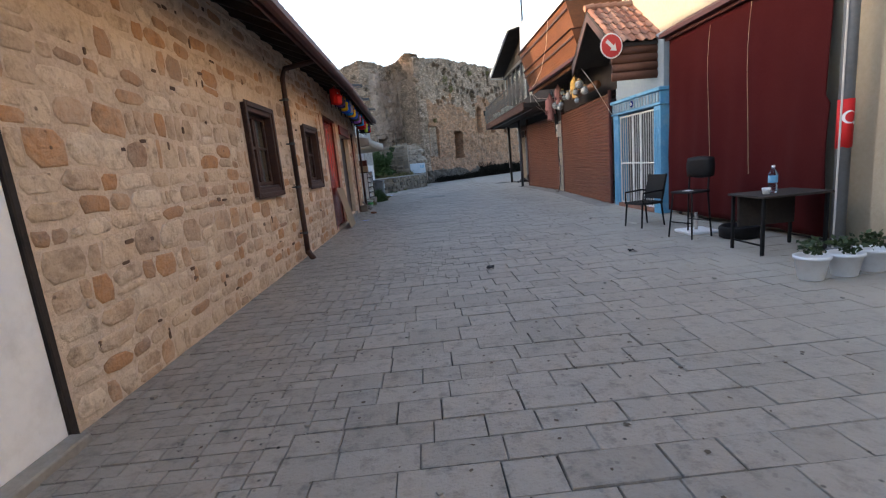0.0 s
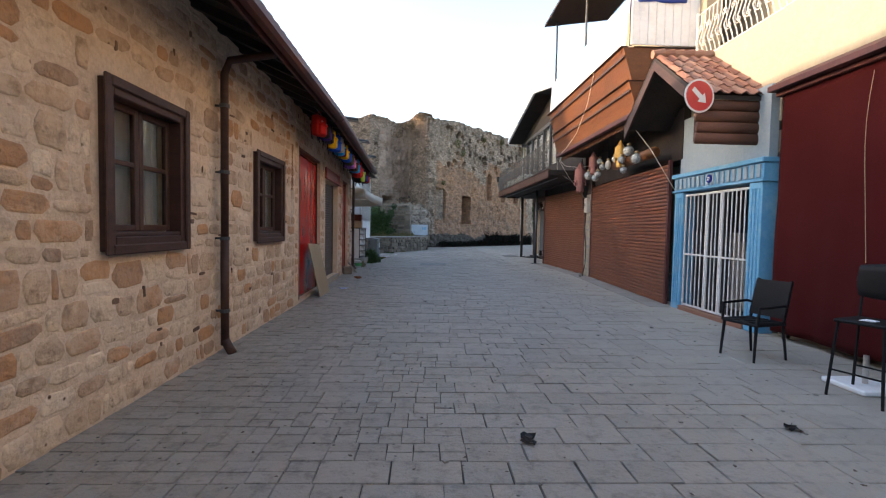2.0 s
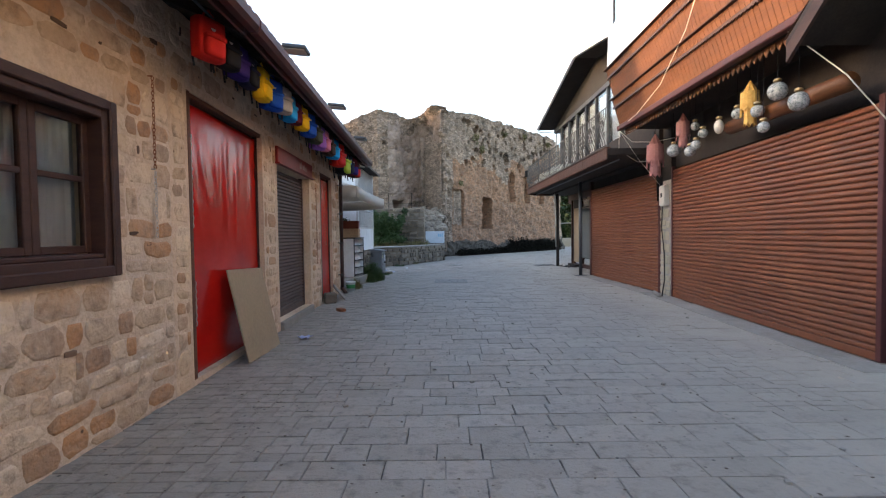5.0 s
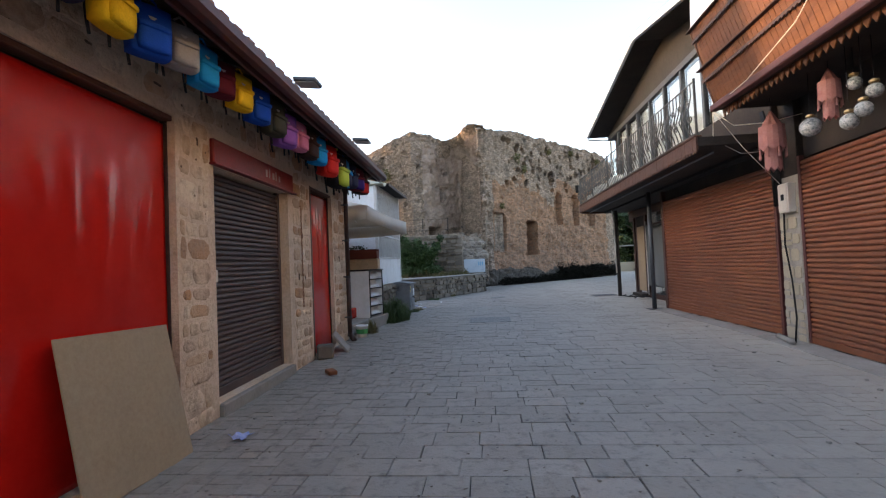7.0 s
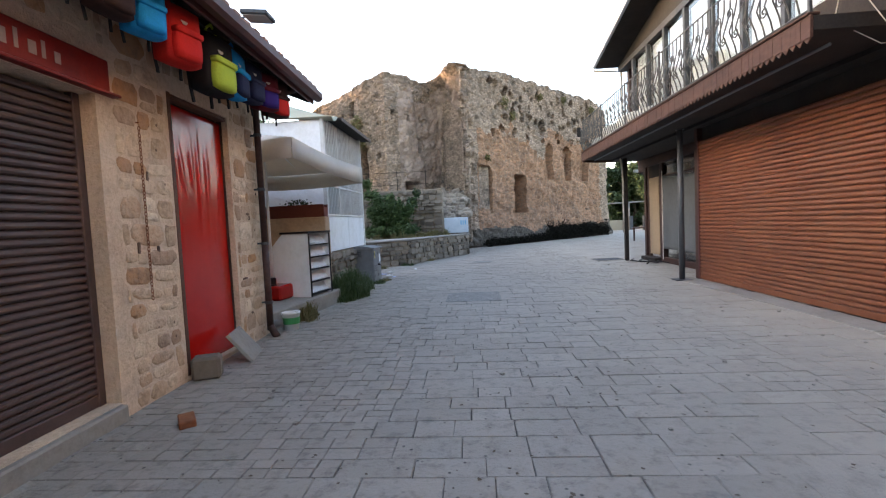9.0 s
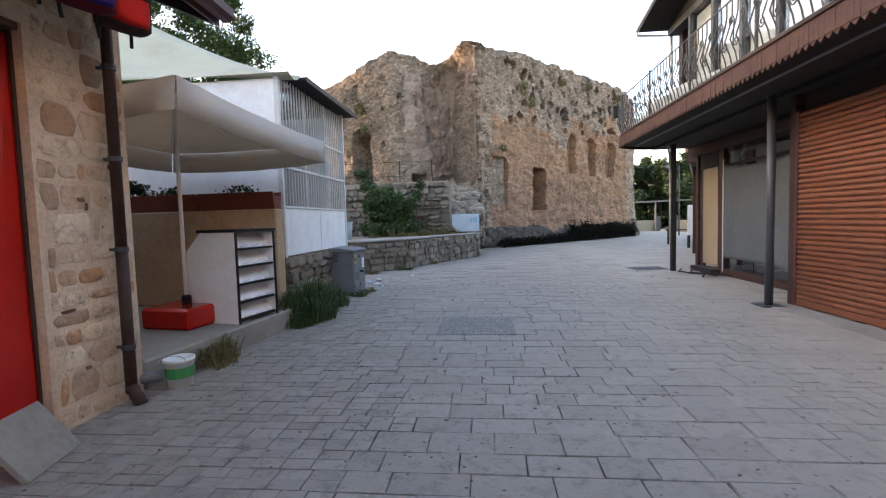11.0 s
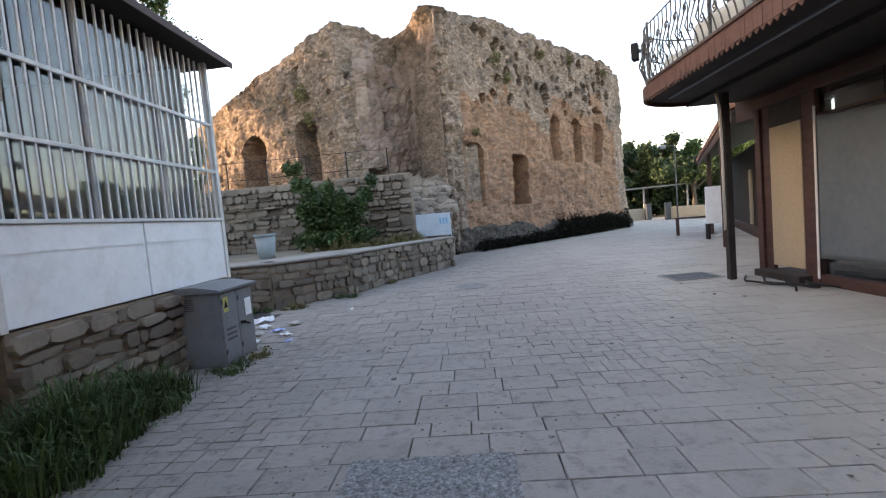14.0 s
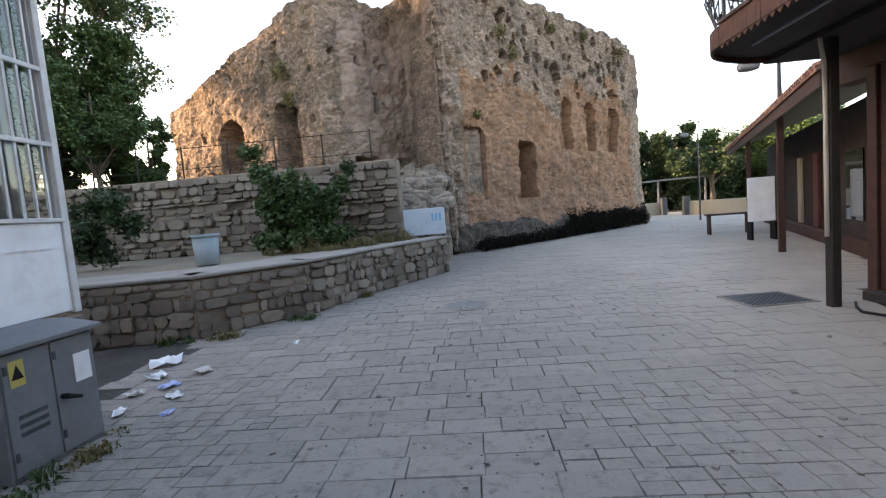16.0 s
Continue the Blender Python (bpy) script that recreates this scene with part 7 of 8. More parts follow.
# rubble at the foot of the ruin corner
bm = BM()
for k in range(420):
    x = r9.uniform(-2.3, 0.1)
    y = 39.9 - r9.random() * 5.2
    s = r9.uniform(0.09, 0.28)
    hgt = 0.85 + max(0, (y - 34.9)) * 0.5 * r9.uniform(0.9, 1.04)
    box(bm, (-s, -s * 0.8, -s * 0.6), (s, s * 0.8, s * 0.6), s * 0.25, pose(x, y, hgt, r9.uniform(-25, 25), r9.uniform(-25, 25), r9.uniform(0, 180)))
single("rubble", bm, RUBBLE, Matrix(), "heap of fallen stones at the ruin corner", "rubble", kind="stuff")
bm = BM()
prism(bm, [(34.8, 0.9), (39.8, 3.1), (41.5, 3.3), (41.5, 0.0), (34.8, 0.0)], -2.25, 0.05, "x")
single("bank", bm, RUIN, Matrix(), "earth bank under the fallen stones", "bank", kind="structure")

# dark scrub along the foot of the long face
C_D = Vector((9.7, 9.9, 0)).normalized()
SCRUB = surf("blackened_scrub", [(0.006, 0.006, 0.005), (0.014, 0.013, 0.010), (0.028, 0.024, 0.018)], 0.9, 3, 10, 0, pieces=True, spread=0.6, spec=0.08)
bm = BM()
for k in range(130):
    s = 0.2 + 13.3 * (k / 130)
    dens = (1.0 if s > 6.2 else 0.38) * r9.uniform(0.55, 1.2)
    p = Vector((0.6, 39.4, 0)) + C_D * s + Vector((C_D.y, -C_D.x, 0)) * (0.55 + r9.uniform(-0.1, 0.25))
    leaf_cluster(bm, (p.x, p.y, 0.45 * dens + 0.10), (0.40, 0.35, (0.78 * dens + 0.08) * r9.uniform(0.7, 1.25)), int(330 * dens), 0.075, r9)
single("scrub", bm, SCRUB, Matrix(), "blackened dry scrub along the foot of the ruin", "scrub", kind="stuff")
# plants growing in the ruin's masonry
bm = BM()
for s, z, q in ((2.7, 8.6, 0.5), (3.4, 7.9, 0.45), (6.3, 9.4, 0.35), (9.0, 9.6, 0.35), (12.6, 9.4, 0.4), (1.0, 5.2, 0.25)):
    p = Vector((0.6, 39.4, 0)) + C_D * s + Vector((C_D.y, -C_D.x, 0)) * 0.15
    leaf_cluster(bm, (p.x, p.y, z), (q, q, q * 1.2), 160, 0.09, r9)
leaf_cluster(bm, (-6.4, 40.7, 7.8), (0.6, 0.5, 0.8), 260, 0.1, r9)
leaf_cluster(bm, (-6.1, 40.5, 6.6), (0.35, 0.3, 0.7), 160, 0.1, r9)
single("wall_plants", bm, DRYGRASS, Matrix(), "dry plants rooted in the ruined masonry", "plants", kind="stuff")


# ---- trees ----
def tree(m, height, trunk_r, crown, label, seed, limbs=9, leaves=420, leaf=0.16, mat_=None, low=0.42):
    """A tapered trunk with limbs and a crown of many leaves in uneven clumps."""
    r = random.Random(seed)
    t = thing("tree", m, label, "tree")
    bm = BM()
    fork = height * low
    tube(bm, [(0, 0, -0.1), (0.08, 0.03, fork * 0.5), (0.0, 0.1, fork), (0.15, 0.0, height * 0.75)], [trunk_r, trunk_r * 0.8, trunk_r * 0.62, trunk_r * 0.2], 9)
    tips = []
    for k in range(limbs):
        a = 2.4 * k + r.uniform(-0.3, 0.3)
        z0 = fork * r.uniform(0.75, 1.4)
        out, up = crown * r.uniform(0.45, 0.95), height * r.uniform(low + 0.03, 0.98)
        mid = Vector((out * 0.45 * math.cos(a), out * 0.45 * math.sin(a), (z0 + up) / 2))
        tip = Vector((out * math.cos(a), out * math.sin(a), max(up, z0 + 0.4)))
        tube(bm, [(0.02, 0.05, z0), mid, tip], [trunk_r * 0.4, trunk_r * 0.22, 0.02], 6)
        tips += [tip, mid.lerp(tip, 0.55), mid + Vector((r.uniform(-1, 1), r.uniform(-1, 1), r.uniform(0, 1))) * crown * 0.3]
    part("trunk", bm, BARK, t)
    bm = BM()
    for tip in tips:
        s = crown * r.uniform(0.22, 0.42)
        leaf_cluster(bm, tip, (s, s, s * 0.8), leaves, leaf, r)
    part("crown", bm, mat_ or LEAF, t, "uneven leafy crown with gaps")
    return t


tree(pose(-16.0, 40.0, 3.0), 11.0, 0.28, 4.6, "tall olive-green tree behind the terrace wall", 71, 26, 1300, 0.12, None, 0.16)
tree(pose(-19.5, 36.5, 3.0), 10.0, 0.26, 4.4, "tall olive-green tree beyond the shed", 73, 22, 1000, 0.12, None, 0.16)
tree(pose(-17.2, 38.2, 3.0), 11.5, 0.26, 4.2, "tall dense tree behind the shed", 77, 24, 1200, 0.12, None, 0.2)
tree(pose(-12.9, 39.2, 3.0), 4.2, 0.11, 1.7, "small dense green tree beside the ruin wall", 74, 12, 800, 0.085, None, 0.08)
tree(pose(-11.0, 38.6, 3.0), 3.4, 0.10, 1.2, "low dense green tree beside the ruin wall", 75, 10, 700, 0.085, None, 0.08)
tree(pose(-14.8, 37.6, 3.0), 4.2, 0.12, 2.0, "small dark tree behind the retaining wall", 76, 12, 700, 0.09, LEAF_DARK, 0.08)
tree(pose(-11.5, 36.8, 3.0), 4.6, 0.12, 2.0, "small green tree behind the terrace wall", 72, 12, 800, 0.085, None, 0.15)
for k, (x, y, h, c) in enumerate(((10.5, 70, 8.5, 4.0), (15, 73, 9.5, 4.5), (19.5, 69, 8.0, 4.0), (24, 72, 9.0, 4.5), (29, 66, 8.0, 4.5), (6.5, 76, 8, 4.0), (21, 62, 6.5, 3.2), (34, 72, 9.5, 5.0))):
    tree(pose(x, y, 0), h, 0.25, c, "broad dark green tree at the end of the lane", 80 + k, 12, 760, 0.20, LEAF_DARK if k in (2, 6) else LEAF)

# ---- end of the lane ----
bm = BM()
for k in range(150):
    x = -4 + 46 * k / 150 + r9.uniform(-0.5, 0.5)
    y = 66 + r9.uniform(0, 5) + abs(x - 15) * 0.05
    top = 4.2 + 2.4 * noise.noise(Vector((x * 0.25, 0, 7))) + r9.uniform(-0.6, 0.6)
    for z in (0.5, 1.2, 2.0, 2.8, 3.6, top):
        leaf_cluster(bm, (x + r9.uniform(-0.6, 0.6), y + r9.uniform(-0.5, 0.5), min(z, top)), (1.1, 0.9, 0.9), 80, 0.30, r9)
single("far_woods", bm, LEAF_DARK, Matrix(), "dense dark green thicket at the end of the lane", "woods", kind="stuff")
for (xa, ya, xb, yb) in ((11.5, 58.0, 15.2, 58.0), (15.9, 55.0, 19.0, 49.5), (19.0, 49.5, 26.0, 47.5)):
    ln = math.dist((xa, ya), (xb, yb))
    m = frame_of((xa, ya), (xb, yb))
    single("wall_low", boxes(((-0.3, 0, -0.05), (0, ln, 0.95)), bevel=0.03), CREAM, m, "low pale stone wall at the end of the lane", "wall", kind="structure")
for x, y in ((15.3, 57.7), (15.8, 55.2)):
    single("gate_post", boxes(((-0.2, -0.2, 0), (0.2, 0.2, 1.3)), bevel=0.03), DARK_METAL, pose(x, y, 0), "dark stone gate post at the lane's end", "gate post", "gate posts")
bm = BM()
prism(bm, [(-4, 2.6), (4, 2.75), (4, 2.85), (-4, 2.72)], 0, 2.5)
for x in (-3.8, 0, 3.8):
    box(bm, (x - 0.06, 0.1, 0), (x + 0.06, 0.22, 2.7))
single("pergola", bm, GREY_METAL, pose(16.5, 61.5, 0), "grey flat pergola roof among the trees", "pergola")


def street_lamp(m, h, arm, label):
    l = thing("street_lamp", m, label, "street lamp")
    bm = BM()
    tube(bm, [(0, 0, 0), (0, 0, h)], [0.05, 0.035], 10)
    part("pole", bm, DARK_METAL, l)
    bm = BM()
    tube(bm, [(0, 0, h), (-arm, 0, h + 0.03)], 0.02, 6)
    part("arm", bm, DARK_METAL, l)
    bm = BM()
    pillow_box(bm, (-arm - 0.42, -0.12, h - 0.14), (-arm, 0.12, h + 0.08), 0.6, 3)
    part("head", bm, GREY_METAL, l, "grey rounded lamp head", smooth=True)
    return l


street_lamp(pose(13.4, 48.2, 0), 4.7, 0.5, "slim dark street lamp at the lane's bend")

# shop row beyond the balcony
F0, F1 = (7.6, 29.3), (13.6, 43.0)
FR = frame_of(F0, F1)
LF = math.dist(F0, F1)
street_lamp(FR @ pose(-1.2, 3.45, 3.33), 1.0, 0.35, "short street lamp rising over the shop roof")
row = thing("shop_row", FR, "low row of timber shops with a tiled eave", "shop row")
part("wall", boxes(((0.15, 0, 0), (0.4, LF, 3.2))), WOOD_BLACK, row, "dark timber wall")
bm = BM()
prism(bm, [(-1.25, 3.18), (-1.25, 3.26), (3.0, 4.7), (3.0, 4.8)], -0.2, LF + 0.3)
part("roof", bm, WOOD_BLACK, row)
bm = BM()
u = -0.2
while u < LF + 0.25:
    prism(bm, [(-1.32, 3.27), (-1.32, 3.33), (3.0, 4.8), (3.0, 4.72)], u, u + 0.20)
    tube(bm, [(-1.33, u + 0.1, 3.33), (3.0, u + 0.1, 4.8)], 0.075, 6)
    u += 0.215
part("roof_tiles", bm, TILE, row, "terracotta tiles")
part("fascia", boxes(((-1.29, -0.2, 3.02), (-1.252, LF + 0.3, 3.25)), bevel=0.006), WOOD_DARK, row, "weathered brown fascia")
for y in (3.9, 9.5):
    part("post", boxes(((-1.2, y, 0), (-1.06, y + 0.14, 3.18)), bevel=0.01), WOOD_DARK, row)
for y0, y1, mt, lab in ((0.1, 0.42, WHITE, "white panel"), (0.52, 0.72, WHITE, "white panel"), (0.80, 0.98, WHITE, "white panel"), (2.5, 2.68, WHITE, "white panel"), (5.2, 5.5, WHITE, "white panel"), (6.4, 6.9, MAROON, "red cloth panel"), (8.4, 8.8, CREAM, "pale panel")):
    part("panel", boxes(((0.06, y0, 0.35), (0.14, y1, 2.35)), bevel=0.008), mt, row, lab)
for y0, y1 in ((1.35, 2.4), (3.1, 4.2)):
    part("pane", boxes(((0.10, y0, 0.7), (0.12, y1, 2.2))), GLASS, row)
part("plinth", boxes(((-0.02, 0, 0), (0.148, LF, 0.33)), bevel=0.01), WOOD_DARK, row)
wb = thing("display_board", FR @ pose(-1.1, 7.2, 0, 0, 0, 10), "white display board standing on dark legs", "board")
part("panel", boxes(((-0.35, -0.03, 0.55), (0.35, 0.03, 1.85)), bevel=0.01), WHITE, wb)
for x in (-0.3, 0.3):
    part("leg", boxes(((x - 0.03, -0.2, 0), (x + 0.03, 0.2, 0.55))), BLACK, wb)
bt = thing("bench", FR @ pose(-1.75, 9.8, 0, 0, 0, 10), "dark wooden bench table at the roadside", "bench")
part("top", boxes(((-0.7, -0.25, 0.68), (0.7, 0.25, 0.74)), bevel=0.01), WOOD_DARK, bt)
for x in (-0.6, 0.6):
    part("leg", boxes(((x - 0.03, -0.2, 0), (x + 0.03, 0.2, 0.68))), WOOD_DARK, bt)
single("wall_row_end", boxes(((0.2, LF, 0), (4, LF + 0.25, 3.1))), CREAM, FR, "plain end wall of the shop row", "wall", kind="structure")

# ---- unseen plain walls: the west one blocks the sun, the others close the place ----
# added out of view; its stepped heights shape where the sun's shadow falls
single("sun_block_west", boxes(((-24, -15, -0.05), (-23.6, 19, 7.0)), ((-24, 19, -0.05), (-23.6, 37.5, 12.4)), ((-24, 37.5, -0.05), (-23.6, 46.0, 6.8))), CREAM, Matrix(), "unseen plain wall added to block the low sun", "wall", kind="structure")
single("wall_behind", boxes(((-2.4, -12.4, -0.05), (5.9, -12, 6.5))), CREAM, Matrix(), "plain rendered wall at the lane's start", "wall", kind="structure")
single("wall_east_rear", boxes(((11.5, -12, -0.05), (11.9, 29, 7.0))), CREAM, Matrix(), "plain rear wall of the shops", "wall", kind="structure")

# ---- small things on the paving ----
COBBLE = surf("grey_gravel_concrete", [(0.06, 0.06, 0.06), (0.2, 0.197, 0.19), (0.42, 0.41, 0.40)], 0.9, 30, 60, 0.9, bump_dist=0.02)
single("grate_patch", boxes(((-0.12, 21.48, -0.012), (0.94, 22.55, 0.009))), COBBLE, Matrix(), "square gravel concrete patch in the paving", "patch", kind="structure")
mh = thing("manhole_cover", pose(0.72, 29.72, 0), "round worn iron manhole cover", "manhole cover")
bm = BM()
lathe(bm, [(0.40, -0.01), (0.40, 0.006), (0.37, 0.008)], 32)
part("ring", bm, CONCRETE, mh)
bm = BM()
lathe(bm, [(0.345, 0.0), (0.345, 0.011)], 32)
part("lid", bm, COBBLE, mh)
gr = thing("drain_grate", pose(4.55, 28.38, 0, 0, 0, 4), "square dark iron drain grate", "drain grate")
# flat black plate in place of the dark hollow under the bars
part("pit_shade_plate", boxes(((0, 0, -0.01), (0.86, 0.70, 0.008))), BLACK, gr)
for k in range(16):
    part("bar", boxes(((0.01 + k * 0.053, 0, 0.0085), (0.035 + k * 0.053, 0.70, 0.018))), DARK_METAL, gr)
for a, b in (((-0.03, -0.03), (0.89, 0.0)), ((-0.03, 0.70), (0.89, 0.73)), ((-0.03, 0.0), (0.0, 0.70)), ((0.86, 0.0), (0.89, 0.70))):
    part("rim", boxes(((a[0], a[1], -0.01), (b[0], b[1], 0.018))), CONCRETE, gr)
bk = thing("bucket", pose(-2.36, 19.62, 0), "white plastic paint bucket with a green label", "bucket")
bm = BM()
lathe(bm, [(0.105, 0), (0.13, 0.24), (0.138, 0.24), (0.138, 0.27), (0.125, 0.27), (0.10, 0.02)], 20)
part("body", bm, WHITE, bk, smooth=True)
bm = BM()
lathe(bm, [(0.1195, 0.09), (0.1275, 0.19)], 20)
part("label", bm, surf("green_label", [(0.03, 0.22, 0.06), (0.06, 0.3, 0.1)], 0.5, 5, 30, 0.05), bk, "green printed band")
bm = BM()
tube(bm, [(0.138 * math.cos(a), 0.138 * math.sin(a) * 0.3 - 0.1, 0.25 + 0.05 * math.sin(a)) for a in [math.pi * k / 8 for k in range(9)]], 0.004, 5)
part("handle", bm, CHAIN, bk)
bm = BM()
tube(bm, [(-2.75, 19.35, 0.12), (-2.48, 19.55, 0.12)], 0.055, 12)
single("drain_pipe_end", bm, GREY_METAL, Matrix(), "grey plastic pipe end beside the bucket", "pipe", smooth=True)


def litter(x, y, s, mat_, label, seed):
    r = random.Random(seed)
    bm = BM()
    n = 5
    g = {}
    for i in range(n):
        for j in range(n):
            g[i, j] = bm.verts.new(((i / (n - 1) - 0.5) * s + r.uniform(-0.02, 0.02), (j / (n - 1) - 0.5) * s * 0.8 + r.uniform(-0.02, 0.02), 0.006 + r.uniform(0, s * 0.28)))
    for i in range(n - 1):
        for j in range(n - 1):
            bm.faces.new((g[i, j], g[i + 1, j], g[i + 1, j + 1], g[i, j + 1]))
    o = single("litter", bm, mat_, pose(x, y, 0.002, 0, 0, r.uniform(0, 360)), label, "litter", "litter on the paving")
    o.modifiers.new("thick", "SOLIDIFY").thickness = 0.002


LBLUE = surf("blue_wrapper", [(0.15, 0.25, 0.6), (0.5, 0.55, 0.75)], 0.4, 12, 40, 0.1)
for k, (x, y, s, mt, lab) in enumerate(((-2.95, 27.4, 0.34, WHITE, "crumpled white paper beside the cabinet"), (-2.7, 26.9, 0.2, WHITE, "crumpled white paper beside the cabinet"), (-2.35, 26.6, 0.18, LBLUE, "crumpled blue and white wrapper"), (-2.1, 26.3, 0.16, WHITE, "torn white paper"),
                                        (-2.6, 26.4, 0.16, PATCH, "grey paper scrap"), (-2.25, 27.0, 0.2, PATCH, "grey crushed packaging"), (-1.55, 28.0, 0.12, WHITE, "white paper scrap"), (-1.84, 13.86, 0.17, LBLUE, "blue and white wrapper on the paving"), (2.95, 6.3, 0.12, BLACK, "dark leaf scrap on the paving"), (0.86, 6.1, 0.12, BLACK, "dark leaf scrap on the paving"),
                                        (-1.9, 25.9, 0.12, LBLUE, "small blue wrapper"), (-2.4, 25.95, 0.14, WHITE, "white paper scrap"))):
    litter(x, y, s, mt, lab, 100 + k)
# pale concrete edge along the shutters
single("kerb_east", boxes(((-0.42, -0.3, -0.03), (0.0, LA + 0.7, 0.012)), bevel=0.006), CONCRETE, RA, "pale concrete strip along the shutters", "kerb", kind="structure")
single("kerb_east_2", boxes(((-0.42, 0.15, -0.03), (0.0, LB + 0.3, 0.012)), bevel=0.006), CONCRETE, RS, "pale concrete strip along the shutters", "kerb", kind="structure")
bm = BM()
for k in range(200):
    x = r9.uniform(-2.3, 5.0)
    y = r9.uniform(1, 30)
    s = r9.uniform(0.006, 0.02)
    box(bm, (-s, -s, 0), (s, s, s), 0, pose(x, y, 0, 0, 0, r9.uniform(0, 90)))
single("grit", bm, CONCRETE, Matrix(), "scattered grit and small stones on the paving", "grit", kind="stuff")


bm = BM()
for k in range(1300):
    x = r9.gauss(0.6, 1.6) if k % 3 else r9.uniform(-2.2, 4.8)
    y = r9.uniform(1.5, 31)
    q = r9.uniform(0.006, 0.022)
    vs = [bm.verts.new(pose(x, y, 0.006, 0, 0, k * 77) @ Vector((q * r9.uniform(0.6, 1.3) * math.cos(a), q * r9.uniform(0.35, 0.9) * math.sin(a), r9.uniform(0, 0.004)))) for a in (0.2, 1.3, 2.5, 3.6, 4.9)]
    bm.faces.new(vs)
single("leaf_scraps", bm, BARK, Matrix(), "dark scraps of dry leaves on the paving", "leaf scraps", kind="stuff")


# ---- pieces of walls and paving ----
def stone_shapes(seed, count=16, pts=12, rough=0.10, square=(4.0, 12.0)):
    """Unit stones: an uneven rounded outline in y and z, with the face at x = 1 and the back at x = 0."""
    r = random.Random(seed)
    out = []
    for _ in range(count):
        ring = []
        e = r.uniform(*square)
        for k in range(pts):
            a = 2 * math.pi * (k + 0.5 + r.uniform(-0.15, 0.15)) / pts
            c, s = math.cos(a), math.sin(a)
            q = (abs(c) ** e + abs(s) ** e) ** (-1 / e) * 0.5 * (1 - r.uniform(0, rough))
            ring.append((q * c, q * s))
        co = [(0, y, z) for y, z in ring] + [(0.84, y * 0.985, z * 0.985) for y, z in ring] + [(1.0 - r.uniform(0, 0.08), y * 0.94, z * 0.94) for y, z in ring]
        fs = []
        for b in (0, pts):
            for k in range(pts):
                fs.append((b + k, b + (k + 1) % pts, b + pts + (k + 1) % pts, b + pts + k))
        fs.append(tuple(2 * pts + k for k in range(pts)))
        out.append((np.array(co), fs))
    return out


def courses(u0, u1, z0, z1, h, w, gap, holes, r):
    """Rectangles (u, z, width, height) of stones laid in uneven courses round the holes."""
    out = []
    z = z0
    while z < z1 - 0.06:
        hh = min(r.uniform(*h), z1 - z)
        u = u0 - r.uniform(0, 0.1)
        while u < u1 - 0.03:
            ww = r.uniform(*w) * (0.5 if r.random() < 0.18 else 1)
            a, b = max(u, u0), min(u + ww, u1)
            cut = False
            for p, q, s, t in holes:
                if z + hh > s + 0.01 and z < t - 0.01 and b > p and a < q:
                    if a < p - 0.07:
                        b = p - 0.005
                    elif b > q + 0.07:
                        a = q + 0.005
                    else:
                        cut = True
            if not cut and b - a > 0.06:
                k = r.random()
                if k < 0.13 and hh > 0.2:
                    f = r.uniform(0.3, 0.6)
                    out.append((a, z, b - a, hh * f))
                    out.append((a, z + hh * f, b - a, hh * (1 - f)))
                else:
                    d = r.uniform(0, 0.06)
                    out.append((a, z + d * 0.5, b - a, hh - d))
            u += ww
        z += hh
    return [(a + gap / 2, b + gap / 2, c - gap, d - gap) for a, b, c, d in out if c > gap + 0.03 and d > gap + 0.03]


def lay(parent, rects, shapes, material, name, depth, r, single_if, rest_name):
    """Stones as pieces of their own where single_if says so (300 at most), the rest joined."""
    meshes = []
    for co, fs in shapes:
        me = bpy.data.meshes.new(name)
        me.from_pydata([tuple(c) for c in co], [], fs)
        me.materials.append(material)
        meshes.append(me)
    count, V, F = 0, [], []
    off = 0
    for a, z, w, h in rects:
        k = r.randrange(len(shapes))
        d = r.uniform(*depth)
        if count < 300 and single_if(a, z):
            o = new(name, meshes[k])
            o.parent = parent
            o.location = (-0.02, a + w / 2, z + h / 2)
            o.scale = (0.02 + d, w, h)
            o.rotation_euler = (r.uniform(-0.09, 0.09), 0, 0)
            count += 1
        else:
            co, fs = shapes[k]
            V.append(co * np.array((0.02 + d, w, h)) + np.array((-0.02, a + w / 2, z + h / 2)))
            F += [tuple(i + off for i in f) for f in fs]
            off += len(co)
    if V:
        me = bpy.data.meshes.new(rest_name)
        me.from_pydata([tuple(c) for c in np.concatenate(V)], [], F)
        me.materials.append(material)
        o = new(rest_name, me)
        o.parent = parent
        tagged(o, kind="stuff")


def warp(u, z, seed):
    """A smooth shift of the bed and cross joints, so that neighbours still fit."""
    return (0.045 * noise.noise(Vector((u * 2.3, z * 2.3, seed))) + 0.014 * noise.noise(Vector((u * 8, z * 8, seed + 3))),
            0.040 * noise.noise(Vector((u * 2.0, z * 2.0, seed + 9))) + 0.014 * noise.noise(Vector((u * 8, z * 8, seed + 6))))


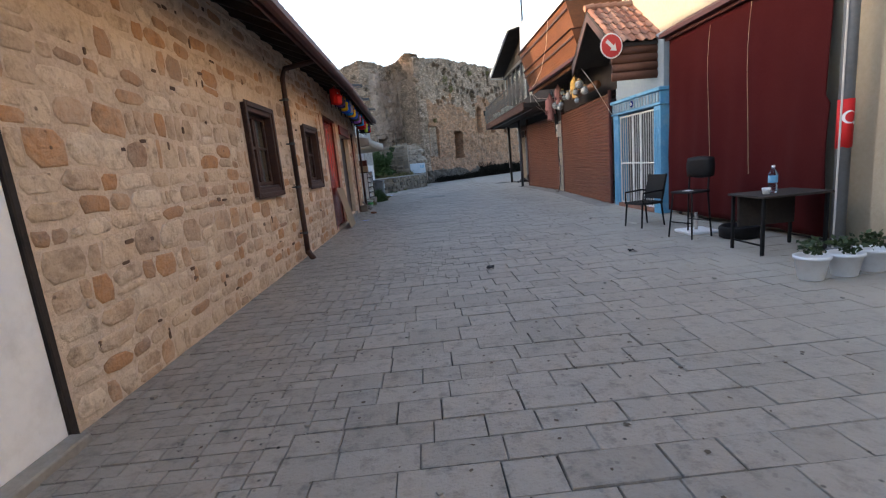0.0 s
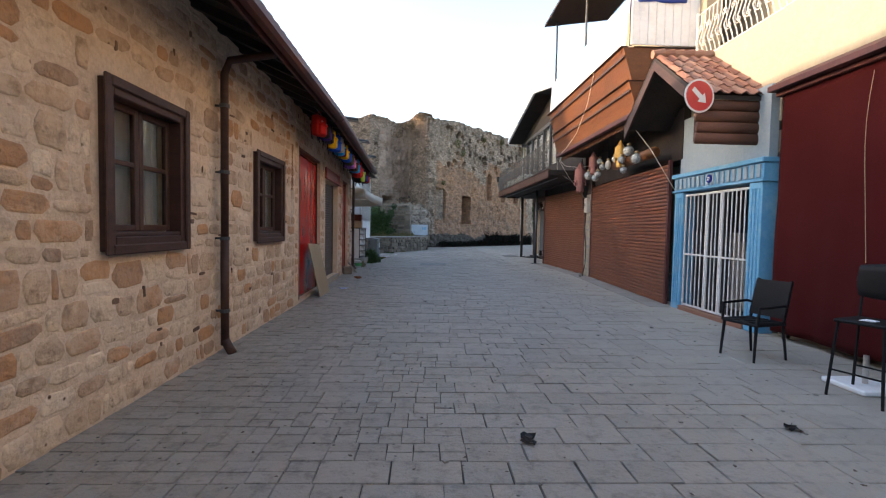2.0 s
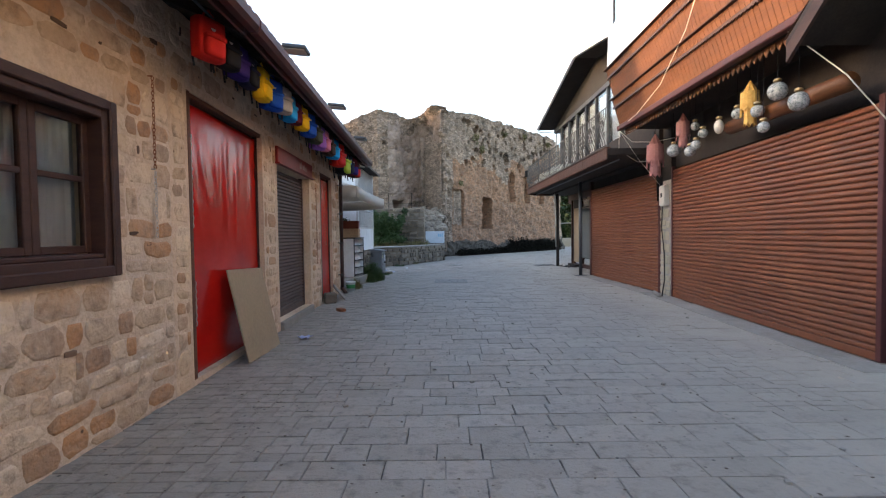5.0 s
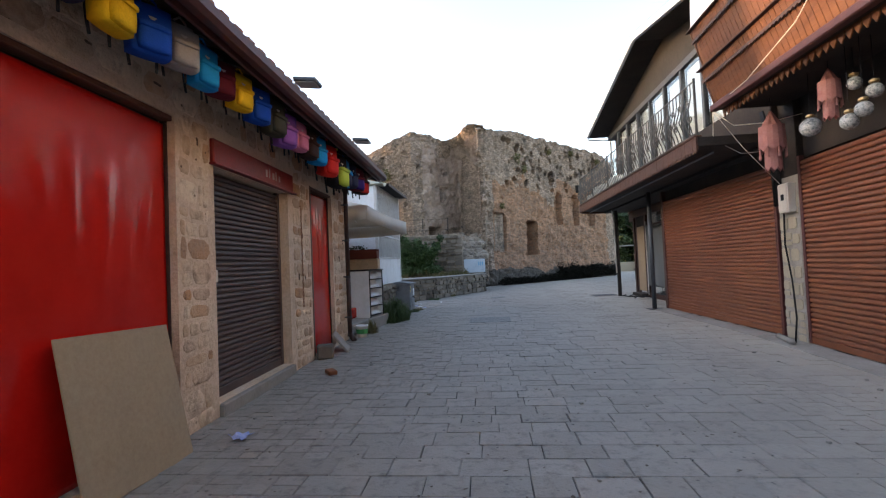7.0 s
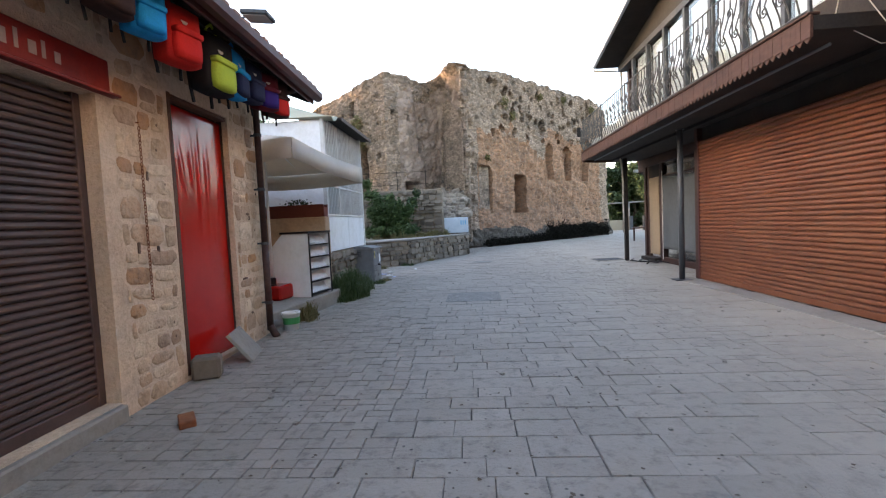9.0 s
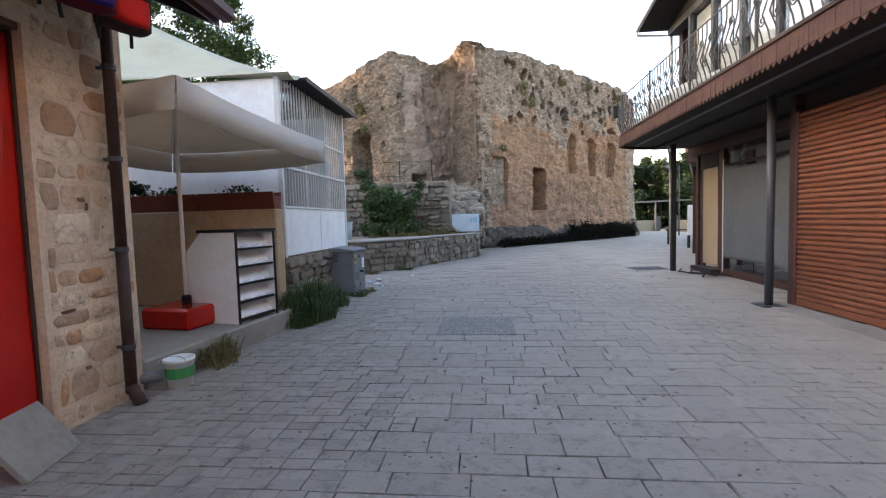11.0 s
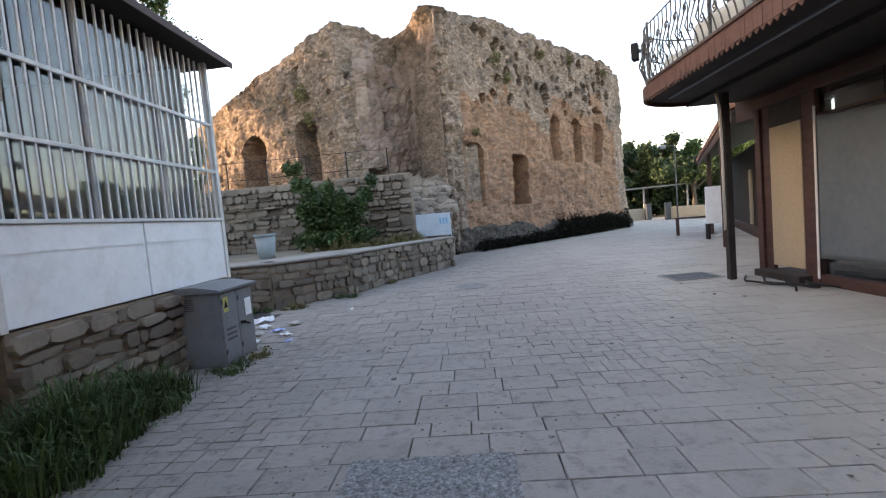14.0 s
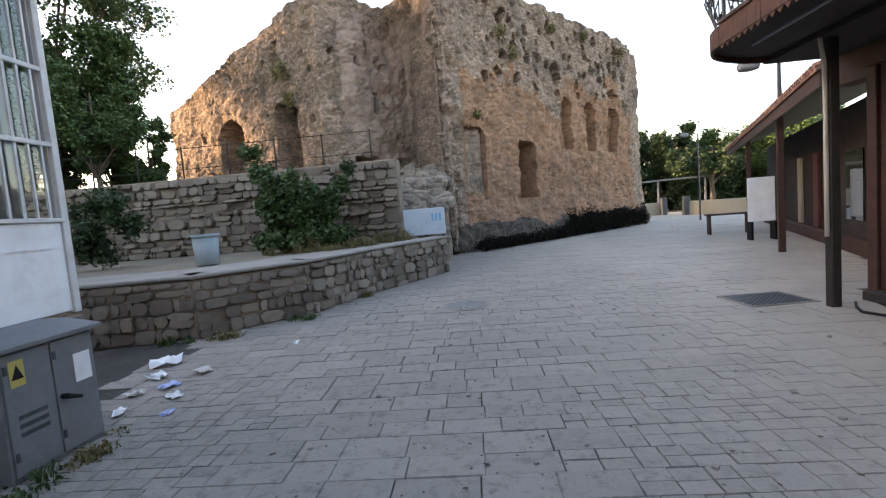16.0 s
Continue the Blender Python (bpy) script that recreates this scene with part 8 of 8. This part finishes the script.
def rough_stone(a, z, w, h, r, seed, d, pts=10):
    """One wall stone in the wall's frame: a soft, worn block whose rim sinks into the mortar."""
    e = r.uniform(5.0, 16.0)
    cu, cz = a + w / 2, z + h / 2
    tip = [r.uniform(-0.35, 0.35) * d for _ in range(2)]
    rings = [[], [], []]
    for k in range(pts):
        t = 2 * math.pi * (k + 0.5 + r.uniform(-0.18, 0.18)) / pts
        c, q = math.cos(t), math.sin(t)
        m = (abs(c) ** e + abs(q) ** e) ** (-1 / e) * (1 - r.uniform(0, 0.055))
        du, dz = warp(cu + c * m * w / 2, cz + q * m * h / 2, seed)
        for ring, inset, x in ((rings[0], 0.0, -0.004), (rings[1], 0.006, 0.6 * d), (rings[2], 0.018, d * r.uniform(0.85, 1.1))):
            fu, fz = max(0.3, 1 - 2 * inset / w), max(0.3, 1 - 2 * inset / h)
            ring.append((x + (tip[0] * c + tip[1] * q if inset > 0.02 else 0), cu + c * m * w / 2 * fu + du, cz + q * m * h / 2 * fz + dz))
    fs = [(b + k, b + (k + 1) % pts, b + pts + (k + 1) % pts, b + pts + k) for b in (0, pts) for k in range(pts)]
    return rings[0] + rings[1] + rings[2], fs + [tuple(2 * pts + k for k in range(pts))]


def stone_face(parent, rects, material, r, seed, single_if):
    """Stones of a wall face, each with a shape of its own; past 300 they are joined."""
    count, V, F = 0, [], []
    for a, z, w, h in rects:
        co, fs = rough_stone(a, z, w, h, r, seed, r.uniform(0.004, 0.013))
        if count < 300 and single_if(a, z):
            me = bpy.data.meshes.new("stone")
            me.from_pydata(co, [], fs)
            me.materials.append(material)
            me.shade_smooth()
            new("stone", me).parent = parent
            count += 1
        else:
            F += [tuple(i + len(V) for i in f) for f in fs]
            V += co
    if V:
        me = bpy.data.meshes.new("stones")
        me.from_pydata(V, [], F)
        me.materials.append(material)
        me.shade_smooth()
        o = new("stones", me)
        o.parent = parent
        tagged(o, kind="stuff")


shp = stone_shapes(11, 24, 14, 0.075, (4.0, 12.0))
r5 = random.Random(5)
M_ = 0.06
stone_face(wall1, courses(2.72, BEND, 0.0, 3.72, (0.12, 0.28), (0.13, 0.44), 0.009, [(WIN1[0] - M_, WIN1[1] + M_, WIN1[2] - M_, WIN1[3] + M_), (WIN2[0] - M_, WIN2[1] + M_, WIN2[2] - M_, WIN2[3] + M_)], r5), STONE, r5, 2.0, lambda a, z: 3.6 < a < 9.5)
stone_face(wall2, courses(0.04, WEND - 0.04, 0.0, 3.72, (0.12, 0.28), (0.13, 0.44), 0.009, [(RED1[0] - 0.04, RED1[1] + 0.04, RED1[2], RED1[3] + 0.04), (ROLL[0] - 0.10, ROLL[1] + 0.16, -0.1, 3.0), (RED2[0] - 0.04, RED2[1] + 0.04, RED2[2], RED2[3] + 0.04)], r5), STONE_PALE, r5, 5.0, lambda a, z: True)
for wall_, u0_, u1_, mask_ in ((wall1, 2.8, BEND, [WIN1, WIN2]), (wall2, 0.1, WEND, [RED1, (ROLL[0] - 0.1, ROLL[1] + 0.2, -0.1, 2.97), RED2])):
    chips = []
    for _ in range(90):
        u_, z_ = r5.uniform(u0_, u1_ - 0.2), r5.uniform(0.15, 3.6)
        tall = r5.random() < 0.35
        w_, h_ = (r5.uniform(0.02, 0.035), r5.uniform(0.05, 0.12)) if tall else (r5.uniform(0.05, 0.14), r5.uniform(0.022, 0.05))
        if not any(p - 0.2 < u_ < q + 0.1 and s_ - 0.2 < z_ < t_ + 0.15 for p, q, s_, t_ in mask_):
            chips.append((u_, z_, w_, h_))
    lay(wall_, chips, shp, CHIP, "stone_chip", (0.007, 0.014), r5, lambda a, z: True, "stone_chips")
lay(pillar, [(a, z, w, h) for a, z, w, h in courses(0, 0.56, 0.0, 2.4, (0.16, 0.30), (0.18, 0.40), 0.02, [], r5)], shp, CREAM, "stone", (0.006, 0.02), r5, lambda a, z: False, "stones")
for o in pillar.children:
    o.matrix_local = pose(0.0, LA + 0.60, 0, 0, 0, 180)

rub = stone_shapes(12, 20, 10, 0.17, (3.5, 9.0))
r6 = random.Random(6)
for w_ob in (*low_walls, shed_base, back_wall):
    ln, ht = w_ob["run"], w_ob["rise"]
    lay(w_ob, courses(0.0, ln, 0.0, ht, (0.08, 0.32 if w_ob is back_wall else 0.26), (0.10, 0.58 if w_ob is back_wall else 0.44), -0.012, [], r6), rub, RUBBLE, "stone", (0.01, 0.24 if w_ob is back_wall else 0.11), r6, lambda a, z: True, "stones")
    del w_ob["run"], w_ob["rise"]


# paving
def slab_shape(r):
    """A unit paving slab, its upper edge worn."""
    b = 0.012
    j = lambda: r.uniform(-0.009, 0.009)
    low = [(-0.5, -0.5, 0), (0.5, -0.5, 0), (0.5, 0.5, 0), (-0.5, 0.5, 0)]
    mid = [(x + j(), y + j(), 0.75) for x, y, _ in low]
    top = [(x * (1 - b * 1.6) + j(), y * (1 - b * 1.6) + j(), 1.0) for x, y, _ in low]
    return np.array(low + mid + top), [(0, 1, 5, 4), (1, 2, 6, 5), (2, 3, 7, 6), (3, 0, 4, 7), (4, 5, 9, 8), (5, 6, 10, 9), (6, 7, 11, 10), (7, 4, 8, 11), (8, 9, 10, 11)]


r8 = random.Random(8)
slabs = [slab_shape(r8) for _ in range(8)]
slab_meshes = []
for co, fs in slabs:
    me = bpy.data.meshes.new("paving_slab")
    me.from_pydata([tuple(c) for c in co], [], fs)
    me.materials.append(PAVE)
    slab_meshes.append(me)
SMALL = [(-2.45, -0.7, -3, 13), (-2.45, -1.0, 13, 27), (3.1, 3.95, 11, 56), (-0.45, 0.35, 5.8, 8.3), (-2.6, -0.2, 15.6, 20.2), (1.6, 3.1, 23.5, 26.0)]


def left_edge(y):
    if y < 19.6:
        return -2.40 - max(0, y - BEND) * SLOPE
    if y < 28.4:
        return -2.8
    pts = ((28.4, -5.6), (28.6, -3.2), (29.9, -2.1), (31.6, -1.4), (34.0, 0.0), (37.5, 0.0), (39.2, 1.0), (49.6, 11.4), (64, 11.4))
    for (a, x0_), (b, x1_) in zip(pts, pts[1:]):
        if a <= y <= b:
            return x0_ + (x1_ - x0_) * (y - a) / (b - a) - 0.3
    return 0


def right_edge(y):
    return 5.35 if y < 23.4 else 6.2 if y < 29 else min(21.5, 6.9 + (y - 29) * 0.62)


def small_at(x, y):
    return any(a <= x <= b and c <= y <= d for a, b, c, d in SMALL)


count, V, F, off = 0, [], [], 0


def put_slab(xa, xb, ya, yb):
    global count, off
    k = r8.randrange(8)
    g = 0.003 + 0.009 * r8.random() ** 2
    w, h = xb - xa - g, yb - ya - g
    cx, cy = (xa + xb) / 2, (ya + yb) / 2
    top = 0.001 + r8.uniform(-0.004, 0.004)
    if count < 300 and -0.9 < cx < 1.7 and 3.0 < cy < 22 and w > 0.3:
        o = new("paving_slab", slab_meshes[k])
        o.parent = road
        o.location = (cx, cy, -0.03)
        o.scale = (w, h, 0.03 + top)
        o.rotation_euler = (r8.uniform(-0.003, 0.003), r8.uniform(-0.003, 0.003), r8.uniform(-0.014, 0.014))
        count += 1
    else:
        co, fs = slabs[k]
        V.append(co * np.array((w, h, 0.03 + top)) + np.array((cx, cy, -0.03)))
        F.extend([tuple(i + off for i in f) for f in fs])
        off += len(co)


y = -4.0
while y < 62:
    dy = r8.choice((0.22, 0.24, 0.26, 0.29, 0.31))
    x = left_edge(y) - r8.uniform(0, 0.5)
    xr = right_edge(y)
    while x < xr:
        w = r8.choice((0.30, 0.42, 0.46, 0.50)) * r8.uniform(0.92, 1.08)
        if small_at(x + w / 2, y + dy / 2):
            n = 2 if dy < 0.32 else 3
            m_ = max(1, round(w / 0.19))
            for i in range(m_):
                for k in range(n):
                    put_slab(x + w * i / m_, x + w * (i + 1) / m_, y + dy * k / n, y + dy * (k + 1) / n)
        else:
            put_slab(x, min(x + w, xr + 0.3), y, y + dy)
        x += w
    y += dy
me = bpy.data.meshes.new("paving_slabs")
me.from_pydata([tuple(c) for c in np.concatenate(V)], [], F)
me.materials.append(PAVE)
o = new("paving_slabs", me)
o.parent = road
tagged(o, kind="stuff")
